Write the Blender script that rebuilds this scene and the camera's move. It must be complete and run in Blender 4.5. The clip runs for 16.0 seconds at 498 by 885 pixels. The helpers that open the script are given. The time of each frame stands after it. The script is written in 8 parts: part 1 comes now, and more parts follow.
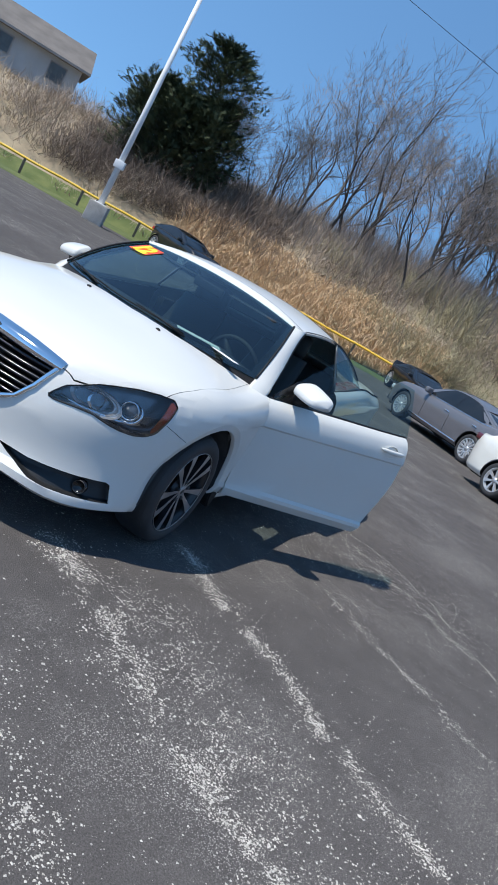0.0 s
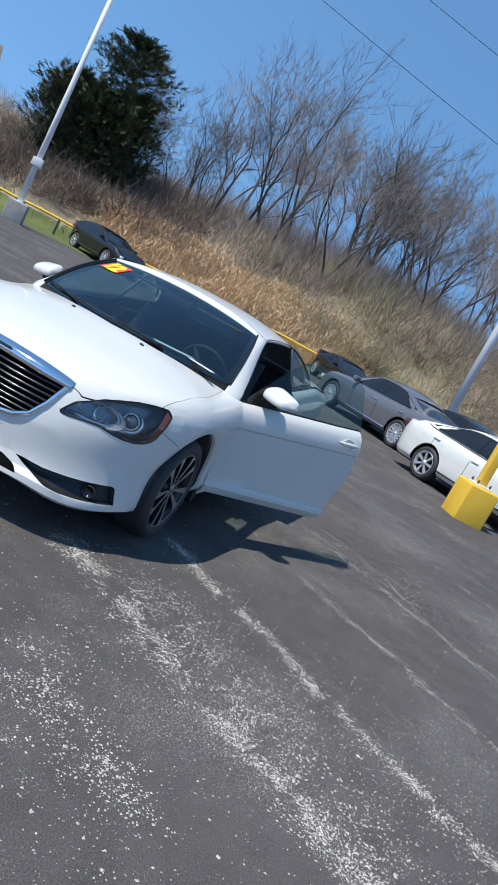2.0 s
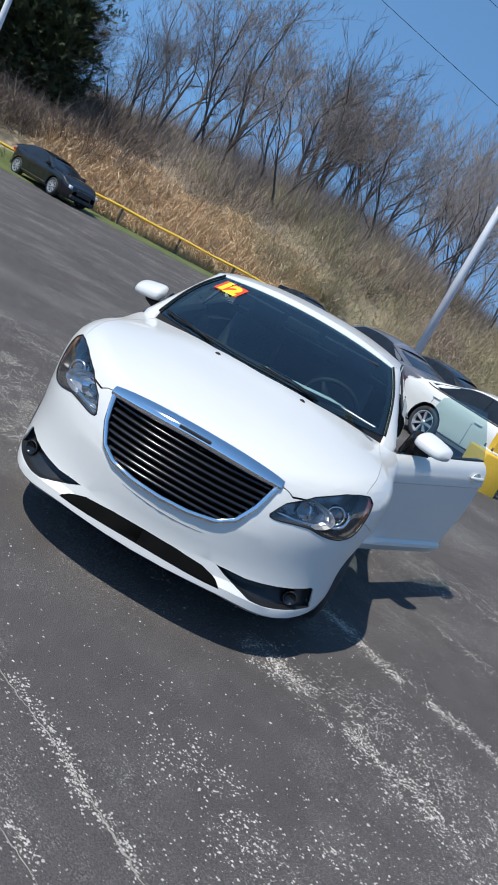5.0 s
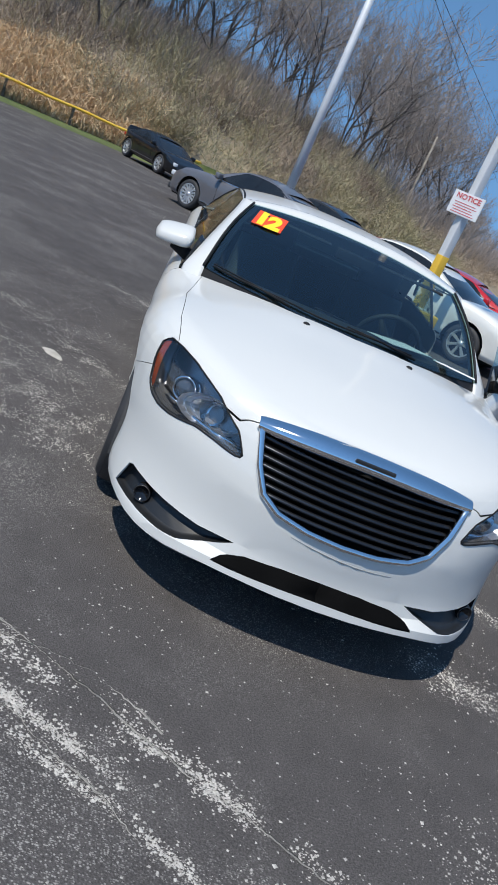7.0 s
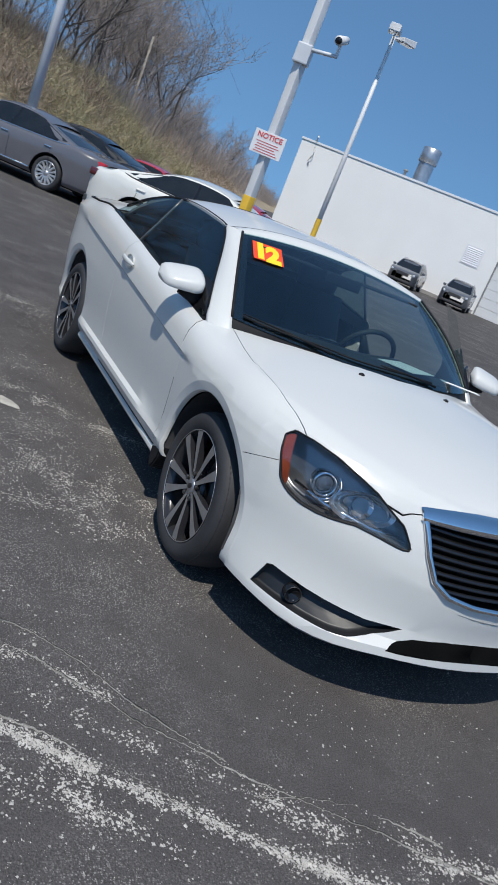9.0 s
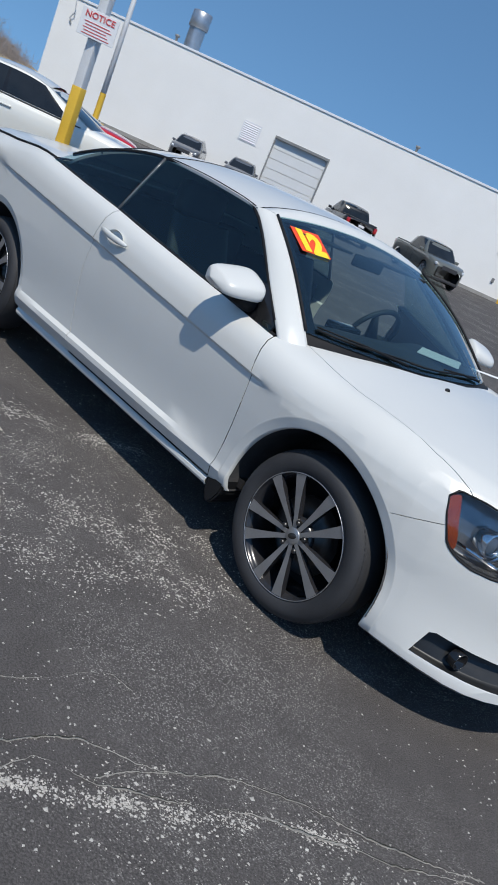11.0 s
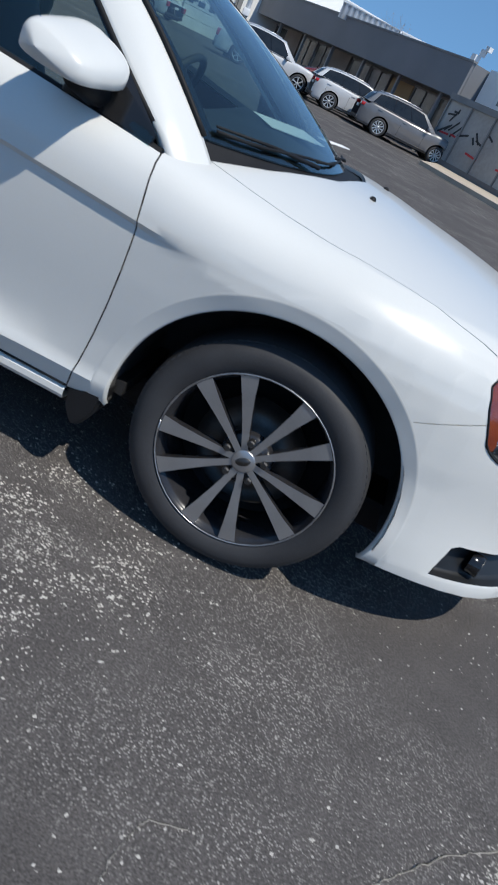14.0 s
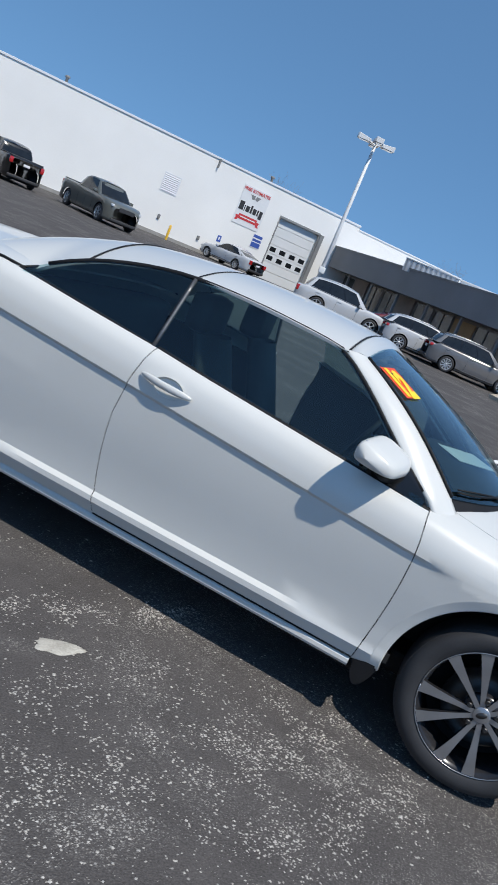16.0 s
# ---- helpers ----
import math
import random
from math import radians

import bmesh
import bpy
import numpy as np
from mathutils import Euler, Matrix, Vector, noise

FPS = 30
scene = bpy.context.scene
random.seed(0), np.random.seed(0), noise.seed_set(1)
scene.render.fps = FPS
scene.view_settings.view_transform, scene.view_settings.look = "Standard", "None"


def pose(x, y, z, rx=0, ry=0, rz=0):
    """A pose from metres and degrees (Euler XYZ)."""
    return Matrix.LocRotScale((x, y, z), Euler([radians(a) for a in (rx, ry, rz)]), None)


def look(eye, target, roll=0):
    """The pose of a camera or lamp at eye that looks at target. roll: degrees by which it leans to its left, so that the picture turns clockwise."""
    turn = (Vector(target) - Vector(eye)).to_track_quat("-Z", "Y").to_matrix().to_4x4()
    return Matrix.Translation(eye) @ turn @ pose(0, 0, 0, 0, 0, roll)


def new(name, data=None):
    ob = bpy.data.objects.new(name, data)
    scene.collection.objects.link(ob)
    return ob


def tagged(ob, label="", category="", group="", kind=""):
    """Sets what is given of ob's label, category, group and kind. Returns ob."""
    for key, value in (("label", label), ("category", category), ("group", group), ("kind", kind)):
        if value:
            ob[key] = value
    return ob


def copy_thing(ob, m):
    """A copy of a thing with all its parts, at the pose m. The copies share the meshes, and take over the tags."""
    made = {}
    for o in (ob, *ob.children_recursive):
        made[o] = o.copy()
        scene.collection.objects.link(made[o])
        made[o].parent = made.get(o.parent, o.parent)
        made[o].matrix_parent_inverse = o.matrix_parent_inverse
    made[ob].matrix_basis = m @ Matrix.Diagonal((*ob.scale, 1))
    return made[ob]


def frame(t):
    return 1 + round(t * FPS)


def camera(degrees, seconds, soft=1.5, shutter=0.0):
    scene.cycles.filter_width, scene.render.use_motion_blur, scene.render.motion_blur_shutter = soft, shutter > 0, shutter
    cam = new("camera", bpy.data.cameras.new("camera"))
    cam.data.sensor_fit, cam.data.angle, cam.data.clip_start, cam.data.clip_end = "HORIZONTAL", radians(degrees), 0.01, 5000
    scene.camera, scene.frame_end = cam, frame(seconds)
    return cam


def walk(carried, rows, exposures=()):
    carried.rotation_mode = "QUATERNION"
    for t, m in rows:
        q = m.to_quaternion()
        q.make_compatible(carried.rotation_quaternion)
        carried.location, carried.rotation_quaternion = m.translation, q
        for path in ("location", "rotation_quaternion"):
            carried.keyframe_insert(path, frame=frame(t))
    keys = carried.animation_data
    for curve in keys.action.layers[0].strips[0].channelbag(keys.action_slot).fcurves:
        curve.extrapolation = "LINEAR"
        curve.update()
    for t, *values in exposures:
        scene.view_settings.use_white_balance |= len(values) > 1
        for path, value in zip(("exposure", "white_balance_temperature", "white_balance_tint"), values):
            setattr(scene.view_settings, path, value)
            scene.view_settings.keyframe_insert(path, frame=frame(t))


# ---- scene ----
cam = camera(35.7, 16.0, soft=1.6, shutter=0.18)
PATH = [
    (0, (5.075, 2.26, 1.538), (3.213, 1.647, 1.144), 29.6),
    (0.5, (5.203, 2.325, 1.526), (3.345, 1.678, 1.163), 28.5),
    (1, (5.351, 2.246, 1.516), (3.474, 1.667, 1.142), 28.5),
    (1.5, (5.449, 2.111, 1.517), (3.541, 1.632, 1.157), 29.1),
    (2, (5.63, 2.102, 1.525), (3.705, 1.662, 1.203), 27.9),
    (2.5, (5.765, 2.017, 1.528), (3.841, 1.594, 1.18), 28.0),
    (3, (5.821, 1.76, 1.517), (3.891, 1.378, 1.158), 28.1),
    (3.5, (5.782, 1.522, 1.499), (3.85, 1.158, 1.129), 27.5),
    (4, (5.572, 1.234, 1.504), (3.645, 0.834, 1.147), 26.8),
    (4.5, (5.509, 0.892, 1.499), (3.569, 0.555, 1.149), 28.0),
    (5, (5.353, 0.489, 1.514), (3.404, 0.31, 1.1), 28.5),
    (5.2, (5.286, 0.348, 1.486), (3.342, 0.188, 1.047), 28.0),
    (7.5, (4.565, -1.227, 1.491), (2.748, -0.692, 0.85), 24.3),
    (8, (4.456, -1.62, 1.52), (2.691, -0.88, 0.938), 23.9),
    (8.5, (4.298, -1.954, 1.491), (2.568, -1.144, 0.899), 21.1),
    (9, (4.096, -2.273, 1.514), (2.445, -1.297, 0.947), 22.7),
    (9.5, (3.868, -2.628, 1.526), (2.337, -1.458, 0.988), 26.0),
    (9.7, (3.756, -2.737, 1.516), (2.249, -1.54, 0.973), 26.4),
    (11.8, (2.357, -3.137, 1.389), (1.459, -1.487, 0.703), 26.3),
    (12, (2.252, -3.113, 1.324), (1.443, -1.423, 0.624), 27.8),
    (12.5, (2.032, -2.985, 1.144), (1.419, -1.252, 0.356), 29.8),
    (13, (1.821, -2.857, 1.117), (1.432, -1.114, 0.218), 29.1),
    (13.5, (1.688, -2.715, 1.162), (1.507, -0.939, 0.261), 28.1),
    (14, (1.467, -2.651, 1.237), (1.373, -0.843, 0.387), 26.8),
    (14.5, (1.184, -2.873, 1.372), (1.023, -0.999, 0.694), 26.8),
    (15, (1.103, -3.156, 1.451), (0.807, -1.255, 0.904), 25.0),
    (15.5, (1.06, -3.457, 1.525), (0.661, -1.552, 1.067), 22.2),
    (16, (0.905, -3.699, 1.538), (0.414, -1.812, 1.092), 23.2),
]
walk(cam, [(t, look(eye, target, roll)) for t, eye, target, roll in PATH], [(0, 0.45), (3.5, 0.44), (5, 0.33), (7.5, 0.10), (8.5, 0.03), (9.5, -0.06), (12.0, 0.02), (12.6, 0.10), (13.5, 0.18), (14.5, 0.02), (15.2, 0.02), (16, 0.04)])

# ---- world and sun ----
SUN = Vector((0.45, -0.37, 1.0)).normalized()
world = bpy.data.worlds.new("sky")
scene.world = world
world.use_nodes = True
_nt = world.node_tree
_sky = _nt.nodes.new("ShaderNodeTexSky")
_sky.sky_type = "NISHITA"
_sky.sun_disc = False
_sky.sun_elevation = math.asin(SUN.z)
_sky.sun_rotation = math.atan2(SUN.x, SUN.y)
_sky.air_density, _sky.dust_density, _sky.ozone_density = 0.9, 0.0, 2.0
_tc = _nt.nodes.new("ShaderNodeTexCoord")
_lift = _nt.nodes.new("ShaderNodeMapping")
_lift.inputs["Location"].default_value = (0, 0, 0.32)
_unit = _nt.nodes.new("ShaderNodeVectorMath")
_unit.operation = "NORMALIZE"
_nt.links.new(_tc.outputs["Generated"], _lift.inputs["Vector"])
_nt.links.new(_lift.outputs[0], _unit.inputs[0])
_nt.links.new(_unit.outputs[0], _sky.inputs["Vector"])
_tint = _nt.nodes.new("ShaderNodeMix")
_tint.data_type, _tint.blend_type = "RGBA", "MULTIPLY"
_tint.inputs["Factor"].default_value = 1.0
_tint.inputs[7].default_value = (0.76, 1.01, 1.06, 1)
_nt.links.new(_sky.outputs[0], _tint.inputs[6])
_nt.links.new(_tint.outputs[2], _nt.nodes["Background"].inputs[0])
_nt.nodes["Background"].inputs[1].default_value = 0.155
sun_data = bpy.data.lights.new("sun", "SUN")
sun_data.energy, sun_data.angle, sun_data.color = 3.8, radians(0.53), (1.0, 0.955, 0.875)
sun = new("sun", sun_data)
sun.rotation_euler = (-SUN).to_track_quat("-Z", "Y").to_euler()
sun.location = (10, -10, 30)

# ---- helpers of this scene ----


def mesh_of(bm, name):
    me = bpy.data.meshes.new(name)
    bm.to_mesh(me)
    bm.free()
    return me


def put(name, data, materials, parent=None, label="", smooth=True):
    """Link a mesh (or a bmesh) as one object, under a parent if given."""
    if isinstance(data, bmesh.types.BMesh):
        data = mesh_of(data, name)
    for m in materials if isinstance(materials, (list, tuple)) else [materials]:
        data.materials.append(m)
    if smooth:
        data.polygons.foreach_set("use_smooth", [True] * len(data.polygons))
    ob = new(name, data)
    if parent:
        ob.parent = parent
    if label:
        ob["label"] = label
    return ob


def part(name, bm, material, parent, label="", smooth=True):
    return put(name, bm, material, parent, label, smooth)


def empty(name, m=None):
    ob = new(name)
    ob.empty_display_size = 0.2
    if m is not None:
        ob.matrix_basis = m
    return ob


def raw(verts, faces):
    bm = bmesh.new()
    vs = [bm.verts.new(v) for v in verts]
    for f in faces:
        try:
            bm.faces.new([vs[i] for i in f])
        except ValueError:
            pass
    return bm


def grid(rows, close_u=False):
    """A bmesh from rows of points of equal length."""
    bm = bmesh.new()
    vs = [[bm.verts.new(p) for p in r] for r in rows]
    n = len(rows[0])
    for a, b in zip(vs, vs[1:]):
        for i in range(n if close_u else n - 1):
            j = (i + 1) % n
            bm.faces.new((a[i], a[j], b[j], b[i]))
    return bm


def box(bm, lo, hi, m=None, bevel=0.0):
    """A box with optional bevel added to bm."""
    v = [bm.verts.new((x, y, z)) for x in (lo[0], hi[0]) for y in (lo[1], hi[1]) for z in (lo[2], hi[2])]
    fs = [bm.faces.new([v[i] for i in f]) for f in ((0, 1, 3, 2), (4, 6, 7, 5), (0, 4, 5, 1), (2, 3, 7, 6), (0, 2, 6, 4), (1, 5, 7, 3))]
    if bevel:
        es = list({e for f in fs for e in f.edges})
        out = bmesh.ops.bevel(bm, geom=es, offset=bevel, segments=2, affect="EDGES", profile=0.6)
        v = list({w for f in out["faces"] for w in f.verts} | {w for w in v if w.is_valid})
    if m is not None:
        bmesh.ops.transform(bm, matrix=m, verts=[w for w in v if w.is_valid])
    return bm


def boxes(*specs, bevel=0.0):
    bm = bmesh.new()
    for s in specs:
        box(bm, s[0], s[1], s[2] if len(s) > 2 else None, bevel)
    return bm


def tube(bm, pts, radii, sides=8, cap=True):
    """A tapered tube along points added to bm."""
    pts = [Vector(p) for p in pts]
    if not isinstance(radii, (list, tuple)):
        radii = [radii] * len(pts)
    rings = []
    ref = None
    for i, p in enumerate(pts):
        d = (pts[min(i + 1, len(pts) - 1)] - pts[max(i - 1, 0)]).normalized()
        if ref is None:
            ref = Vector((0, 0, 1)) if abs(d.z) < 0.9 else Vector((1, 0, 0))
        a = d.cross(ref).normalized()
        b = d.cross(a).normalized()
        ref = -b if False else a.cross(d)
        rings.append([bm.verts.new(p + radii[i] * (math.cos(k * math.tau / sides) * a + math.sin(k * math.tau / sides) * b)) for k in range(sides)])
    for r, s in zip(rings, rings[1:]):
        for k in range(sides):
            bm.faces.new((r[k], r[(k + 1) % sides], s[(k + 1) % sides], s[k]))
    if cap:
        bm.faces.new(rings[0][::-1])
        bm.faces.new(rings[-1])
    return bm


def lathe(profile, axis="Y", sides=40, m=None):
    """Turned body: profile of (radius, height along the axis)."""
    rows = []
    for r, h in profile:
        row = []
        for k in range(sides):
            c, s = math.cos(k * math.tau / sides), math.sin(k * math.tau / sides)
            row.append((r * c, h, r * s) if axis == "Y" else (r * c, r * s, h))
        rows.append(row)
    bm = grid(rows, close_u=True)
    if m is not None:
        bm.transform(m)
    bmesh.ops.recalc_face_normals(bm, faces=bm.faces)
    return bm


def smoothstep(a, b, x):
    t = min(1.0, max(0.0, (x - a) / (b - a)))
    return t * t * (3 - 2 * t)


def lerp(a, b, t):
    return a + (b - a) * t


def curve(x, pts):
    """Smooth interpolation through (x, value) pairs."""
    if x <= pts[0][0]:
        return pts[0][1]
    if x >= pts[-1][0]:
        return pts[-1][1]
    for i in range(len(pts) - 1):
        if pts[i][0] <= x <= pts[i + 1][0]:
            x0, y0 = pts[i]
            x1, y1 = pts[i + 1]
            d = (y1 - y0) / (x1 - x0)
            m0 = d if i == 0 else (y1 - pts[i - 1][1]) / (x1 - pts[i - 1][0])
            m1 = d if i == len(pts) - 2 else (pts[i + 2][1] - y0) / (pts[i + 2][0] - x0)
            t = (x - x0) / (x1 - x0)
            h = x1 - x0
            return ((2 * t**3 - 3 * t**2 + 1) * y0 + (t**3 - 2 * t**2 + t) * h * m0 + (-2 * t**3 + 3 * t**2) * y1 + (t**3 - t**2) * h * m1)


def solid(ob, thick, offset=-1):
    """Give an open skin real thickness, inwards, with crisp rims."""
    bm = bmesh.new()
    bm.from_mesh(ob.data)
    centre = Vector((0, 0, 0.55))
    bmesh.ops.recalc_face_normals(bm, faces=bm.faces)
    if sum(f.normal.dot(f.calc_center_median() - centre) * f.calc_area() for f in bm.faces) < 0:
        bmesh.ops.reverse_faces(bm, faces=bm.faces)
    bm.normal_update()
    old = list(bm.verts)
    faces = list(bm.faces)
    rim = [e for e in bm.edges if e.is_boundary]
    loops = [next(iter(e.link_loops)) for e in rim]
    pairs = [(l.vert, l.link_loop_next.vert) for l in loops]
    twin = {v: bm.verts.new(v.co - v.normal * thick) for v in old}
    for f in faces:
        bm.faces.new([twin[v] for v in reversed(f.verts)])
    for a, b in pairs:
        try:
            bm.faces.new((b, a, twin[a], twin[b]))
        except ValueError:
            pass
    bm.to_mesh(ob.data)
    bm.free()
    ob.data.polygons.foreach_set("use_smooth", [True] * len(ob.data.polygons))
    ob.data.set_sharp_from_angle(angle=radians(32))
    return ob


def cookie(bm, poly, qdir, keep, test=None):
    """Cut bm along an outline given in (q, z), seen along the level direction square to qdir.
    keep: 'in' or 'out'. test: which faces take part."""
    q = Vector((qdir[0], qdir[1], 0)).normalized()
    z = Vector((0, 0, 1))
    pts = [Vector((a, b)) for a, b in poly]
    lo = Vector((min(p.x for p in pts), min(p.y for p in pts)))
    hi = Vector((max(p.x for p in pts), max(p.y for p in pts)))

    def flat(c):
        return Vector((c.dot(q), c.z))

    def near(f):
        if test and not test(f.calc_center_median()):
            return False
        cs = [flat(v.co) for v in f.verts]
        return max(c.x for c in cs) >= lo.x - 1e-3 and min(c.x for c in cs) <= hi.x + 1e-3 and max(c.y for c in cs) >= lo.y - 1e-3 and min(c.y for c in cs) <= hi.y + 1e-3

    n = len(pts)
    area = sum(pts[i].x * pts[(i + 1) % n].y - pts[(i + 1) % n].x * pts[i].y for i in range(n))
    if area < 0:
        pts.reverse()
    for i in range(n):
        a, b = pts[i], pts[(i + 1) % n]
        fs = [f for f in bm.faces if near(f)]
        geom = list({*fs, *(e for f in fs for e in f.edges), *(v for f in fs for v in f.verts)})
        nrm = q * (b.y - a.y) - z * (b.x - a.x)
        bmesh.ops.bisect_plane(bm, geom=geom, dist=1e-5, plane_co=q * a.x + z * a.y, plane_no=nrm)

    def inside(f):
        if test and not test(f.calc_center_median()):
            return False
        c = flat(f.calc_center_median())
        odd = False
        for i in range(n):
            a, b = pts[i], pts[(i + 1) % n]
            if (a.y > c.y) != (b.y > c.y) and c.x < a.x + (c.y - a.y) * (b.x - a.x) / (b.y - a.y):
                odd = not odd
        return odd

    kill = [f for f in bm.faces if inside(f) != (keep == "in")]
    bmesh.ops.delete(bm, geom=kill, context="FACES")
    return bm


def mirrored(bm):
    """A copy of bm reflected in y = 0."""
    b2 = bm.copy()
    bmesh.ops.scale(b2, vec=(1, -1, 1), verts=b2.verts)
    bmesh.ops.reverse_faces(b2, faces=b2.faces)
    return b2


# ---- materials ----


def mat(name, c1, c2=None, rough=0.6, metal=0.0, scale=4.0, fine=60.0, bump=0.0, rough2=None, coat=0.0, spec=0.5, vary=0.0):
    """Two-scale procedural surface: c1 to c2 by broad noise, broken up by fine grain."""
    c2 = c2 or tuple(min(1, v * 1.15) for v in c1)
    m = bpy.data.materials.new(name)
    m.use_nodes = True
    nt = m.node_tree
    b = nt.nodes["Principled BSDF"]
    tc = nt.nodes.new("ShaderNodeTexCoord")
    n1 = nt.nodes.new("ShaderNodeTexNoise")
    n1.inputs["Scale"].default_value, n1.inputs["Detail"].default_value = scale, 5
    n2 = nt.nodes.new("ShaderNodeTexNoise")
    n2.inputs["Scale"].default_value, n2.inputs["Detail"].default_value = fine, 3
    nt.links.new(tc.outputs["Object"], n1.inputs["Vector"])
    nt.links.new(tc.outputs["Object"], n2.inputs["Vector"])
    add = nt.nodes.new("ShaderNodeMath")
    add.operation = "MULTIPLY_ADD"
    nt.links.new(n2.outputs["Fac"], add.inputs[0])
    add.inputs[1].default_value = 0.5
    nt.links.new(n1.outputs["Fac"], add.inputs[2])
    mr = nt.nodes.new("ShaderNodeMapRange")
    mr.inputs["From Min"].default_value, mr.inputs["From Max"].default_value = 0.5, 1.0
    nt.links.new(add.outputs[0], mr.inputs["Value"])
    fac = mr.outputs[0]
    if vary:
        oi = nt.nodes.new("ShaderNodeObjectInfo")
        va = nt.nodes.new("ShaderNodeMath")
        va.operation = "MULTIPLY_ADD"
        va.use_clamp = True
        nt.links.new(oi.outputs["Random"], va.inputs[0])
        va.inputs[1].default_value = vary
        nt.links.new(fac, va.inputs[2])
        fac = va.outputs[0]
    mix = nt.nodes.new("ShaderNodeMix")
    mix.data_type = "RGBA"
    nt.links.new(fac, mix.inputs["Factor"])
    mix.inputs[6].default_value, mix.inputs[7].default_value = (*c1, 1), (*c2, 1)
    nt.links.new(mix.outputs[2], b.inputs["Base Color"])
    b.inputs["Metallic"].default_value = metal
    b.inputs["Coat Weight"].default_value = coat
    b.inputs["Coat Roughness"].default_value = 0.04
    b.inputs["Specular IOR Level"].default_value = spec
    if rough2 is not None:
        rr = nt.nodes.new("ShaderNodeMapRange")
        rr.inputs["From Min"].default_value, rr.inputs["From Max"].default_value = 0.3, 0.7
        rr.inputs["To Min"].default_value, rr.inputs["To Max"].default_value = rough, rough2
        nt.links.new(n1.outputs["Fac"], rr.inputs["Value"])
        nt.links.new(rr.outputs[0], b.inputs["Roughness"])
    else:
        b.inputs["Roughness"].default_value = rough
    if bump:
        bp = nt.nodes.new("ShaderNodeBump")
        bp.inputs["Strength"].default_value = min(1.0, bump)
        bp.inputs["Distance"].default_value = 0.02
        nt.links.new(n2.outputs["Fac"], bp.inputs["Height"])
        nt.links.new(bp.outputs[0], b.inputs["Normal"])
    return m


def glass(name, tint, rough=0.0, ior=1.45):
    m = bpy.data.materials.new(name)
    m.use_nodes = True
    b = m.node_tree.nodes["Principled BSDF"]
    b.inputs["Base Color"].default_value = (*tint, 1)
    b.inputs["Roughness"].default_value = rough
    b.inputs["Transmission Weight"].default_value = 1.0
    b.inputs["IOR"].default_value = ior
    return m


def pane_glass(name, tint, gloss=0.06, sheen=1.0):
    """Thin glazing: tinted see-through with a mirror gloss that grows at glancing angles."""
    m = bpy.data.materials.new(name)
    m.use_nodes = True
    nt = m.node_tree
    nt.nodes.remove(nt.nodes["Principled BSDF"])
    tr = nt.nodes.new("ShaderNodeBsdfTransparent")
    tr.inputs[0].default_value = (*tint, 1)
    gl = nt.nodes.new("ShaderNodeBsdfGlossy")
    gl.inputs["Roughness"].default_value = 0.02
    gl.inputs[0].default_value = (sheen, sheen, sheen, 1)
    fr = nt.nodes.new("ShaderNodeLayerWeight")
    fr.inputs[0].default_value = 0.5
    pw = nt.nodes.new("ShaderNodeMath")
    pw.operation = "POWER"
    nt.links.new(fr.outputs["Facing"], pw.inputs[0])
    pw.inputs[1].default_value = 4.5
    ma = nt.nodes.new("ShaderNodeMath")
    ma.operation = "MULTIPLY_ADD"
    nt.links.new(pw.outputs[0], ma.inputs[0])
    ma.inputs[1].default_value, ma.inputs[2].default_value = 0.9, gloss
    mx = nt.nodes.new("ShaderNodeMixShader")
    nt.links.new(ma.outputs[0], mx.inputs[0])
    nt.links.new(tr.outputs[0], mx.inputs[1])
    nt.links.new(gl.outputs[0], mx.inputs[2])
    nt.links.new(mx.outputs[0], nt.nodes["Material Output"].inputs[0])
    return m


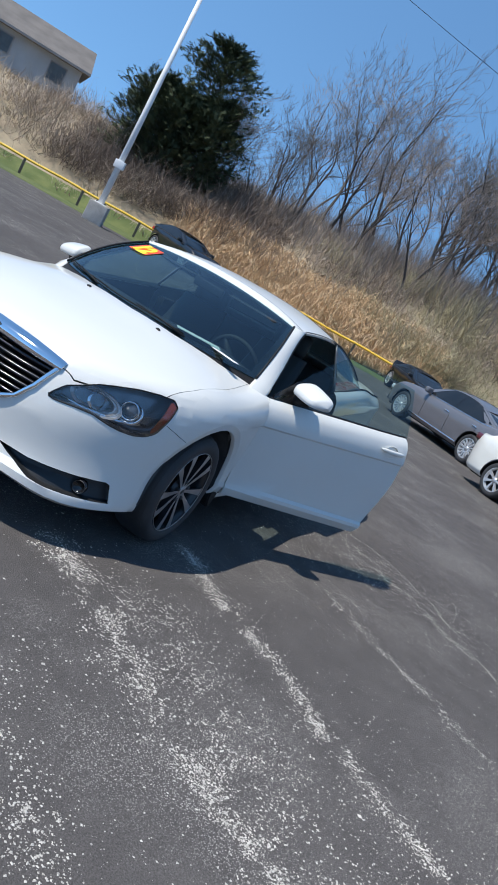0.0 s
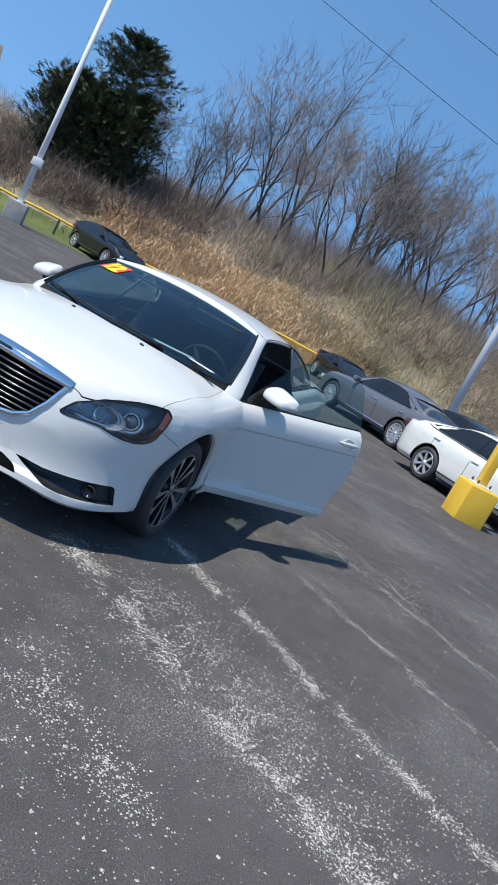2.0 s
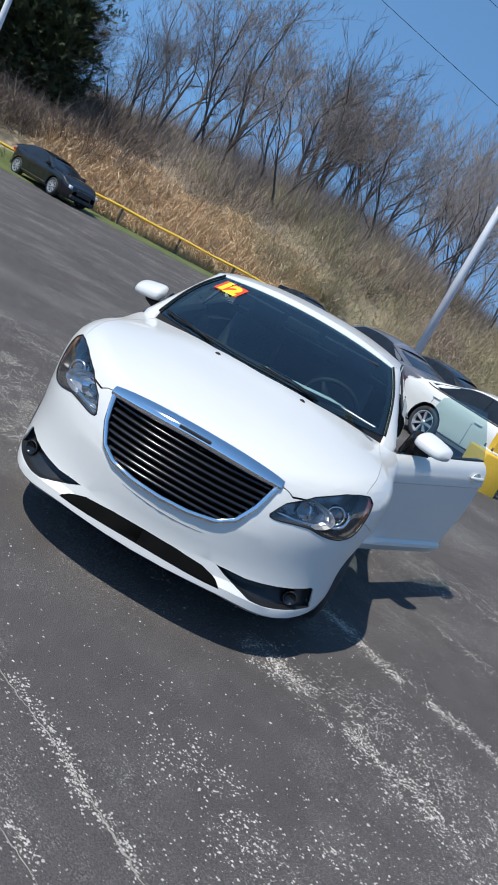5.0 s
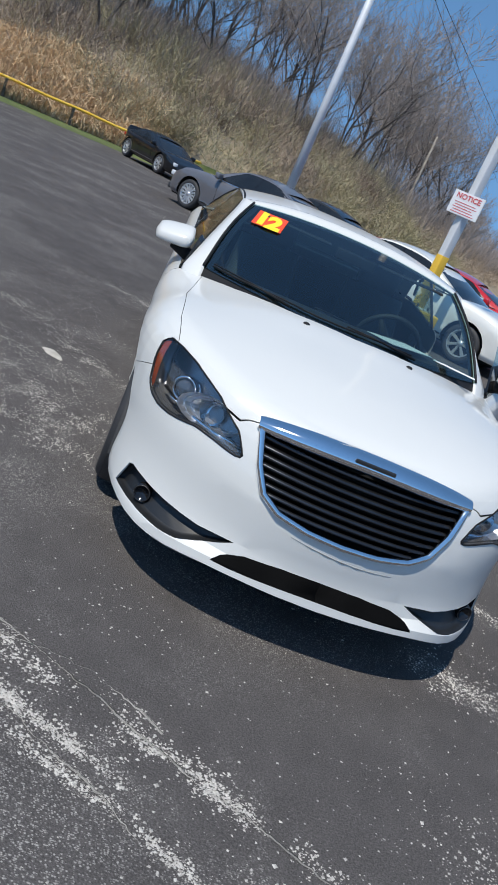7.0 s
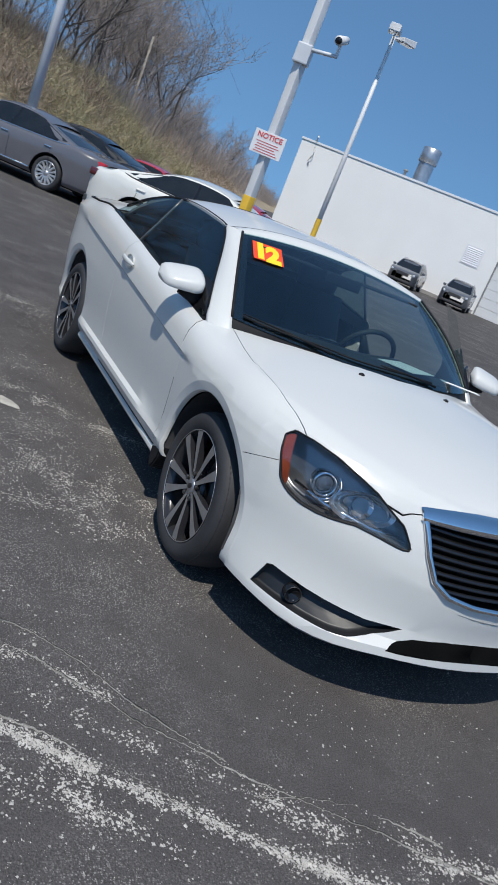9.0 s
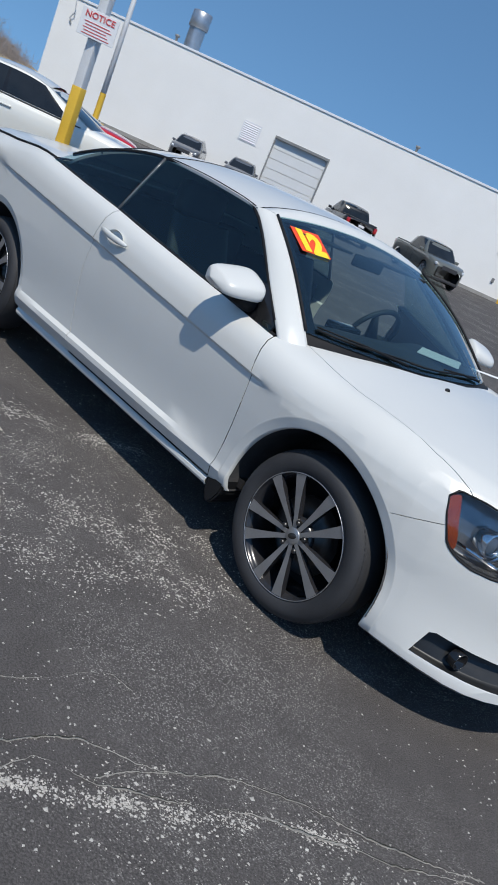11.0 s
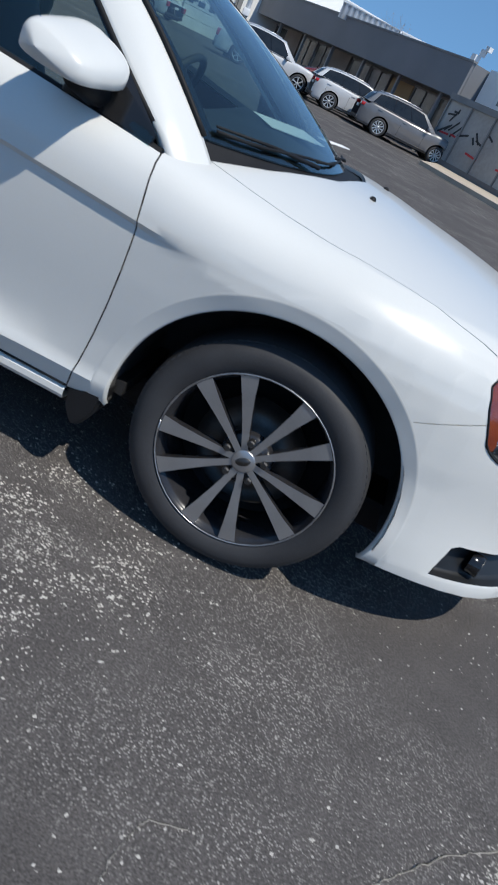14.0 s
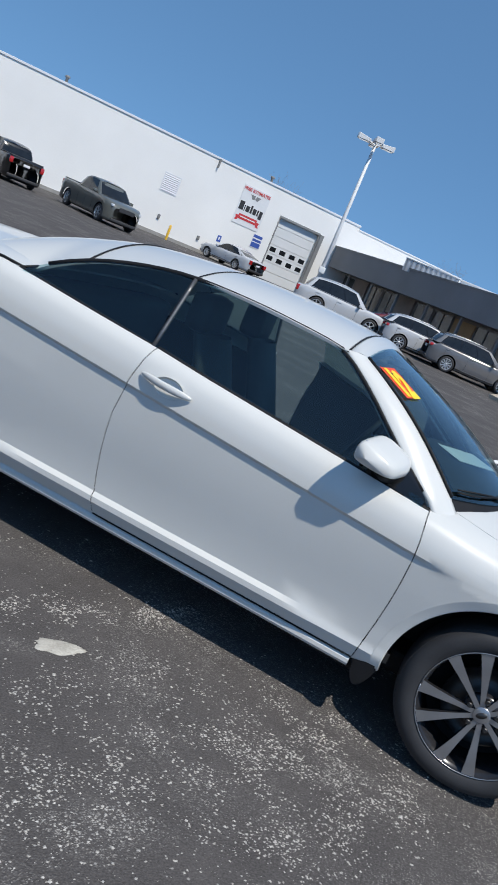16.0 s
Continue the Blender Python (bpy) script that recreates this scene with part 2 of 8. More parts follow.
def asphalt_material():
    m = bpy.data.materials.new("worn_asphalt")
    m.use_nodes = True
    nt = m.node_tree
    N, L = nt.nodes.new, nt.links.new
    b = nt.nodes["Principled BSDF"]
    tc = N("ShaderNodeTexCoord")
    P = tc.outputs["Object"]

    def noise_at(scale, detail, vec=P, rough=0.6):
        n = N("ShaderNodeTexNoise")
        n.inputs["Scale"].default_value, n.inputs["Detail"].default_value, n.inputs["Roughness"].default_value = scale, detail, rough
        L(vec, n.inputs["Vector"])
        return n.outputs["Fac"]

    def math_of(op, a, c, d=None, clamp=False):
        n = N("ShaderNodeMath")
        n.operation, n.use_clamp = op, clamp
        for i, v in enumerate((a, c, d)):
            if v is None:
                continue
            if isinstance(v, (int, float)):
                n.inputs[i].default_value = v
            else:
                L(v, n.inputs[i])
        return n.outputs[0]

    def ramp_of(v, lo, hi):
        n = N("ShaderNodeMapRange")
        n.interpolation_type = "SMOOTHSTEP"
        n.inputs["From Min"].default_value, n.inputs["From Max"].default_value = lo, hi
        L(v, n.inputs["Value"])
        return n.outputs[0]

    # paving lanes: worn seams run parallel across the lot
    dot = N("ShaderNodeVectorMath")
    dot.operation = "DOT_PRODUCT"
    dot.inputs[1].default_value = (0.866, -0.5, 0)
    L(P, dot.inputs[0])
    wob = noise_at(0.9, 3)
    c = math_of("MULTIPLY_ADD", wob, 0.36, math_of("ADD", dot.outputs["Value"], -0.18))
    mapped = math_of("MULTIPLY_ADD", c, 1 / 20, 0.5)
    ramp = N("ShaderNodeValToRGB")
    ramp.color_ramp.interpolation = "EASE"
    el = ramp.color_ramp.elements
    seams = [(-5.1, 0.7), (-3.5, 0.55), (-1.65, 0.7), (-0.50, 0.6), (0.56, 1.0), (1.43, 1.0), (2.05, 0.5), (2.66, 0.5), (3.0, 0.9), (5.2, 0.7)]
    el[0].position, el[0].color = 0.0, (0.1, 0.1, 0.1, 1)
    el[1].position, el[1].color = 1.0, (0.1, 0.1, 0.1, 1)
    last = -1
    for x, h in seams:
        for d, k in ((-0.16, 0.1), (0.0, 1.0), (0.16, 0.1)):
            p = (x + d) / 20 + 0.5
            if p > last + 0.002:
                e = el.new(p)
                e.color = (h * k, h * k, h * k, 1)
                last = p
    L(mapped, ramp.inputs[0])
    lane = ramp.outputs[0]
    # stretched grit along the seams
    mp = N("ShaderNodeMapping")
    mp.inputs["Rotation"].default_value = (0, 0, radians(-60))
    mp.inputs["Scale"].default_value = (0.28, 1.0, 1.0)
    L(P, mp.inputs["Vector"])
    drag = noise_at(3.2, 5, mp.outputs[0])
    patch = noise_at(1.1, 4)
    wear = math_of("MULTIPLY_ADD", lane, 0.20, math_of("MULTIPLY_ADD", drag, 0.70, math_of("MULTIPLY", patch, 0.42)))
    wear = ramp_of(wear, 0.68, 0.98)
    # aggregate: pale chips in dark binder
    vor = N("ShaderNodeTexVoronoi")
    vor.inputs["Scale"].default_value = 190.0
    L(P, vor.inputs["Vector"])
    sep = N("ShaderNodeSeparateColor")
    L(vor.outputs["Color"], sep.inputs[0])
    chip = math_of("MULTIPLY", ramp_of(sep.outputs[0], 0.45, 0.85), ramp_of(math_of("SUBTRACT", 0.62, vor.outputs["Distance"]), 0.0, 0.3))
    vor2 = N("ShaderNodeTexVoronoi")
    vor2.inputs["Scale"].default_value = 60.0
    L(P, vor2.inputs["Vector"])
    sep2 = N("ShaderNodeSeparateColor")
    L(vor2.outputs["Color"], sep2.inputs[0])
    stone = math_of("MULTIPLY", math_of("GREATER_THAN", sep2.outputs[0], 0.84), math_of("LESS_THAN", vor2.outputs["Distance"], math_of("MULTIPLY", sep2.outputs[1], 0.25)))
    grain = noise_at(420, 2)
    show = math_of("MULTIPLY", chip, math_of("MULTIPLY_ADD", wear, 1.1, math_of("MULTIPLY", ramp_of(noise_at(0.8, 5), 0.44, 0.66), 0.55)), clamp=True)
    show = math_of("MAXIMUM", show, math_of("MULTIPLY", stone, 0.5))
    base = N("ShaderNodeMix")
    base.data_type = "RGBA"
    base.inputs[6].default_value, base.inputs[7].default_value = (0.0205, 0.0192, 0.0193, 1), (0.120, 0.110, 0.105, 1)
    tone = math_of("MULTIPLY_ADD", noise_at(0.35, 5), 0.5, math_of("MULTIPLY_ADD", grain, 0.5, -0.62))
    tone = math_of("MULTIPLY_ADD", ramp_of(noise_at(150, 3, P, 0.75), 0.34, 0.68), 0.58, math_of("ADD", tone, 0.25))
    tone = math_of("MULTIPLY_ADD", noise_at(5.5, 5, P, 0.7), 0.55, tone, clamp=True)
    L(tone, base.inputs["Factor"])
    worn = N("ShaderNodeMix")
    worn.data_type = "RGBA"
    L(math_of("MULTIPLY", wear, 0.07), worn.inputs["Factor"])
    L(base.outputs[2], worn.inputs[6])
    worn.inputs[7].default_value = (0.20, 0.19, 0.175, 1)
    chips = N("ShaderNodeMix")
    chips.data_type = "RGBA"
    L(show, chips.inputs["Factor"])
    L(worn.outputs[2], chips.inputs[6])
    chips.inputs[7].default_value = (0.58, 0.55, 0.505, 1)
    L(chips.outputs[2], b.inputs["Base Color"])
    b.inputs["Roughness"].default_value = 0.85
    b.inputs["Specular IOR Level"].default_value = 0.15
    bp = N("ShaderNodeBump")
    bp.inputs["Strength"].default_value, bp.inputs["Distance"].default_value = 0.6, 0.004
    L(math_of("ADD", math_of("SUBTRACT", 1.0, vor.outputs["Distance"]), grain), bp.inputs["Height"])
    L(bp.outputs[0], b.inputs["Normal"])
    return m


M_ASPHALT = asphalt_material()
M_PAINT = mat("white_car_paint", (0.640, 0.637, 0.602), (0.678, 0.674, 0.638), rough=0.30, scale=1.5, fine=300, coat=0.6, spec=0.35)
M_BLACK = mat("black_plastic", (0.010, 0.010, 0.011), (0.018, 0.018, 0.019), rough=0.6, scale=8, fine=200, spec=0.2)
# black liner, its colour raised to stand in for lens glare over the wells
M_LINER = mat("glare_lifted_liner", (0.055, 0.055, 0.058), (0.10, 0.098, 0.096), rough=0.95, scale=8, fine=200, spec=0.1)
# almost no reflectance: the darkness inside the lower mouth is painted in
M_VOID = mat("painted_dark_recess", (0.004, 0.004, 0.004), (0.006, 0.006, 0.006), rough=0.9, scale=8, fine=200, spec=0.02)
M_BEZEL = mat("satin_black_bezel", (0.010, 0.011, 0.012), (0.018, 0.019, 0.021), rough=0.45, scale=8, fine=200)
M_GLOSSBLACK = mat("gloss_black", (0.008, 0.008, 0.009), (0.013, 0.013, 0.014), rough=0.12, scale=8, fine=200)
M_RUBBER = mat("tyre_rubber", (0.024, 0.024, 0.026), (0.042, 0.042, 0.044), rough=0.68, scale=6, fine=220, bump=0.04)
M_CHROME = mat("chrome", (0.78, 0.79, 0.81), (0.85, 0.85, 0.86), rough=0.07, metal=1.0, scale=5, fine=100)
M_ALLOY = mat("machined_alloy", (0.36, 0.365, 0.375), (0.46, 0.46, 0.465), rough=0.32, metal=0.75, scale=8, fine=240)
M_DARKALLOY = mat("black_alloy", (0.018, 0.018, 0.021), (0.034, 0.034, 0.037), rough=0.22, scale=8, fine=200)
M_SATIN = mat("satin_dark_trim", (0.12, 0.12, 0.125), (0.18, 0.18, 0.185), rough=0.35, metal=0.5, scale=6, fine=120)
M_STEEL = mat("brake_steel", (0.07, 0.07, 0.07), (0.11, 0.105, 0.10), rough=0.45, metal=0.9, scale=10, fine=150)
M_WSCREEN = pane_glass("windscreen_glass", (0.58, 0.73, 0.71), 0.10)
M_TINT = pane_glass("tinted_glass", (0.52, 0.67, 0.65))
M_LENS = pane_glass("lamp_lens", (0.86, 0.88, 0.90))
M_DARKGLASS = mat("dark_car_glass", (0.010, 0.012, 0.014), (0.020, 0.022, 0.024), rough=0.06, scale=3, fine=60)
M_SEAT = mat("black_seat_leather", (0.016, 0.016, 0.017), (0.028, 0.027, 0.027), rough=0.55, scale=6, fine=160, bump=0.1)
M_DASH = mat("dashboard_plastic", (0.018, 0.018, 0.020), (0.032, 0.032, 0.034), rough=0.65, scale=7, fine=220, bump=0.1)
M_AMBER = mat("amber_reflector", (0.17, 0.022, 0.006), (0.30, 0.052, 0.009), rough=0.2, scale=30, fine=200, coat=0.6)
M_REDLENS = mat("red_tail_lens", (0.42, 0.012, 0.015), (0.55, 0.02, 0.02), rough=0.15, scale=20, fine=120, coat=0.8)
M_PAPER = mat("paper", (0.72, 0.72, 0.70), (0.80, 0.80, 0.78), rough=0.8, scale=10, fine=100)
M_STICKER_Y = mat("yellow_sticker", (0.90, 0.66, 0.02), (0.95, 0.72, 0.03), rough=0.5, scale=10, fine=100)
M_STICKER_R = mat("red_sticker", (0.78, 0.05, 0.02), (0.85, 0.09, 0.02), rough=0.5, scale=10, fine=100)

# ---- ground ----
def make_ground():
    """One sheet from the lot to the horizon: fine near the middle."""
    ring = [0, 3, 6, 10, 16, 25, 40, 70, 130, 300, 900, 2600]
    rows = []
    for r in ring[1:]:
        rows.append([(r * math.cos(a * math.tau / 64), r * math.sin(a * math.tau / 64), 0.0) for a in range(64)])
    bm = grid(rows, close_u=True)
    bm.verts.ensure_lookup_table()
    first = bm.verts[:64]
    c = bm.verts.new((0, 0, 0))
    for i in range(64):
        bm.faces.new((c, first[i], first[(i + 1) % 64]))
    bmesh.ops.recalc_face_normals(bm, faces=bm.faces)
    for f in bm.faces:
        if f.normal.z < 0:
            f.normal_flip()
    ob = put("ground", bm, M_ASPHALT, smooth=False)
    return tagged(ob, "dark worn asphalt car park with pale grit seams", "ground", kind="structure")


make_ground()

# fence line along the foot of the bank
FENCE = [(-11.0, -45.0), (-18.0, -31.0), (-23.3, -20.2), (-25.9, -14.9), (-28.4, -9.6), (-30.6, -5.0), (-33.6, 0.5), (-38.0, 6.5), (-47.0, 14.5), (-64.0, 26.0), (-95.0, 43.0), (-140.0, 66.0), (-190.0, 101.0)]


def fence_at(s):
    """Point and direction at s metres along the fence line."""
    for (x0, y0), (x1, y1) in zip(FENCE, FENCE[1:]):
        d = math.hypot(x1 - x0, y1 - y0)
        if s <= d:
            return Vector((x0 + (x1 - x0) * s / d, y0 + (y1 - y0) * s / d, 0)), Vector(((x1 - x0) / d, (y1 - y0) / d, 0))
        s -= d
    return Vector((*FENCE[-1], 0)), Vector((x1 - x0, y1 - y0, 0)).normalized()


FENCE_LEN = sum(math.hypot(b[0] - a[0], b[1] - a[1]) for a, b in zip(FENCE, FENCE[1:]))


def bank_height(s, d):
    """Height of the bank d metres behind the fence, s metres along it."""
    top = curve(s, [(0, 5.4), (28, 5.6), (40, 6.6), (55, 7.2), (70, 6.6), (85, 5.2), (110, 4.4), (190, 3.4)])
    h = top * (1 - math.exp(-max(0, d - 0.8) / 8.5))
    w = 0.5 * noise.noise((s * 0.13, d * 0.17, 1.7)) + 0.25 * noise.noise((s * 0.5, d * 0.5, 4.2))
    return h + w * smoothstep(1.5, 6, d)


def bank_point(s, d):
    p, t = fence_at(s)
    n = Vector((-t.y, t.x, 0))
    q = p + n * d
    return Vector((q.x, q.y, bank_height(s, d)))


M_BANK = mat("dry_grass_bank", (0.25, 0.198, 0.132), (0.40, 0.325, 0.215), rough=0.95, scale=0.5, fine=9, bump=0.8)
M_GRASS = mat("green_verge_grass", (0.055, 0.085, 0.02), (0.14, 0.16, 0.05), rough=0.9, scale=1.2, fine=40, bump=0.6)
M_STRAW = mat("dry_straw", (0.55, 0.38, 0.22), (0.74, 0.55, 0.34), rough=0.9, scale=0.25, fine=3)
M_DULLSTRAW = mat("dull_dry_grass", (0.33, 0.255, 0.165), (0.48, 0.385, 0.26), rough=0.9, scale=0.25, fine=3)
M_TWIG = mat("brown_brush_twigs", (0.27, 0.21, 0.16), (0.44, 0.355, 0.27), rough=0.9, scale=0.25, fine=3)
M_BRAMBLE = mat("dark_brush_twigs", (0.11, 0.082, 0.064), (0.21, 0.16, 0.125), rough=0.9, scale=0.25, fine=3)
M_OLIVE = mat("budding_brush", (0.285, 0.25, 0.145), (0.45, 0.395, 0.245), rough=0.9, scale=0.25, fine=3)
M_BARK = mat("grey_brown_bark", (0.055, 0.047, 0.042), (0.12, 0.105, 0.093), rough=0.92, scale=2, fine=25, bump=0.4)
M_BUDTWIG = mat("reddish_budding_twigs", (0.225, 0.184, 0.16), (0.37, 0.31, 0.265), rough=0.9, scale=0.3, fine=3)
M_GREYTWIG = mat("pale_grey_twigs", (0.105, 0.092, 0.085), (0.20, 0.178, 0.162), rough=0.9, scale=0.3, fine=3)
# twigs of the far bank: distance haze is painted in as a paler colour
M_HAZETWIG = mat("haze_painted_twigs", (0.235, 0.20, 0.18), (0.39, 0.335, 0.30), rough=0.9, scale=0.3, fine=3)
M_CEDAR = mat("cedar_foliage", (0.042, 0.054, 0.031), (0.105, 0.122, 0.068), rough=0.95, scale=0.6, fine=6, spec=0.1)
M_YELLOW = mat("yellow_safety_paint", (0.72, 0.42, 0.03), (0.82, 0.52, 0.06), rough=0.55, scale=3, fine=40)
M_DARKPOST = mat("dark_post_paint", (0.035, 0.035, 0.03), (0.07, 0.065, 0.055), rough=0.7, scale=4, fine=60)
M_POLE = mat("galvanised_pole", (0.58, 0.60, 0.62), (0.70, 0.72, 0.73), rough=0.5, metal=0.05, scale=2, fine=60)
M_WHITEPOLE = mat("white_painted_pole", (0.68, 0.68, 0.67), (0.80, 0.80, 0.78), rough=0.5, scale=2, fine=50)
M_CONCRETE = mat("weathered_concrete", (0.26, 0.25, 0.23), (0.40, 0.385, 0.36), rough=0.9, scale=2.5, fine=50, bump=0.4)
M_SIDEWALK = mat("tan_sidewalk", (0.40, 0.33, 0.25), (0.52, 0.44, 0.34), rough=0.9, scale=1.0, fine=30, bump=0.2)


def make_bank():
    ss = [FENCE_LEN * i / 110 for i in range(111)]
    ds = [0.3, 1.2, 2.2, 3.4, 5, 7, 9.5, 12.5, 16, 21, 28, 40, 60, 100]
    bm = grid([[bank_point(s, d) - Vector((0, 0, 0.05 if j == 0 else 0)) for j, d in enumerate(ds)] for s in ss])
    bmesh.ops.recalc_face_normals(bm, faces=bm.faces)
    for f in bm.faces:
        if f.normal.z < 0:
            f.normal_flip()
    ob = put("bank", bm, M_BANK)
    tagged(ob, "steep bank covered in dry tan grass", "hillside", kind="structure")
    # mown strip between the lot and the fence
    bm = bmesh.new()
    rows = []
    for i in range(90):
        s = 6 + i * 1.0
        p, t = fence_at(s)
        n = Vector((-t.y, t.x, 0))
        e = 2.5 + 0.35 * noise.noise((s * 0.25, 0, 9)) + 0.12 * noise.noise((s * 1.7, 3, 9))
        rows.append([p - n * e + Vector((0, 0, 0.004)), p - n * (e - 0.12) + Vector((0, 0, 0.035)), p - n * 1.2 + Vector((0, 0, 0.06)), p + n * 0.4 + Vector((0, 0, 0.07)), p + n * 1.6 + Vector((0, 0, 0.1 + bank_height(s, 1.6)))])
    bm = grid(rows)
    bmesh.ops.recalc_face_normals(bm, faces=bm.faces)
    for f in bm.faces:
        if f.normal.z < 0:
            f.normal_flip()
    tagged(put("verge", bm, M_GRASS), "mown green grass strip beside the asphalt", "grass verge", kind="structure")


def make_fence():
    th = tagged(empty("guard_fence"), "low fence with yellow rail on dark posts", "fence")
    s0, s1 = 12.0, 48.4
    pts = []
    for i in range(60):
        p, t = fence_at(s0 + (s1 - s0) * i / 59)
        pts.append(p + Vector((0, 0, 0.78 + 0.015 * math.sin(i * 1.3))))
    bm = bmesh.new()
    tube(bm, pts, 0.055, 8)
    part("rail", bm, M_YELLOW, th, "faded yellow pipe rail")
    post = boxes(((-0.05, -0.05, -0.1), (0.05, 0.05, 0.76)), bevel=0.01)
    me = mesh_of(post, "post")
    me.materials.append(M_DARKPOST)
    s = s0
    while s < s1:
        p, t = fence_at(s)
        o = new("post", me)
        o.parent = th
        o.location = p
        o.rotation_euler = (0, 0, math.atan2(t.y, t.x))
        s += 2.75


def clump(bm, p, h, w, n, rng, lean=0.5, thick=0.02, droop=0.0, dome=False):
    """A tuft of thin blades (upright, bent over by droop) or a domed tangle of twigs."""
    for _ in range(n):
        a = rng.uniform(0, math.tau)
        r = w * math.sqrt(rng.random()) * 0.5
        b = p + Vector((r * math.cos(a), r * math.sin(a), -0.05))
        l = h * rng.uniform(0.45, 1.1)
        if dome:
            up = rng.uniform(0.1, 1.0)
            fl = math.sqrt(1 - up * up)
            a2 = rng.uniform(0, math.tau)
            b.z += h * 0.45 * rng.random() * (1 - (2 * r / w) ** 2)
            d = Vector((fl * math.cos(a2), fl * math.sin(a2), up))
            mid = b + d * l * 0.4 + Vector((rng.uniform(-0.1, 0.1), rng.uniform(-0.1, 0.1), rng.uniform(-0.02, 0.12))) * l
            tip = b + d * l * 0.75 + Vector((rng.uniform(-0.25, 0.25), rng.uniform(-0.25, 0.25), rng.uniform(-0.2, 0.2))) * l
        else:
            a2 = a + rng.uniform(-1.2, 1.2)
            k = lean * rng.uniform(0.2, 1.0)
            tip = b + Vector((l * k * math.cos(a2), l * k * math.sin(a2), l * (1 - droop * rng.random())))
            mid = b + Vector((l * k * 0.35 * math.cos(a2), l * k * 0.35 * math.sin(a2), l * 0.66))
        c = rng.uniform(0, math.tau)
        o = Vector((math.cos(c), math.sin(c), rng.uniform(-0.5, 0.5))) * thick * rng.uniform(0.6, 1.3)
        v = [bm.verts.new(x) for x in (b - o, b + o, mid + o * 0.7, mid - o * 0.7, tip)]
        bm.faces.new(v[:4])
        bm.faces.new((v[3], v[2], v[4]))


def buds(bm, p, h, w, n, rng):
    """Small leaf buds over the outer half of a bush."""
    for _ in range(n):
        a, up = rng.uniform(0, math.tau), rng.uniform(0.0, 1.0)
        k = rng.uniform(0.55, 1.0)
        c = p + Vector((w * 0.62 * k * math.sqrt(1 - up * up) * math.cos(a), w * 0.62 * k * math.sqrt(1 - up * up) * math.sin(a), h * (0.15 + 0.75 * k * up)))
        u = Vector((rng.gauss(0, 1), rng.gauss(0, 1), rng.gauss(0, 1))).normalized() * rng.uniform(0.02, 0.045)
        v = u.orthogonal() * rng.uniform(0.5, 0.9)
        bm.faces.new([bm.verts.new(c + q) for q in (u, v, -u, -v)])


def blades(name, label, category, material, seed, count, sfun, dfun, h, w, n, lean, thick, droop=0.0, dome=False, spots=0.0, leafy=0):
    """Scatter clumps over the bank; spots: how strongly they gather in patches."""
    rng = random.Random(seed)
    bm = bmesh.new()
    made = 0
    while made < count:
        s, d = sfun(rng), dfun(rng)
        g = 0.5 + noise.noise((s * 0.22, d * 0.25, seed)) + 0.5 * noise.noise((s * 0.6, d * 0.6, seed + 5))
        if spots and rng.random() < spots * (1 - g):
            continue
        made += 1
        hh = h * (0.55 + 0.75 * max(0.0, g)) * rng.uniform(0.7, 1.2)
        ww = w * (rng.uniform(0.7, 1.35) if dome else 1.0)
        clump(bm, bank_point(s, d), hh, ww, n, rng, lean, thick, droop, dome)
        if leafy:
            buds(bm, bank_point(s, d), hh, ww, leafy, rng)
    ob = put(name, bm, material, smooth=False)
    return tagged(ob, label, category, kind="stuff")


make_bank()
make_fence()
blades("dry_grass", "tall dry straw grass bent over on the bank", "dry grass", M_STRAW, 3, 1800, lambda r: r.uniform(33, 47), lambda r: 0.6 + 4.0 * r.random() ** 1.3, 1.0, 1.1, 26, 1.1, 0.022, 0.8, False, 0.5)
blades("dry_grass", "short straw grass tufts up the bank", "dry grass", M_DULLSTRAW, 4, 620, lambda r: r.uniform(8, 90), lambda r: 0.8 + 17 * r.random(), 0.55, 1.2, 22, 1.2, 0.022, 0.8, False, 0.4)
blades("brush", "tangled leafless brown brush on the bank", "brush", M_TWIG, 5, 1150, lambda r: r.uniform(22, 120), lambda r: 2.6 + 17 * r.random() ** 1.15, 1.7, 2.0, 62, 0.9, 0.013, 0.0, True, 1.0)
blades("brush", "pale dead brush and vines on the bank", "brush", mat("pale_dead_stems", (0.34, 0.27, 0.20), (0.50, 0.41, 0.31), rough=0.9, scale=0.3, fine=3), 15, 850, lambda r: r.uniform(8, 132), lambda r: 1.2 + 15 * r.random(), 1.1, 1.7, 40, 0.9, 0.013, 0.0, True, 0.9)
blades("brush", "olive brush coming into bud on the bank", "brush", M_OLIVE, 6, 500, lambda r: 40 + 42 * r.random() ** 1.1, lambda r: 1.8 + 11 * r.random() ** 1.1, 1.7, 2.1, 58, 0.9, 0.013, 0.0, True, 1.0, 34)
blades("saplings", "thicket of thin bare saplings on the bank", "thicket", M_GREYTWIG, 16, 420, lambda r: r.uniform(26, 110), lambda r: 5.0 + 16 * r.random(), 3.4, 2.4, 14, 0.5, 0.010, 0.25, False, 0.6)
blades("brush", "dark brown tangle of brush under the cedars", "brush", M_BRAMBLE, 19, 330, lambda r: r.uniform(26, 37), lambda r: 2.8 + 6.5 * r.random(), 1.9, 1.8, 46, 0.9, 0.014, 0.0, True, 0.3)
blades("thicket", "grey-brown thicket along the far bank, haze painted into its colour", "thicket", M_HAZETWIG, 33, 430, lambda r: 76 + 155 * r.random() ** 1.1, lambda r: 4.5 + 9 * r.random(), 3.6, 3.0, 34, 0.7, 0.020, 0.1, False, 0.3)
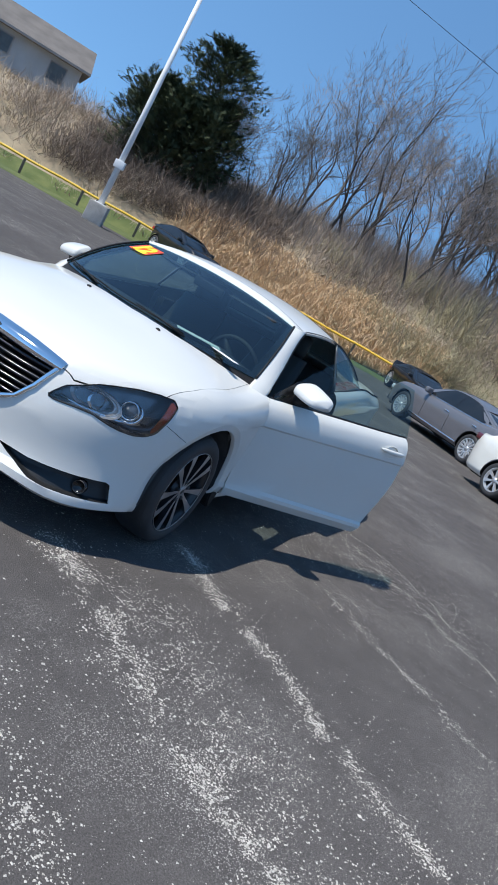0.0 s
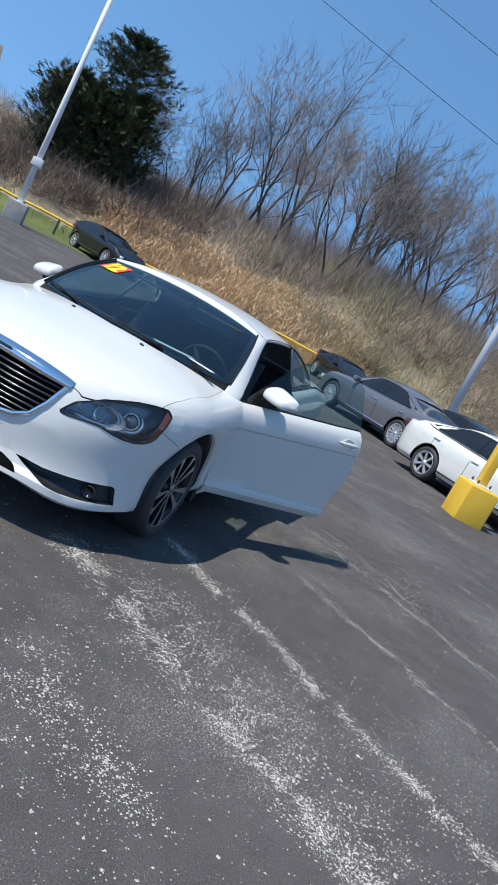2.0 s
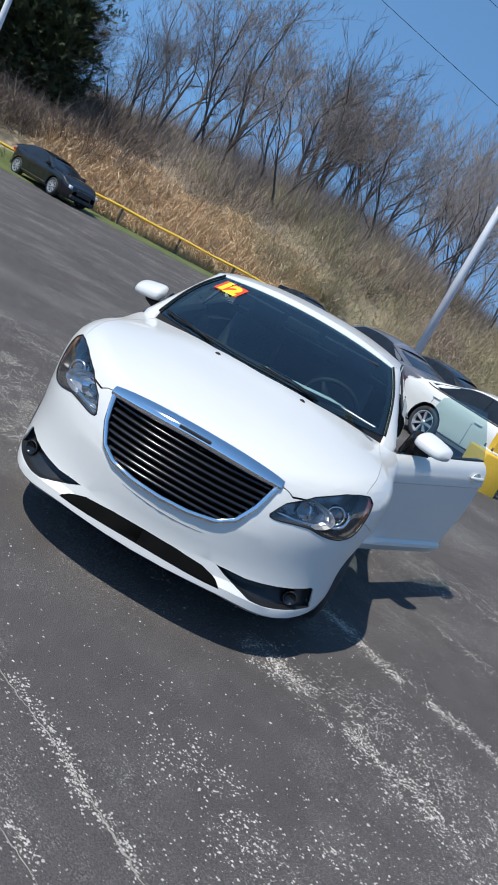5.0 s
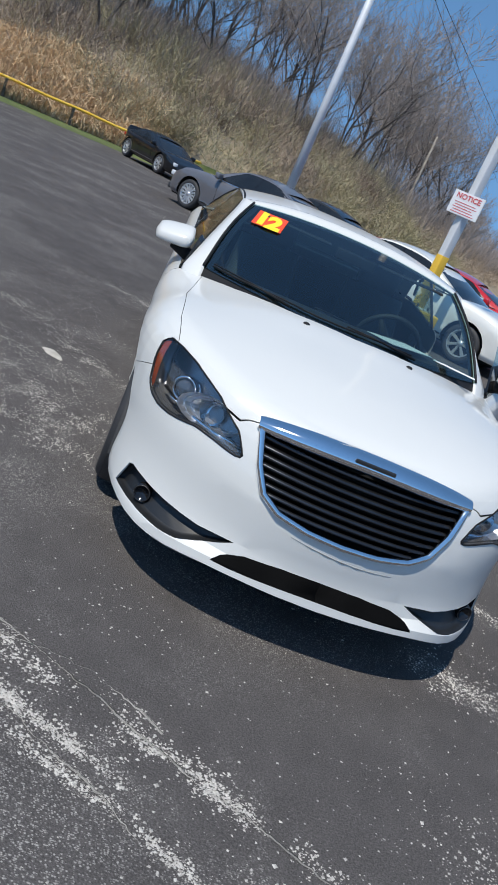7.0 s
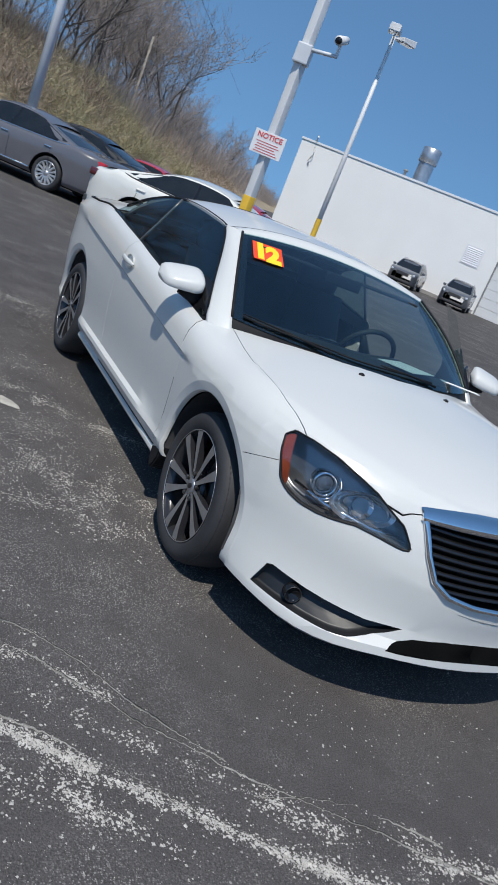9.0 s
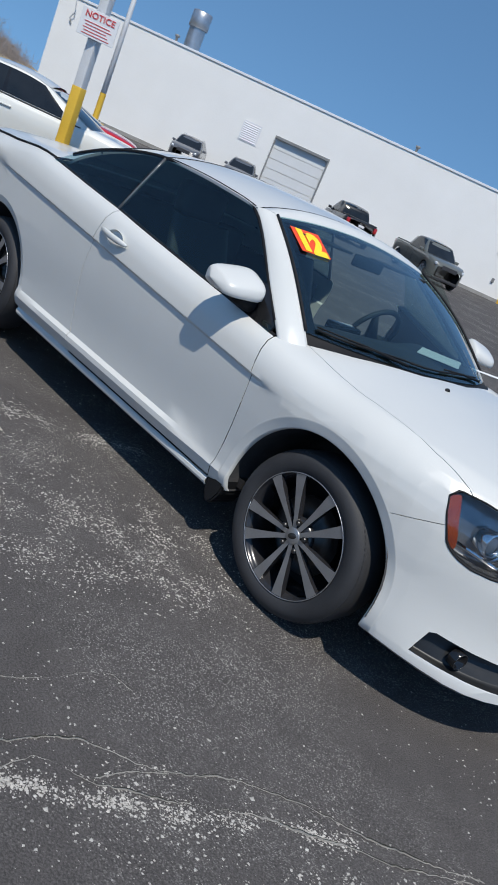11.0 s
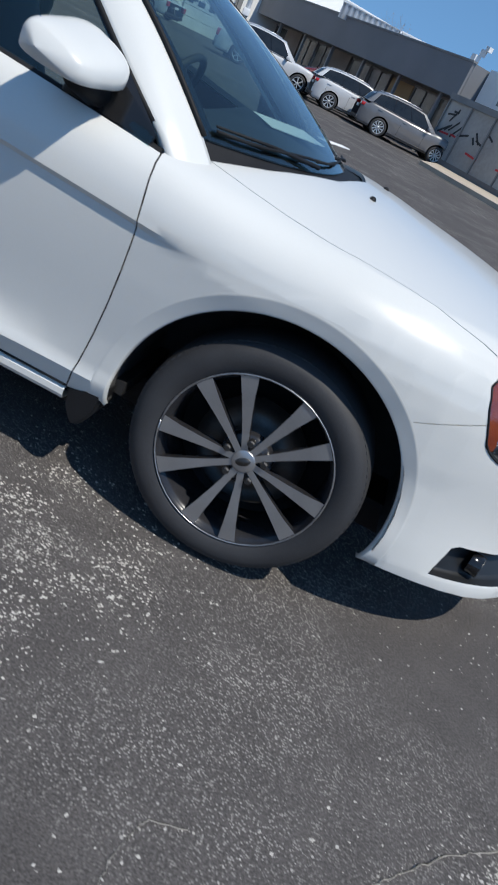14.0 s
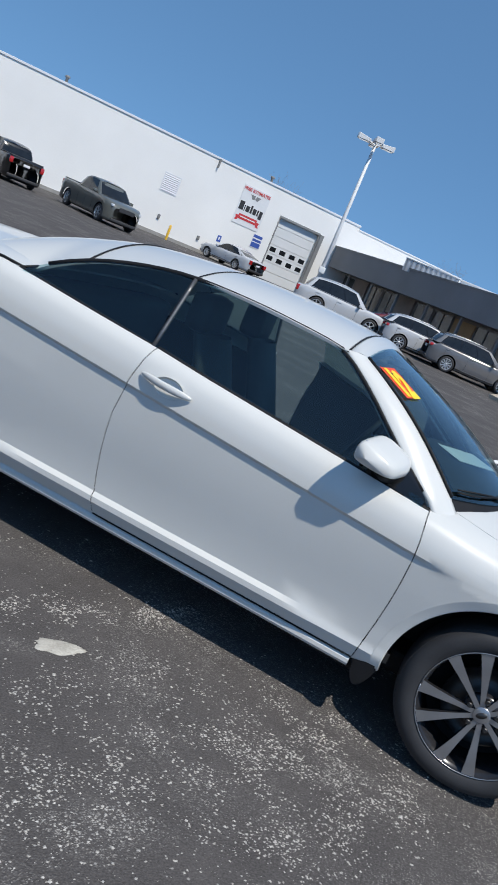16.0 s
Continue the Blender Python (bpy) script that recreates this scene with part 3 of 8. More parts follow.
blades("thicket", "brown bare underbrush between the trees on the crest", "thicket", M_BUDTWIG, 35, 300, lambda r: r.uniform(36, 76), lambda r: 8.5 + 12 * r.random(), 2.7, 2.6, 36, 0.75, 0.012, 0.1, False, 0.4)
# dark undergrowth whose twig colour also paints the shade in gaps between bushes
blades("brush", "dark brambles and painted shady gaps between paler brush on the bank", "brush", M_BRAMBLE, 29, 420, lambda r: r.uniform(36, 118), lambda r: 3.0 + 13 * r.random(), 1.5, 2.0, 50, 0.9, 0.013, 0.0, True, 1.25)


# ---- trees ----
def tree_mesh(seed, height, spread, stems, detail=3, thin=0.0065):
    """Upright leafless tree: a few crooked stems, rising limbs and a haze of fine twigs."""
    rng = random.Random(seed)
    tr, cr = bmesh.new(), bmesh.new()
    length = (0.46, 0.25, 0.155, 0.10, 0.068, 0.048)
    kids = (5, 4, 4, detail, detail)

    def grow(p, d, r, level, scale):
        n = (6, 4, 3, 2, 1, 1)[level]
        l = height * length[level] * scale
        pts, rad = [p], [r]
        cur = d.copy()
        for i in range(n):
            kink = (0.13, 0.22, 0.26, 0.3, 0.3, 0.3)[level]
            cur = (cur + Vector((rng.gauss(0, kink), rng.gauss(0, kink), rng.gauss(0.03, kink * 0.6)))).normalized()
            pts.append(pts[-1] + cur * l / n)
            rad.append(r * (1 - 0.5 * (i + 1) / n))
        if level < 2:
            tube(tr, pts, rad, 6, cap=False)
        else:
            tube(cr, pts, rad, 3, cap=False)
        if level == 5:
            return
        for k in range(kids[level]):
            f = 1.0 if k == 0 else rng.uniform(0.38 if level == 0 else 0.25, 0.98)
            i = min(n - 1, int(f * n))
            q = pts[i].lerp(pts[i + 1], f * n - i)
            a = rng.uniform(0, math.tau)
            side = Vector((math.cos(a), math.sin(a), rng.uniform(-0.15, 0.35)))
            nd = (cur + side * spread * (0.3 if k == 0 else rng.uniform(0.7, 1.25)) + Vector((0, 0, 0.22))).normalized()
            grow(q, nd, max(thin, rad[i] * (0.72 if k == 0 else rng.uniform(0.38, 0.55))), level + 1, scale * (1.0 if k == 0 else rng.uniform(0.65, 1.1)))

    for k in range(stems):
        a = k * math.tau / stems + rng.uniform(-0.6, 0.6)
        b = rng.uniform(0.03, 0.18)
        grow(Vector((0.2 * math.cos(a), 0.2 * math.sin(a), -0.35)), Vector((math.cos(a) * b, math.sin(a) * b, 1)).normalized(), height * rng.uniform(0.006, 0.0095), 0, rng.uniform(0.8, 1.1))
    top = max(v.co.z for v in cr.verts)
    for b in (tr, cr):
        b.transform(Matrix.Scale(height / top, 4))
    return mesh_of(tr, "trunk"), mesh_of(cr, "crown")


def bare_tree(seed, height, spread, twig, stems, detail=3, thin=0.0065):
    tr, cr = tree_mesh(seed, height, spread, stems, detail, thin)
    th = tagged(empty("bare_tree"), "leafless grey-brown tree on the bank", "tree")
    put("trunk", tr, M_BARK, th)
    put("crown", cr, twig, th)
    return th


# the last three carry the haze-paled twig colour, for the far bank
TREES = [bare_tree(11, 10.0, 0.72, M_GREYTWIG, 3), bare_tree(23, 10.0, 0.62, M_GREYTWIG, 2), bare_tree(37, 10.0, 0.80, M_BUDTWIG, 2), bare_tree(41, 10.0, 0.66, M_BUDTWIG, 2), bare_tree(59, 10.0, 1.05, M_GREYTWIG, 2), bare_tree(71, 10.0, 0.75, M_HAZETWIG, 2, 2, 0.011), bare_tree(83, 10.0, 0.85, M_HAZETWIG, 2, 2, 0.013), bare_tree(97, 10.0, 0.70, M_HAZETWIG, 2, 2, 0.013)]
_r2 = random.Random(77)
E_TREES = [(33.2, 8.5, 4, 0.62), (34.6, 9.5, 4, 0.58), (35.8, 11.5, 0, 0.72), (31.6, 12.5, 1, 0.80), (36.6, 9.5, 4, 0.66), (32.4, 11, 0, 0.62), (27.2, 10.5, 0, 0.45), (28.2, 13.5, 2, 0.5)]
s = 37.2
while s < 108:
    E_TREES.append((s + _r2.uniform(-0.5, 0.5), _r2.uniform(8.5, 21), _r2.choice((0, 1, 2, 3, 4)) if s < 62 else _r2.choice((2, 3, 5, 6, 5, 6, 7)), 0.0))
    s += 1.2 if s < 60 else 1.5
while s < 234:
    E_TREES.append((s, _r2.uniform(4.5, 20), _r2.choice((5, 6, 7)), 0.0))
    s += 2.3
_rng = random.Random(8)
_used = set()
for s, d, k, sc in E_TREES:
    m = Matrix.Translation(bank_point(s, d)) @ Matrix.Rotation(_rng.uniform(0, math.tau), 4, "Z")
    t = TREES[k] if k not in _used else copy_thing(TREES[k], m)
    t.matrix_basis = m
    _used.add(k)
    sc = sc or curve(s, [(36, 0.82), (39, 1.18), (43, 1.25), (47, 1.16), (52, 1.08), (60, 1.12), (70, 1.3), (82, 1.45), (95, 1.5), (105, 1.35), (113, 1.0), (121, 0.88), (150, 0.82), (177, 0.68), (205, 0.44), (237, 0.2)]) * (0.78 + 0.018 * d) * _rng.uniform(0.80, 1.04)
    w = min(sc, 1.25) * _rng.uniform(0.95, 1.15)
    t.scale = (w, w, sc)
    t["group"] = "trees on the bank"


def cedar(p, h, w, seed, label, base=0.05):
    """An evergreen: tapered trunk, rising boughs and flat feathery sprays of scale leaves."""
    rng = random.Random(seed)
    th = tagged(empty("cedar_tree", Matrix.Translation(p)), label, "tree", "trees on the bank")
    bm = bmesh.new()
    tube(bm, [(0, 0, -0.4), (0.05, 0, h * 0.4), (0, 0.1, h * 0.93)], [0.17, 0.11, 0.02], 8)
    verts, faces = [], []
    for i in range(260):
        f = base + (0.97 - base) * rng.random() ** 0.85
        a = rng.uniform(0, math.tau)
        lobe = 0.78 + 0.75 * noise.noise((math.cos(a) * 1.1, math.sin(a) * 1.1, f * 3.2 + seed))
        reach = w * 0.5 * max(0.16, lobe) * (math.sin(math.pi * min(1.0, 0.20 + 0.80 * f)) ** 0.7) * rng.uniform(0.75, 1.08)
        o = Vector((0, 0, f * h * 0.97))
        d = Vector((math.cos(a), math.sin(a), rng.uniform(0.05, 0.55))).normalized()
        tip = o + d * reach
        tube(bm, [o, o.lerp(tip, 0.6) + Vector((0, 0, -0.04 * reach)), tip], [0.022, 0.012, 0.005], 3, cap=False)
        for k in range(15):
            u = 0.30 + 0.72 * rng.random() ** 0.7
            c = o + d * reach * u + Vector((rng.gauss(0, 0.15), rng.gauss(0, 0.15), rng.gauss(0, 0.12)))
            ax = (d + Vector((rng.gauss(0, 0.5), rng.gauss(0, 0.5), rng.gauss(0.15, 0.4)))).normalized()
            sd = ax.cross(Vector((rng.gauss(0, 0.5), rng.gauss(0, 0.5), 1))).normalized()
            for j in range(8):
                q = c + ax * 0.036 * j
                dd = (ax * 0.8 + sd * (1 if j % 2 else -1) * rng.uniform(0.4, 1.0) + Vector((0, 0, rng.gauss(0, 0.15)))).normalized()
                l = rng.uniform(0.12, 0.24)
                e = dd.cross(sd.cross(ax)).normalized() * rng.uniform(0.016, 0.030)
                n = len(verts)
                verts += [q - e, q + e, q + dd * l]
                faces.append((n, n + 1, n + 2))
    me = bpy.data.meshes.new("crown")
    me.from_pydata(verts, [], faces)
    me.update()
    put("crown", me, M_CEDAR, th, smooth=False)
    part("trunk", bm, M_BARK, th)
    return th


cedar(bank_point(30.9, 7.5), 7.8, 7.2, 2, "dark green cedar standing tall on the bank", 0.18)
cedar(bank_point(28.7, 6.8), 5.1, 5.6, 5, "broad dark green cedar beside a taller one")
cedar(bank_point(31.8, 6.6), 5.0, 4.8, 9, "low dark cedar among brown brush")
cedar(bank_point(29.9, 6.6), 4.8, 5.2, 14, "low dark cedar among brown brush")


# ---- pole lights by the fence ----
def light_pole(p, h, r, base, base_mat, pole_mat, label, heads=True, band=None, plate=1.8, turn=0.0, square=False):
    th = tagged(empty("light_pole", Matrix.Translation(p) @ Matrix.Rotation(turn, 4, "Z")), label, "light pole")
    bm = boxes(((-base[0] / 2, -base[0] / 2, -0.1), (base[0] / 2, base[0] / 2, base[1])), bevel=0.03)
    part("pole_base", bm, base_mat, th)
    bm = bmesh.new()
    if square:
        box(bm, (-r * 0.75, -r * 0.75, base[1] - 0.02), (r * 0.75, r * 0.75, h), None, 0.012)
    else:
        tube(bm, [(0, 0, base[1] - 0.02), (0, 0, h * 0.5), (0, 0, h)], [r, r * 0.82, r * 0.6], 12)
    part("pole", bm, pole_mat, th)
    bm = boxes(((-r * 1.7, -r * 1.7, base[1]), (r * 1.7, r * 1.7, base[1] + 0.03)), bevel=0.006)
    part("base_plate", bm, pole_mat, th)
    for i in range(4):
        bm = bmesh.new()
        x, y = (1.25 * r * (1 if i & 1 else -1), 1.25 * r * (1 if i & 2 else -1))
        tube(bm, [(x, y, base[1] + 0.02), (x, y, base[1] + 0.09)], 0.018, 6)
        part("bolt", bm, M_STEEL, th)
    if plate:
        bm = boxes(((-r * 1.35, -r * 1.6, plate), (r * 1.35, r * 1.6, plate + 0.3)), bevel=0.02)
        part("junction_box", bm, pole_mat, th)
    if band:
        if square:
            bm = boxes(((-r * 0.75 - 0.004, -r * 0.75 - 0.004, base[1] + 0.03), (r * 0.75 + 0.004, r * 0.75 + 0.004, band)), bevel=0.01)
        else:
            bm = lathe([(r * 1.02, base[1] + 0.04), (r * 1.02, band)], axis="Z", sides=16)
        part("painted_band", bm, M_YELLOW, th, "yellow painted band")
    if heads:
        for a in heads:
            m = Matrix.Translation((0, 0, h)) @ Matrix.Rotation(a, 4, "Z")
            bm = bmesh.new()
            tube(bm, [(0, 0, -0.05), (0.35, 0, 0.02)], 0.035, 8)
            bm.transform(m)
            part("lamp_arm", bm, pole_mat, th)
            bm = raw([(0.3, -0.24, -0.04), (0.3, 0.24, -0.04), (0.98, 0.2, -0.04), (0.98, -0.2, -0.04), (0.3, -0.24, 0.12), (0.3, 0.24, 0.12), (0.98, 0.2, 0.22), (0.98, -0.2, 0.22)], [(0, 3, 2, 1), (4, 5, 6, 7), (0, 1, 5, 4), (1, 2, 6, 5), (2, 3, 7, 6), (3, 0, 4, 7)])
            bmesh.ops.bevel(bm, geom=bm.edges[:], offset=0.02, segments=2, affect="EDGES")
            bm.transform(m)
            head = part("lamp_head", bm, M_WHITEPOLE, th, "white floodlight head", smooth=False)
            bm = boxes(((0.4, -0.16, -0.055), (0.92, 0.16, -0.042)))
            bm.transform(m)
            part("lens", bm, M_LENS, head, smooth=False)
    return th


light_pole((-20.2, -15.9, 0), 9.5, 0.125, (0.75, 0.75), M_CONCRETE, M_WHITEPOLE, "tall white light pole on a concrete block", heads=[2.4, 4.2], plate=2.2, turn=0.5)
light_pole((-22.4, 1.6, 0), 10.0, 0.16, (0.7, 0.7), M_CONCRETE, M_POLE, "grey metal light pole behind a parked sedan", heads=[1.0, 3.4], plate=0)

# ---- cracks and patches in the paving ----
M_CRUMB = mat("pale_crumbled_edge", (0.22, 0.205, 0.18), (0.44, 0.415, 0.37), rough=0.95, scale=9, fine=220, bump=0.5)
M_CRACK = mat("dark_crack", (0.018, 0.017, 0.005), (0.04, 0.037, 0.033), rough=0.95, scale=12, fine=150)
M_PATCH = mat("pale_patch", (0.36, 0.33, 0.28), (0.58, 0.55, 0.48), rough=0.95, scale=14, fine=120, bump=0.5)
SEAM_N, SEAM_D = Vector((0.866, -0.5, 0)), Vector((0.5, 0.866, 0))


CRACK_LINE = []


def crack(line, seed, wob=0.07, width=0.011, crumb=0.02):
    """A wandering crack along a paving seam with a crumbled pale lip; line: (along, across) pairs."""
    s0, s1 = line[0][0], line[-1][0]
    rng = random.Random(seed)
    n = int((s1 - s0) / 0.014)
    edge, dark = bmesh.new(), bmesh.new()
    prev = None
    for i in range(n + 1):
        s = lerp(s0, s1, i / n)
        off = wob * 1.2 * noise.noise((s * 1.3, seed, 0)) + wob * 0.9 * noise.noise((s * 5.1, seed, 3)) + 0.30 * wob * noise.noise((s * 19, seed, 7)) + rng.uniform(-1, 1) * 0.0035
        p = SEAM_N * (curve(s, line) + off) + SEAM_D * s
        f = max(0.0, noise.noise((s * 3.3, seed, 11)) + 0.22)
        CRACK_LINE.append((p, (0.25 + f) * (0.5 + crumb * 60)))
        a, b = crumb * f * rng.uniform(0.1, 1.0), crumb * f * rng.uniform(0.1, 1.0)
        d = width * 0.55 * (0.08 + 0.9 * max(0.0, noise.noise((s * 4.1, seed, 17)) + 0.25)) * rng.uniform(0.4, 1.2)
        e = [edge.verts.new(p - SEAM_N * (a + d) + Vector((0, 0, 0.0025))), edge.verts.new(p + SEAM_N * (b + d) + Vector((0, 0, 0.0025)))]
        k = [dark.verts.new(p - SEAM_N * d * 0.5 + Vector((0, 0, 0.006))), dark.verts.new(p + SEAM_N * d * 0.5 + Vector((0, 0, 0.006)))]
        if prev:
            edge.faces.new((prev[0][0], prev[0][1], e[1], e[0]))
            dark.faces.new((prev[1][0], prev[1][1], k[1], k[0]))
        prev = (e, k)
    th = tagged(empty("pavement_crack"), "ragged crack in the asphalt with pale crumbled edges", "crack", "cracks in the paving", kind="stuff")
    part("crumbled_edge", edge, M_CRUMB, th, smooth=False)
    part("crack", dark, M_CRACK, th, smooth=False)


# two seams that split, cross and rejoin ahead of the car
crack([(-1.35, 2.44), (-0.98, 2.52), (-0.74, 2.46), (-0.53, 2.53), (-0.31, 2.51), (-0.17, 2.56), (0.10, 2.66), (0.4, 2.73)], 1, 0.022, 0.012, 0.008)
crack([(-1.4, 2.50), (-0.99, 2.60), (-0.87, 2.55), (-0.71, 2.60), (-0.28, 2.63), (0.31, 2.76), (0.84, 2.78), (2.0, 2.80), (3.0, 2.87)], 2, 0.022, 0.010, 0.010)
crack([(-0.72, 2.59), (-0.62, 2.55), (-0.52, 2.53)], 3, 0.02, 0.010, 0.008)
crack([(-1.05, 2.30), (-0.89, 2.26), (-0.67, 2.19), (-0.60, 2.24)], 4, 0.02, 0.005, 0.006)
crack([(0.5, 2.82), (0.83, 2.71), (1.1, 2.74)], 5, 0.03, 0.006, 0.008)
crack([(-0.3, 2.91), (0.22, 2.96), (0.77, 3.02), (1.4, 3.07), (3.2, 3.10)], 6, 0.02, 0.003, 0.008)
crack([(0.3, -1.75), (0.93, -1.95), (1.5, -1.85), (2.5, -1.52), (4.2, -1.45)], 7, 0.06, 0.004, 0.009)


def patch(x, y, rx, ry, turn, seed, hole, ragged):
    bm = bmesh.new()
    n = 40
    ring = []
    for i in range(n):
        a = i * math.tau / n
        k = 1 + ragged * noise.noise((math.cos(a) * 1.6, math.sin(a) * 1.6, seed)) + 0.14 * noise.noise((math.cos(a) * 6, math.sin(a) * 6, seed))
        ring.append((rx * k * math.cos(a), ry * k * math.sin(a)))
    m = Matrix.Translation((x, y, 0)) @ Matrix.Rotation(turn, 4, "Z")
    rows = [[m @ Vector((px * f, py * f, z)) for px, py in ring] for f, z in ((1.0, 0.002), (0.85, 0.007), (0.4, 0.008), (0.02, 0.008))]
    th = tagged(empty("pavement_patch"), "pale chalky patch on the asphalt", "patch", kind="stuff")
    part("patch", grid(rows, close_u=True), M_PATCH, th)
    if hole:
        c = m @ Vector((rx * 0.12, ry * 0.05, 0.011))
        bm = bmesh.new()
        bm.faces.new([bm.verts.new(c + Vector((rx * 0.22 * math.cos(a * 0.7) * (1 + 0.3 * math.sin(3 * a)), ry * 0.15 * math.sin(a * 0.7), 0))) for a in range(9)])
        part("pit", bm, M_CRACK, th, smooth=False)


patch(3.87, 1.30, 0.085, 0.085, 0.3, 3, True, 0.16)
patch(-0.05, -1.38, 0.10, 0.042, 0.75, 5, False, 0.5)


# ---- loose grit: pale chips gathered along the seams ----
def grit():
    rng = random.Random(31)
    verts, faces = [], []

    def chip(x, y, r):
        a0 = rng.uniform(0, math.tau)
        k = len(verts)
        n = 4
        for i in range(n):
            a = a0 + i * math.tau / n + rng.uniform(-0.4, 0.4)
            q = r * rng.uniform(0.6, 1.2)
            verts.append((x + q * math.cos(a), y + q * math.sin(a), 0.0005))
        verts.append((x + rng.uniform(-0.2, 0.2) * r, y + rng.uniform(-0.2, 0.2) * r, r * rng.uniform(0.35, 0.8)))
        for i in range(n):
            faces.append((k + i, k + (i + 1) % n, k + n))

    # seam across, from, to, half width, chips
    seams = ((0.56, 1.3, 5.2, 0.060, 11000), (1.43, 1.4, 4.6, 0.10, 13500), (1.15, 1.8, 4.2, 0.26, 6500), (2.07, 2.4, 3.5, 0.14, 2600), (2.35, 1.6, 3.4, 0.22, 2600), (2.97, -0.6, 1.2, 0.028, 8200), (3.09, -0.35, 0.45, 0.06, 1500), (3.06, 0.7, 3.4, 0.022, 4200), (2.66, -1.5, 0.1, 0.034, 3400), (2.80, -0.3, 2.8, 0.035, 3800), (2.80, 0.3, 1.5, 0.06, 1800), (1.25, -2.1, 0.0, 0.24, 6000), (1.62, -1.3, 0.1, 0.14, 2400), (0.42, -1.7, -0.3, 0.10, 2200), (0.86, -2.1, -0.6, 0.15, 2000), (0.2, -3.4, -1.4, 0.16, 2000), (-0.50, 1.5, 4.2, 0.05, 2600), (-1.60, 0.2, 4.6, 0.06, 3000), (-1.75, -2.8, -1.8, 0.10, 900), (-3.5, 0.3, 4.5, 0.08, 900))
    for c, s0, s1, sig, n in seams:
        made = 0
        fine = 0.9 if s1 < 0.3 else 1.0
        while made < n * (0.8 if s1 < 0.3 else 0.66):
            s = rng.uniform(s0, s1)
            dens = (0.62 + 0.5 * noise.noise((s * 1.1, c * 3, 2)) + 0.45 * noise.noise((s * 4.5, c * 3, 8))) * smoothstep(s0, s0 + 0.3, s) * smoothstep(s1, s1 - 0.3, s)
            if rng.random() > dens:
                continue
            w = (0.09 * noise.noise((s * 0.9, c, 5)) + 0.05 * noise.noise((s * 3.7, c, 6))) * min(1.0, sig * 14)
            p = SEAM_N * (c + w + rng.gauss(0, sig * rng.uniform(0.25, 1.0))) + SEAM_D * s
            if rng.random() > 0.60 + 1.5 * noise.noise((p.x * 7, p.y * 7, 3)) + 0.6 * noise.noise((p.x * 19, p.y * 19, 4)):
                continue
            made += 1
            chip(p.x, p.y, fine * (0.0015 + 0.0054 * rng.random() ** 2.8))
    for p, f in CRACK_LINE:
        for _ in range(int(f * 9 * rng.random() + 0.4)):
            chip(p.x + rng.gauss(0, 0.010), p.y + rng.gauss(0, 0.010), 0.0013 + 0.0036 * rng.random() ** 2.4)
    made = 0
    while made < 42000:
        x, y = rng.uniform(-2.8, 4.8), rng.uniform(-3.8, 4.6)
        dens = 0.07 + 1.7 * max(0.0, noise.noise((x * 0.6, y * 0.6, 21)) + 0.7 * noise.noise((x * 1.9, y * 1.9, 22)) - 0.08)
        if rng.random() > dens:
            continue
        made += 1
        chip(x, y, 0.0013 + (0.0050 if made % 14 else 0.0095) * rng.random() ** 3.3)
    me = bpy.data.meshes.new("grit")
    me.from_pydata(verts, [], faces)
    me.update()
    tagged(put("grit", me, M_GRIT, smooth=False), "loose pale grit and stone chips on the asphalt", "grit", kind="stuff")


M_GRIT = mat("pale_stone_chips", (0.30, 0.28, 0.25), (0.62, 0.585, 0.53), rough=0.9, scale=40, fine=160)
grit()

# ---- workshop building ----
M_WHITEWALL = mat("white_painted_block", (0.84, 0.825, 0.785), (0.90, 0.885, 0.845), rough=0.85, scale=0.35, fine=12, bump=0.08)
M_CAP = mat("white_metal_coping", (0.76, 0.77, 0.77), (0.82, 0.82, 0.82), rough=0.4, scale=1, fine=30)
M_SHUTTER = mat("white_door_panel", (0.68, 0.69, 0.68), (0.75, 0.75, 0.74), rough=0.55, scale=0.8, fine=30)
M_GREYFASCIA = mat("grey_metal_fascia", (0.15, 0.155, 0.165), (0.20, 0.205, 0.215), rough=0.55, scale=0.4, fine=20)
M_GREYTRIM = mat("grey_trim", (0.19, 0.19, 0.19), (0.27, 0.27, 0.26), rough=0.6, scale=1, fine=40)
M_ROOFSTEEL = mat("corrugated_steel", (0.38, 0.39, 0.40), (0.50, 0.51, 0.52), rough=0.4, metal=0.5, scale=1, fine=20)
M_STACK = mat("zinc_flue", (0.42, 0.44, 0.46), (0.56, 0.57, 0.58), rough=0.35, metal=0.8, scale=3, fine=30)
M_STORE = mat("storefront_brick", (0.20, 0.17, 0.15), (0.29, 0.25, 0.22), rough=0.85, scale=1, fine=18, bump=0.2)
M_PLY = mat("plywood_board", (0.36, 0.24, 0.12), (0.46, 0.32, 0.17), rough=0.8, scale=1, fine=20)
M_STOREGLASS = mat("shop_glass", (0.05, 0.055, 0.055), (0.10, 0.105, 0.10), rough=0.12, scale=1.5, fine=10)
M_RED = mat("red_sign_paint", (0.55, 0.03, 0.04), (0.64, 0.06, 0.06), rough=0.6, scale=5, fine=60)
M_INK = mat("black_sign_paint", (0.02, 0.02, 0.022), (0.04, 0.04, 0.042), rough=0.6, scale=5, fine=60)
M_BLUE = mat("blue_sign_paint", (0.04, 0.09, 0.35), (0.06, 0.12, 0.42), rough=0.5, scale=5, fine=60)
M_SIGNWHITE = mat("white_sign_board", (0.74, 0.74, 0.73), (0.80, 0.80, 0.79), rough=0.6, scale=4, fine=60)

WALL_U = Vector((math.cos(radians(-44.43)), -math.sin(radians(-44.43)), 0))
WALL_N = Vector((-WALL_U.y, WALL_U.x, 0))
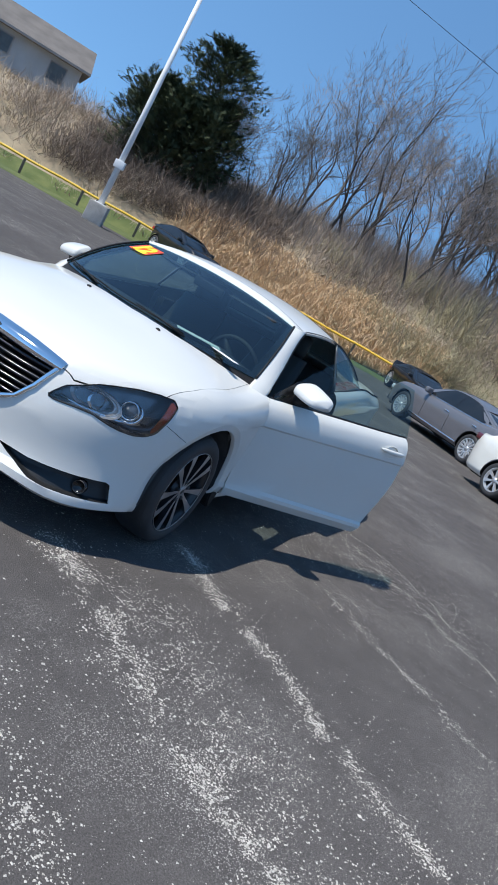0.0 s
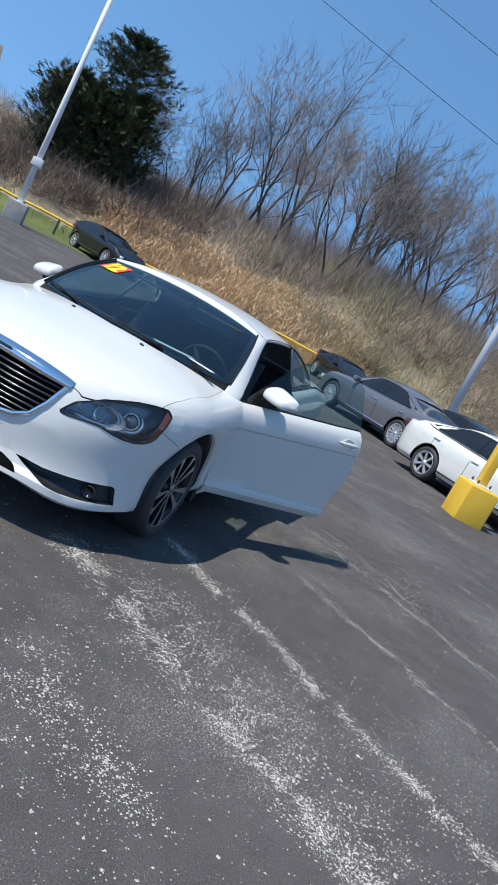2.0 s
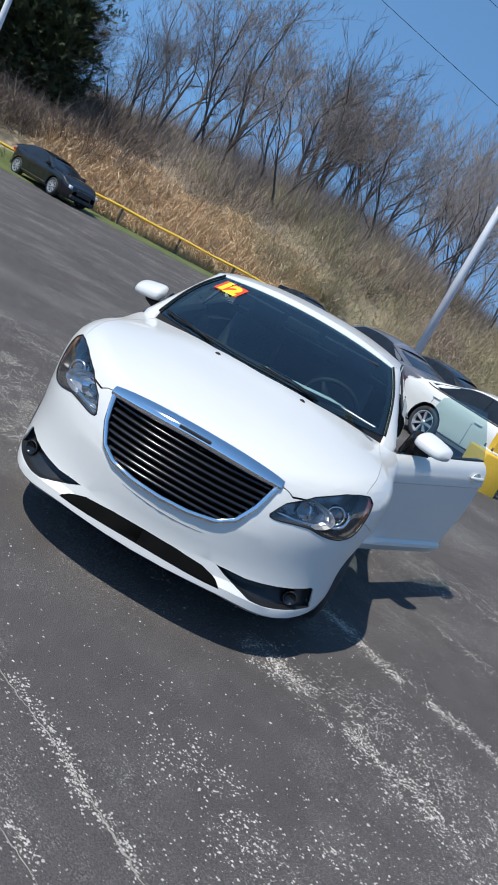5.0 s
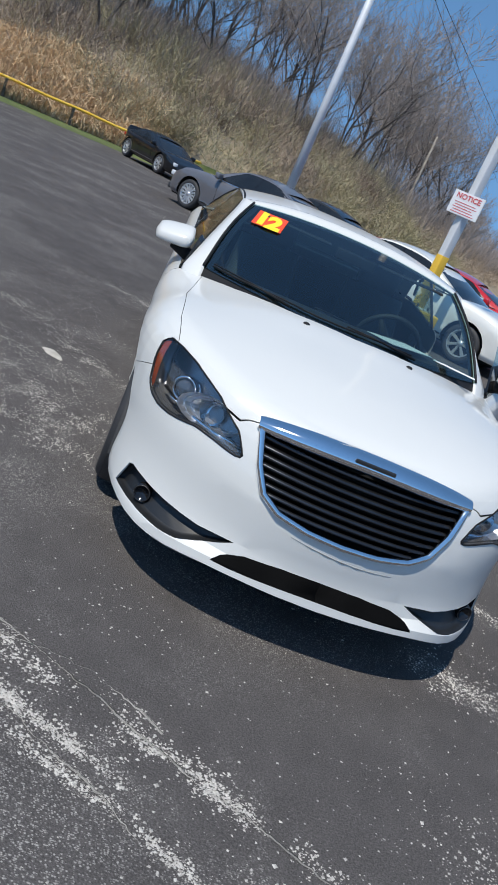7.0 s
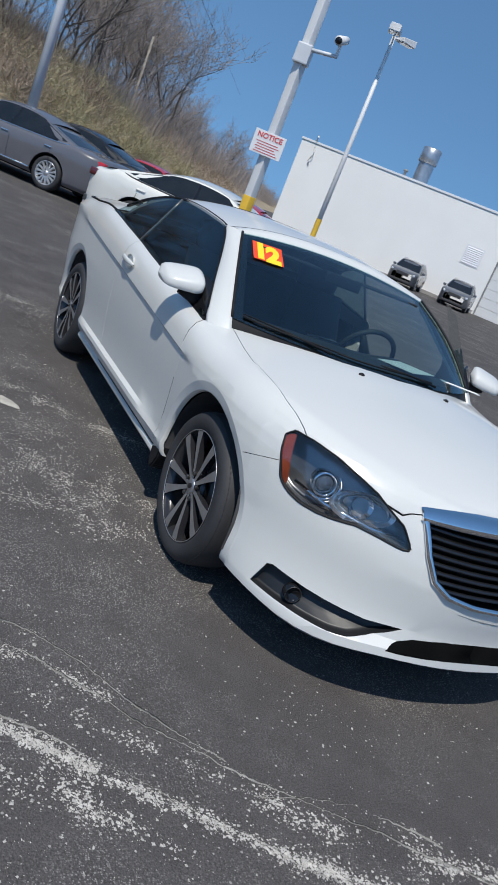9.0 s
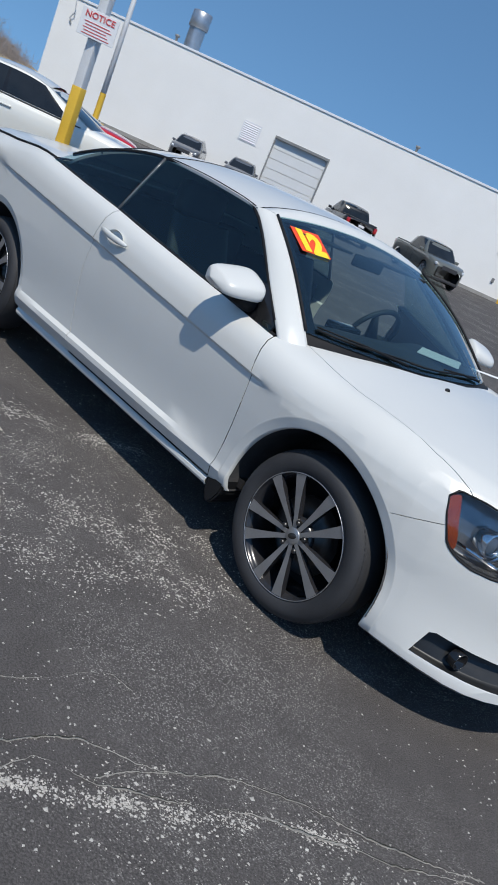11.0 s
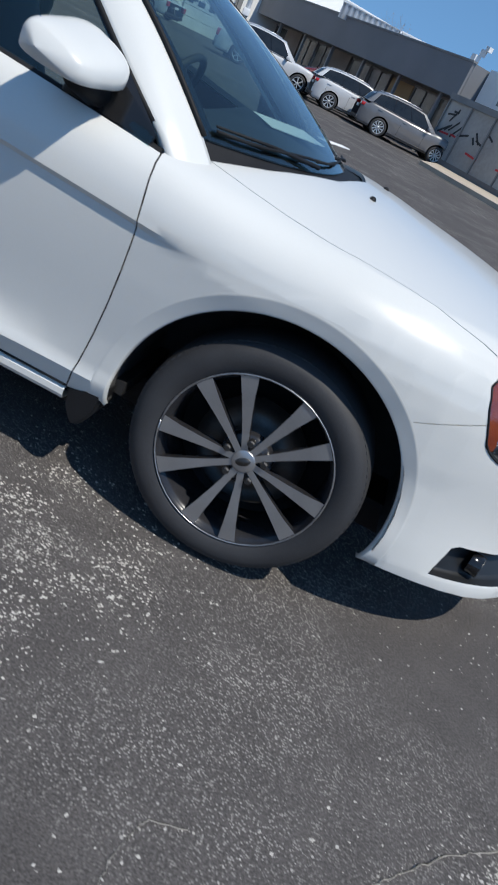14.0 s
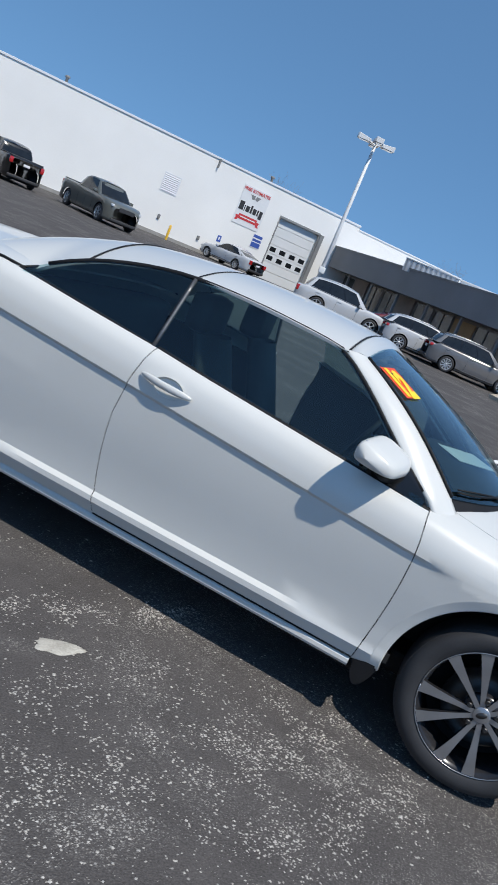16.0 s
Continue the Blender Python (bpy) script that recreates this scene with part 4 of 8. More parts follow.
if WALL_N.y > 0:
    WALL_N = -WALL_N
WALL_O = Vector((49.1 * math.sin(radians(-44.43)), 49.1 * math.cos(radians(-44.43)), 0))
# wall frame: x along the wall, y into the building, z up
WALL_M = Matrix(((WALL_U.x, -WALL_N.x, 0, WALL_O.x), (WALL_U.y, -WALL_N.y, 0, WALL_O.y), (0, 0, 1, 0), (0, 0, 0, 1)))


def along(x, y):
    return (Vector((x, y, 0)) - WALL_O).dot(WALL_U)


def text_mesh(body, size, depth=0.01, bold=0.0):
    cu = bpy.data.curves.new("lettering", "FONT")
    cu.body, cu.size, cu.extrude, cu.offset = body, size, depth, bold
    cu.align_x, cu.align_y = "CENTER", "CENTER"
    cu.resolution_u = 3
    ob = bpy.data.objects.new("lettering", cu)
    scene.collection.objects.link(ob)
    me = bpy.data.meshes.new_from_object(ob)
    bpy.data.objects.remove(ob)
    bpy.data.curves.remove(cu)
    return me


UP = Matrix.Rotation(radians(90), 4, "X")  # lettering stood upright, facing -y

W0, W1, WH = along(-47.1, 22.6), along(-13.2, 55.8), 6.3
D1 = (along(-35.96, 33.5), along(-33.38, 36.03), 3.72)
D2 = (along(-17.81, 51.29), along(-15.37, 53.69), 4.5)


def make_workshop():
    th = tagged(empty("workshop_wall", WALL_M), "long white painted workshop wall with roll-up doors", "building", kind="structure")
    T = 0.35
    segs = [((W0, 0, 0), (D1[0], T, WH)), ((D1[0], 0, D1[2]), (D1[1], T, WH)), ((D1[1], 0, 0), (D2[0], T, WH)), ((D2[0], 0, D2[2]), (D2[1], T, WH)), ((D2[1], 0, 0), (W1, T, WH))]
    part("wall", boxes(*segs), M_WHITEWALL, th, smooth=False)
    part("coping", boxes(((W0 - 0.06, -0.06, WH), (W1 + 0.05, T + 0.05, WH + 0.14)), bevel=0.015), M_CAP, th, smooth=False)
    part("side_wall", boxes(((W0, T, 0), (W0 + 0.35, 34, WH)), ((W1 - 0.35, T, 0), (W1, 34, WH)), ((W0, 34, 0), (W1, 34.3, WH))), M_WHITEWALL, th, smooth=False)
    part("roof", boxes(((W0 + 0.36, T, WH - 0.4), (W1 - 0.36, 33.9, WH - 0.2))), M_ROOFSTEEL, th, smooth=False)
    part("annex_wall", boxes(((W1 + 0.002, 0.05, 0), (W1 + 11.0, 8, WH - 0.25))), M_WHITEWALL, th, "lower white wall behind the shops", smooth=False)
    part("annex_coping", boxes(((W1 + 0.06, 0.0, WH - 0.25), (W1 + 11.05, 8.05, WH - 0.15)), bevel=0.012), M_CAP, th, smooth=False)
    part("plinth", boxes(((W0, -0.05, 0), (D1[0] - 0.2, -0.003, 0.22)), ((D1[1] + 0.2, -0.05, 0), (D2[0] - 0.2, -0.003, 0.22))), M_CONCRETE, th, smooth=False)
    for k, (a, b, h) in enumerate((D1, D2)):
        door = empty("roll_up_door")
        door.parent = th
        n = 6 if k == 0 else 7
        for i in range(n):
            z0, z1 = h * i / n, h * (i + 1) / n
            if k == 1 and i in (2, 3):
                w = (b - a) / 4
                q = part("door_panel", boxes(((a, 0.18, z0 + 0.01), (b, 0.23, z1 - 0.01)), bevel=0.012), M_SHUTTER, door, smooth=False)
                for j in range(4):
                    part("door_window", boxes(((a + w * (j + 0.22), 0.172, z0 + 0.16), (a + w * (j + 0.80), 0.178, z1 - 0.16))), M_DARKGLASS, q, smooth=False)
            else:
                part("door_panel", boxes(((a, 0.18, z0 + 0.01), (b, 0.23, z1 - 0.01)), bevel=0.012), M_SHUTTER, door, smooth=False)
        part("door_track", boxes(((a - 0.1, -0.03, 0), (a, 0.1, h)), ((b, -0.03, 0), (b + 0.1, 0.1, h))), M_GREYTRIM, door, smooth=False)
        part("door_header", boxes(((a - 0.1, -0.05, h), (b + 0.1, 0.1, h + 0.16))), M_GREYTRIM, door, smooth=False)
    part("door_reveal", boxes(((D2[1] + 0.102, -0.12, 0), (D2[1] + 0.42, -0.004, D2[2] + 0.1))), M_GREYTRIM, th, smooth=False)
    # louvres
    for (x, y), z in (((-37.17, 32.31), 3.35), ((-23.9, 45.32), 3.5)):
        c = along(x, y)
        lv = empty("louvre")
        lv.parent = th
        part("louvre_frame", boxes(((c - 0.62, -0.03, z - 0.62), (c - 0.56, 0.0, z + 0.62)), ((c + 0.56, -0.03, z - 0.62), (c + 0.62, 0.0, z + 0.62)), ((c - 0.56, -0.03, z + 0.56), (c + 0.56, 0.0, z + 0.62)), ((c - 0.56, -0.03, z - 0.62), (c + 0.56, 0.0, z - 0.56))), M_CAP, lv, smooth=False)
        sl = boxes(((-0.56, -0.012, -0.055), (0.56, 0.004, 0.055), Matrix.Rotation(radians(-35), 4, "X")))
        me = mesh_of(sl, "slat")
        me.materials.append(M_CAP)
        for i in range(9):
            o = new("slat", me)
            o.parent = lv
            o.location = (c, -0.016, z - 0.5 + i * 0.125)
    # conduit, cameras, scuppers and bracket lamps along the wall
    for x, y in ((-29.8, 39.5), (-18.9, 50.2), (-41.8, 27.8)):
        c = along(x, y)
        part("roof_vent", lathe([(0.09, WH + 0.1), (0.09, WH + 0.42), (0.16, WH + 0.44), (0.16, WH + 0.56), (0.0, WH + 0.6)], axis="Z", sides=12, m=Matrix.Translation((c, 0.5, 0))), M_GREYTRIM, th)
    c = along(-22.0, 47.2)
    part("scupper", boxes(((c - 0.05, -0.16, WH - 0.55), (c + 0.05, -0.003, WH + 0.05)), bevel=0.01), M_GREYTRIM, th, smooth=False)
    for x, y, z in ((-23.9, 45.3, 1.25), (-21.6, 47.5, 0.95)):
        c = along(x, y)
        part("outlet_box", boxes(((c - 0.09, -0.1, z - 0.14), (c + 0.09, -0.003, z + 0.14)), bevel=0.02), M_GREYTRIM, th, smooth=False)
    c = along(-46.3, 23.3)
    bm = bmesh.new()
    tube(bm, [(c, -0.05, WH - 0.2), (c + 0.15, -0.22, WH - 0.75), (c - 0.1, -0.12, WH - 1.2), (c + 0.05, -0.05, WH - 1.5)], 0.03, 6)
    tube(bm, [(c, -0.1, WH + 0.1), (c, -0.1, WH + 0.55)], 0.05, 8)
    part("service_mast", bm, M_STACK, th, "coiled service cables at the corner")
    part("bollard", lathe([(0.09, 0), (0.09, 0.95), (0.06, 1.02), (0.0, 1.03)], axis="Z", sides=12, m=Matrix.Translation((along(-23.4, 45.8), -1.0, 0))), M_YELLOW, th)


make_workshop()

# flue on the roof
_fx = along(-39.6, 29.9) - 2.6
flue = tagged(empty("flue", WALL_M @ Matrix.Translation((_fx, 4.0, 0))), "round zinc flue pipe standing on the roof", "flue")
part("pipe", lathe([(0.56, WH - 0.22), (0.56, WH + 1.9)], axis="Z", sides=24), M_STACK, flue)
part("cap", lathe([(0.64, WH + 1.75), (0.67, WH + 1.8), (0.67, WH + 2.75), (0.61, WH + 2.8), (0.0, WH + 2.7)], axis="Z", sides=24), M_STACK, flue)
part("collar", lathe([(0.78, WH - 0.21), (0.78, WH), (0.58, WH + 0.1)], axis="Z", sides=24), M_STACK, flue)


def sign_at(name, label, c, z, w, h, y=-0.03):
    th = tagged(empty(name, WALL_M @ Matrix.Translation((c, y, z))), label, "sign")
    part("sign_board", boxes(((-w / 2, 0, -h / 2), (w / 2, 0.025, h / 2)), bevel=0.006), M_SIGNWHITE, th, smooth=False)
    return th


_vc = along(-19.53, 49.6)
vs = sign_at("wall_sign", "white wall sign with red and black lettering", _vc, 4.25, 2.2, 2.7)
for body, size, z, m, bold in (("FREE ESTIMATES", 0.30, 1.12, M_RED, 0.008),):
    me = text_mesh(body, size, 0.006, bold)
    me.transform(Matrix.Translation((0, -0.008, z)) @ UP)
    put("lettering", me, m, vs, smooth=False)
bm = raw([(-0.75, -0.01, -0.62), (0.75, -0.01, -0.62), (0.75, -0.01, -0.98), (-0.75, -0.01, -0.98), (-1.0, -0.006, -0.78), (-0.75, -0.006, -0.74), (-0.75, -0.006, -1.1), (-1.0, -0.006, -1.12), (-0.92, -0.006, -0.95), (1.0, -0.006, -0.78), (0.75, -0.006, -0.74), (0.75, -0.006, -1.1), (1.0, -0.006, -1.12), (0.92, -0.006, -0.95)], [(0, 1, 2, 3), (4, 5, 6, 7, 8), (9, 13, 12, 11, 10)])
part("ribbon", bm, M_RED, vs, "red ribbon banner", smooth=False)
for a, b, z0, z1 in ((-0.98, -0.62, -0.36, 0.24), (-0.56, -0.48, -0.36, 0.05), (-0.42, -0.12, -0.36, 0.05), (-0.06, 0.10, -0.36, 0.18), (0.16, 0.44, -0.36, 0.05), (0.50, 0.62, -0.36, 0.05), (0.68, 0.95, -0.52, 0.05)):
    part("word_bar", boxes(((a, -0.010, z0), (b, -0.004, z1))), M_INK, vs, smooth=False)
part("bar", boxes(((-0.62, -0.016, -0.83), (0.62, -0.011, -0.76))), M_SIGNWHITE, vs, smooth=False)
bm = raw([(-0.42, -0.008, 0.86), (-0.06, -0.008, 0.86), (0.0, -0.008, 0.62), (-0.2, -0.008, 0.55), (0.06, -0.008, 0.86), (0.42, -0.008, 0.86), (0.2, -0.008, 0.55)], [(0, 1, 2, 3), (2, 4, 5, 6)])
part("emblem", bm, M_GREYTRIM, vs, "grey wing emblem", smooth=False)
_bc = along(-18.6, 50.5)
bs = sign_at("wall_sign", "small blue and white wall sign", _bc, 2.3, 0.8, 1.0)
part("bar", boxes(((-0.36, -0.006, 0.22), (0.36, -0.001, 0.42)), ((-0.36, -0.006, -0.05), (0.36, -0.001, 0.12))), M_BLUE, bs, smooth=False)
part("panel", boxes(((-0.36, -0.006, -0.45), (0.36, -0.001, -0.12))), M_BLUE, bs, "blue lower panel", smooth=False)
_pc = along(-20.6, 48.6)
ps = tagged(empty("parking_sign", WALL_M @ Matrix.Translation((_pc, -0.02, 1.45))), "small blue parking sign on the wall", "sign")
part("plate", boxes(((-0.15, 0, -0.22), (0.15, 0.015, 0.22)), bevel=0.004), M_BLUE, ps, smooth=False)
part("bar", boxes(((-0.05, -0.004, -0.1), (0.05, -0.001, 0.12))), M_SIGNWHITE, ps, smooth=False)

# ---- storefront wing: nearer at its far end ----
S_A, S_B = Vector((-13.9, 57.2, 0)), Vector((1.98, 37.12, 0))
S_U = (S_B - S_A).normalized()
S_N = Vector((S_U.y, -S_U.x, 0))  # towards the lot
if S_N.x > 0:
    S_N = -S_N
S_LEN = (S_B - S_A).length
STORE_M = Matrix(((S_U.x, -S_N.x, 0, S_A.x), (S_U.y, -S_N.y, 0, S_A.y), (0, 0, 1, 0), (0, 0, 0, 1)))


def make_store():
    th = tagged(empty("storefront", STORE_M), "shop wing with grey metal fascia over glazed bays", "building", kind="structure")
    L_ = S_LEN
    part("fascia", boxes(((0, -1.6, 2.75), (L_, -1.45, 4.3)), bevel=0.01), M_GREYFASCIA, th, "flat dark grey metal fascia", smooth=False)
    part("fascia_end", boxes(((L_ - 0.15, -1.44, 2.75), (L_, 2, 4.3))), M_GREYFASCIA, th, smooth=False)
    part("fascia_cap", boxes(((-0.1, -1.66, 4.3), (L_ + 0.06, -1.4, 4.38))), M_GREYTRIM, th, smooth=False)
    part("soffit", boxes(((0, -1.44, 2.75), (L_ - 0.16, 0.3, 2.82))), M_GREYTRIM, th, smooth=False)
    part("roof", boxes(((0, -1.44, 4.0), (L_ - 0.16, 12, 4.1))), M_ROOFSTEEL, th, smooth=False)
    part("back_wall", boxes(((0, 0.3, 0), (L_, 0.6, 2.75))), M_STORE, th, smooth=False)
    rng = random.Random(4)
    x = 1.2
    kinds = ["glass", "brick", "glass", "glass", "brick", "glass", "glass", "ply", "door", "glass"]
    for i, kd in enumerate(kinds):
        w = (L_ - 2.4) / len(kinds)
        a, b = x + i * w + 0.08, x + (i + 1) * w - 0.08
        if kd == "brick":
            part("pier", boxes(((a, 0.1, 0), (b, 0.3, 2.74)), bevel=0.01), M_STORE, th, smooth=False)
        elif kd == "ply":
            part("board", boxes(((a, 0.2, 0.3), (b, 0.298, 2.6)), bevel=0.01), M_PLY, th, "plywood board in a window bay", smooth=False)
        else:
            bay = empty("window_bay")
            bay.parent = th
            part("pane", boxes(((a + 0.06, 0.22, 0.4 if kd == "glass" else 0.1), (b - 0.06, 0.24, 2.6))), M_STOREGLASS, bay, smooth=False)
            part("window_frame", boxes(((a, 0.16, 0), (a + 0.06, 0.29, 2.7)), ((b - 0.06, 0.16, 0), (b, 0.29, 2.7)), ((a + 0.06, 0.16, 2.6), (b - 0.06, 0.29, 2.7)), (((a + b) / 2 - 0.03, 0.17, 0.1), ((a + b) / 2 + 0.03, 0.218, 2.6))), M_GREYTRIM, bay, smooth=False)
    for i in range(7):
        xx = 1.5 + i * (L_ - 3) / 6
        part("column", boxes(((xx - 0.07, -1.35, 0), (xx + 0.07, -1.2, 2.74)), bevel=0.01), M_GREYTRIM, th, smooth=False)
    # low corrugated monitor and white gable roofs behind the fascia
    part("flood_light", boxes(((L_ - 0.5, -1.5, 4.39), (L_ - 0.2, -1.2, 4.65)), ((L_ + 0.02, -1.36, 4.9), (L_ + 0.25, -1.14, 5.1)), ((L_ - 0.3, -1.3, 4.64), (L_ + 0.1, -1.24, 4.95))), M_SIGNWHITE, th, smooth=False)
    # painted window wall and lit sign board at the end
    part("end_wall", boxes(((L_ + 0.1, -0.6, 0), (L_ + 12, -0.3, 4.4))), M_WHITEWALL, th, smooth=False)


make_store()
_ew = tagged(empty("painted_shop_window", STORE_M), "shop window front with dark hand-painted lettering", "shop window", kind="structure")
part("shop_pane", boxes(((S_LEN + 1.9, -3.2, 0.35), (S_LEN + 12, -3.15, 2.55))), mat("painted_glass", (0.30, 0.29, 0.27), (0.42, 0.41, 0.38), rough=0.35, scale=0.6, fine=8), _ew, smooth=False)
part("base_wall", boxes(((S_LEN + 1.9, -3.25, 0), (S_LEN + 12, -3.0, 0.35))), M_STORE, _ew, smooth=False)
part("canopy", boxes(((S_LEN + 1.9, -3.3, 2.55), (S_LEN + 12, -0.7, 2.8))), M_GREYTRIM, _ew, smooth=False)
for i in range(9):
    part("mullion", boxes(((S_LEN + 1.9 + i * 1.6, -3.26, 0.35), (S_LEN + 1.98 + i * 1.6, -3.22, 2.55))), M_GREYTRIM, _ew, smooth=False)
_rg = random.Random(12)
for i in range(20):
    u, z = S_LEN + 2.3 + _rg.random() * 6.5, _rg.uniform(0.9, 2.3)
    a = _rg.uniform(-1.2, 1.2)
    l = _rg.uniform(0.3, 0.8)
    red = z < 1.35
    bm = boxes(((-l / 2, -0.005, -0.04), (l / 2, 0.004, 0.04), Matrix.Translation((u, -3.212, z)) @ Matrix.Rotation(0.15 * a if red else a, 4, "Y")))
    part("paint_stroke", bm, M_RED if red else M_INK, _ew, smooth=False)
_eb = tagged(empty("sign_board", STORE_M @ Matrix.Translation((S_LEN + 3.2, -0.66, 3.55))), "white sign board with unreadable dark lettering", "sign")
part("board", boxes(((-1.9, 0, -0.6), (2.6, 0.05, 0.6)), bevel=0.01), M_SIGNWHITE, _eb, smooth=False)
for i, (a, b, z, h) in enumerate(((-1.6, -1.2, 0.25, 0.16), (-1.0, -0.2, 0.22, 0.18), (0.0, 1.2, 0.22, 0.16), (-1.6, -0.4, -0.18, 0.22), (-0.2, 1.6, -0.18, 0.22))):
    part("bar", boxes(((a, -0.008, z - h), (b, -0.002, z + h * 0.3))), M_GREYTRIM, _eb, smooth=False)
# ribbed screen and white plant room on the shop roof
_scr = tagged(empty("roof_screen", Matrix.Translation((-7.3, 45.6, 4.1)) @ Matrix.Rotation(0.12, 4, "Z")), "ribbed grey metal screen on the shop roof", "roof screen", kind="structure")
part("ribbed_sheet", grid([[(i * 0.08, 0.04 if i % 4 < 2 else 0.0, z) for i in range(44)] for z in (0.0, 0.75)]), M_ROOFSTEEL, _scr, smooth=False)
part("ribbed_sheet", grid([[(3.44 + (0.04 if i % 4 < 2 else 0.0), i * 0.08, z) for i in range(30)] for z in (0.0, 0.75)]), M_ROOFSTEEL, _scr, smooth=False)
part("cap", boxes(((-0.03, -0.03, 0.75), (3.5, 2.4, 0.80))), M_ROOFSTEEL, _scr, smooth=False)
_pr = tagged(empty("plant_room", Matrix.Translation((-3.75, 46.6, 4.1)) @ Matrix.Rotation(0.08, 4, "Z")), "low white block on the shop roof", "roof block", kind="structure")
part("wall", boxes(((0, 0, 0), (4.4, 5, 0.78)), bevel=0.01), M_WHITEWALL, _pr, smooth=False)
part("cap", boxes(((-0.05, -0.05, 0.78), (4.45, 5.05, 0.86))), M_CAP, _pr, smooth=False)
# pavement in front of the shops
bm = raw([(S_LEN + 3.0, -3.0, 0.15), (S_LEN + 14, -3.0, 0.15), (S_LEN + 14, -7.0, 0.15), (S_LEN + 7.0, -7.0, 0.15), (S_LEN + 3.0, -3.0, -0.1), (S_LEN + 14, -3.0, -0.1), (S_LEN + 14, -7.0, -0.1), (S_LEN + 7.0, -7.0, -0.1)], [(0, 3, 2, 1), (0, 4, 7, 3), (3, 7, 6, 2), (2, 6, 5, 1)])
bm.transform(STORE_M)
tagged(put("pavement", bm, M_SIDEWALK, smooth=False), "raised tan concrete pavement by the shops", "pavement", kind="structure")

# lot lamps
light_pole((-23.9, 13.3, 0), 8.7, 0.11, (0.6, 0.7), M_YELLOW, M_WHITEPOLE, "slim white lot lamp with two floodlight heads", heads=[0.3, 2.6], band=1.7, plate=0, turn=-0.9)
light_pole((-9.4, 35.7, 0), 8.6, 0.12, (0.6, 0.6), M_CONCRETE, M_WHITEPOLE, "white lot lamp with four floodlight heads", heads=[0.1, 1.67, 3.24, 4.81], plate=1.9, turn=0.3)


# pole with the camera and notice, on a yellow block
def notice_pole():
    th = light_pole((-7.45, 2.85, 0), 8.5, 0.092, (0.55, 0.62), M_YELLOW, M_WHITEPOLE, "white pole with notice board on a yellow concrete block", heads=None, band=1.5, plate=0, turn=0.44, square=True)
    m = Matrix.Rotation(radians(90) - 0.44 - 0.62, 4, "Z")
    bm = boxes(((-0.25, -0.13, 2.12), (0.25, -0.115, 2.46)), bevel=0.004)
    bm.transform(m)
    board = part("notice_board", bm, M_SIGNWHITE, th, "white notice plate", smooth=False)
    me = text_mesh("NOTICE", 0.11, 0.002, 0.002)
    me.transform(m @ Matrix.Translation((0, -0.134, 2.39)) @ UP)
    put("lettering", me, M_RED, board, smooth=False)
    for i in range(5):
        bm = boxes(((-0.19 + 0.02 * (i % 2), -0.134, 2.148 + i * 0.037), (0.19 - 0.03 * (i % 3), -0.1305, 2.157 + i * 0.037)))
        bm.transform(m)
        part("bar", bm, M_RED, board, smooth=False)
    bm = boxes(((-0.115, -0.14, 3.5), (0.115, 0.10, 3.78)), bevel=0.02)
    bm.transform(m)
    part("bracket", bm, M_POLE, th, "clamped metal bracket", smooth=False)
    bm = bmesh.new()
    tube(bm, [(0.08, -0.1, 3.72), (0.5, -0.12, 3.76)], 0.03, 8)
    bm.transform(m)
    part("camera_arm", bm, M_POLE, th)
    bm = bmesh.new()
    tube(bm, [(0.48, -0.12, 3.74), (0.48, -0.12, 3.92)], 0.025, 8)
    tube(bm, [(0.46, -0.26, 3.94), (0.50, 0.08, 4.04)], [0.068, 0.06], 14)
    bm.transform(m)
    cam_part = part("security_camera", bm, M_WHITEPOLE, th)
    bm = bmesh.new()
    tube(bm, [(0.4575, -0.275, 3.9365), (0.459, -0.262, 3.9395)], 0.05, 14)
    bm.transform(m)
    part("lens", bm, M_GLOSSBLACK, cam_part)


notice_pole()

# leaning timber utility pole far along the bank
up = tagged(empty("utility_pole", Matrix.Translation((-60.5, 14.2, 0))), "thin weathered timber utility pole in the distance", "utility pole")
bm = bmesh.new()
tube(bm, [(0, 0, -0.2), (0, 0, 9.5)], [0.12, 0.075], 8)
part("post", bm, mat("grey_timber", (0.30, 0.26, 0.21), (0.42, 0.37, 0.31), rough=0.9, scale=2, fine=30), up)
for z, w in ((8.9, 0.45), (7.7, 0.3)):
    part("crossarm", boxes(((-0.04, -w, z), (0.04, w, z + 0.09))), M_CONCRETE, up, smooth=False)


# overhead wires
def wire(a, b, sag):
    bm = bmesh.new()
    a, b = Vector(a), Vector(b)
    tube(bm, [a.lerp(b, i / 24) - Vector((0, 0, sag * 4 * (i / 24) * (1 - i / 24))) for i in range(25)], 0.013, 5)
    tagged(put("overhead_wire", bm, M_BLACK), "thin black overhead wire against the sky", "wire")


wire((-25.8, -37.9, 21.3), (-35.9, 5.9, 12.0), 0.5)
wire((-25.8, -37.9, 24.2), (-35.9, 5.9, 15.2), 0.5)
wire((-22.4, 1.6, 9.9), (-127.8, 42.2, 15.5), 0.0)
wire((-22.4, 1.6, 9.9), (-126.0, 47.3, 15.6), 0.0)

# ---- house on top of the bank ----
M_SIDING = mat("grey_house_siding", (0.34, 0.36, 0.37), (0.43, 0.45, 0.455), rough=0.7, scale=1, fine=30)
M_SHINGLE = mat("brown_roof_shingles", (0.11, 0.10, 0.09), (0.18, 0.162, 0.148), rough=0.9, scale=1, fine=20, bump=0.4)


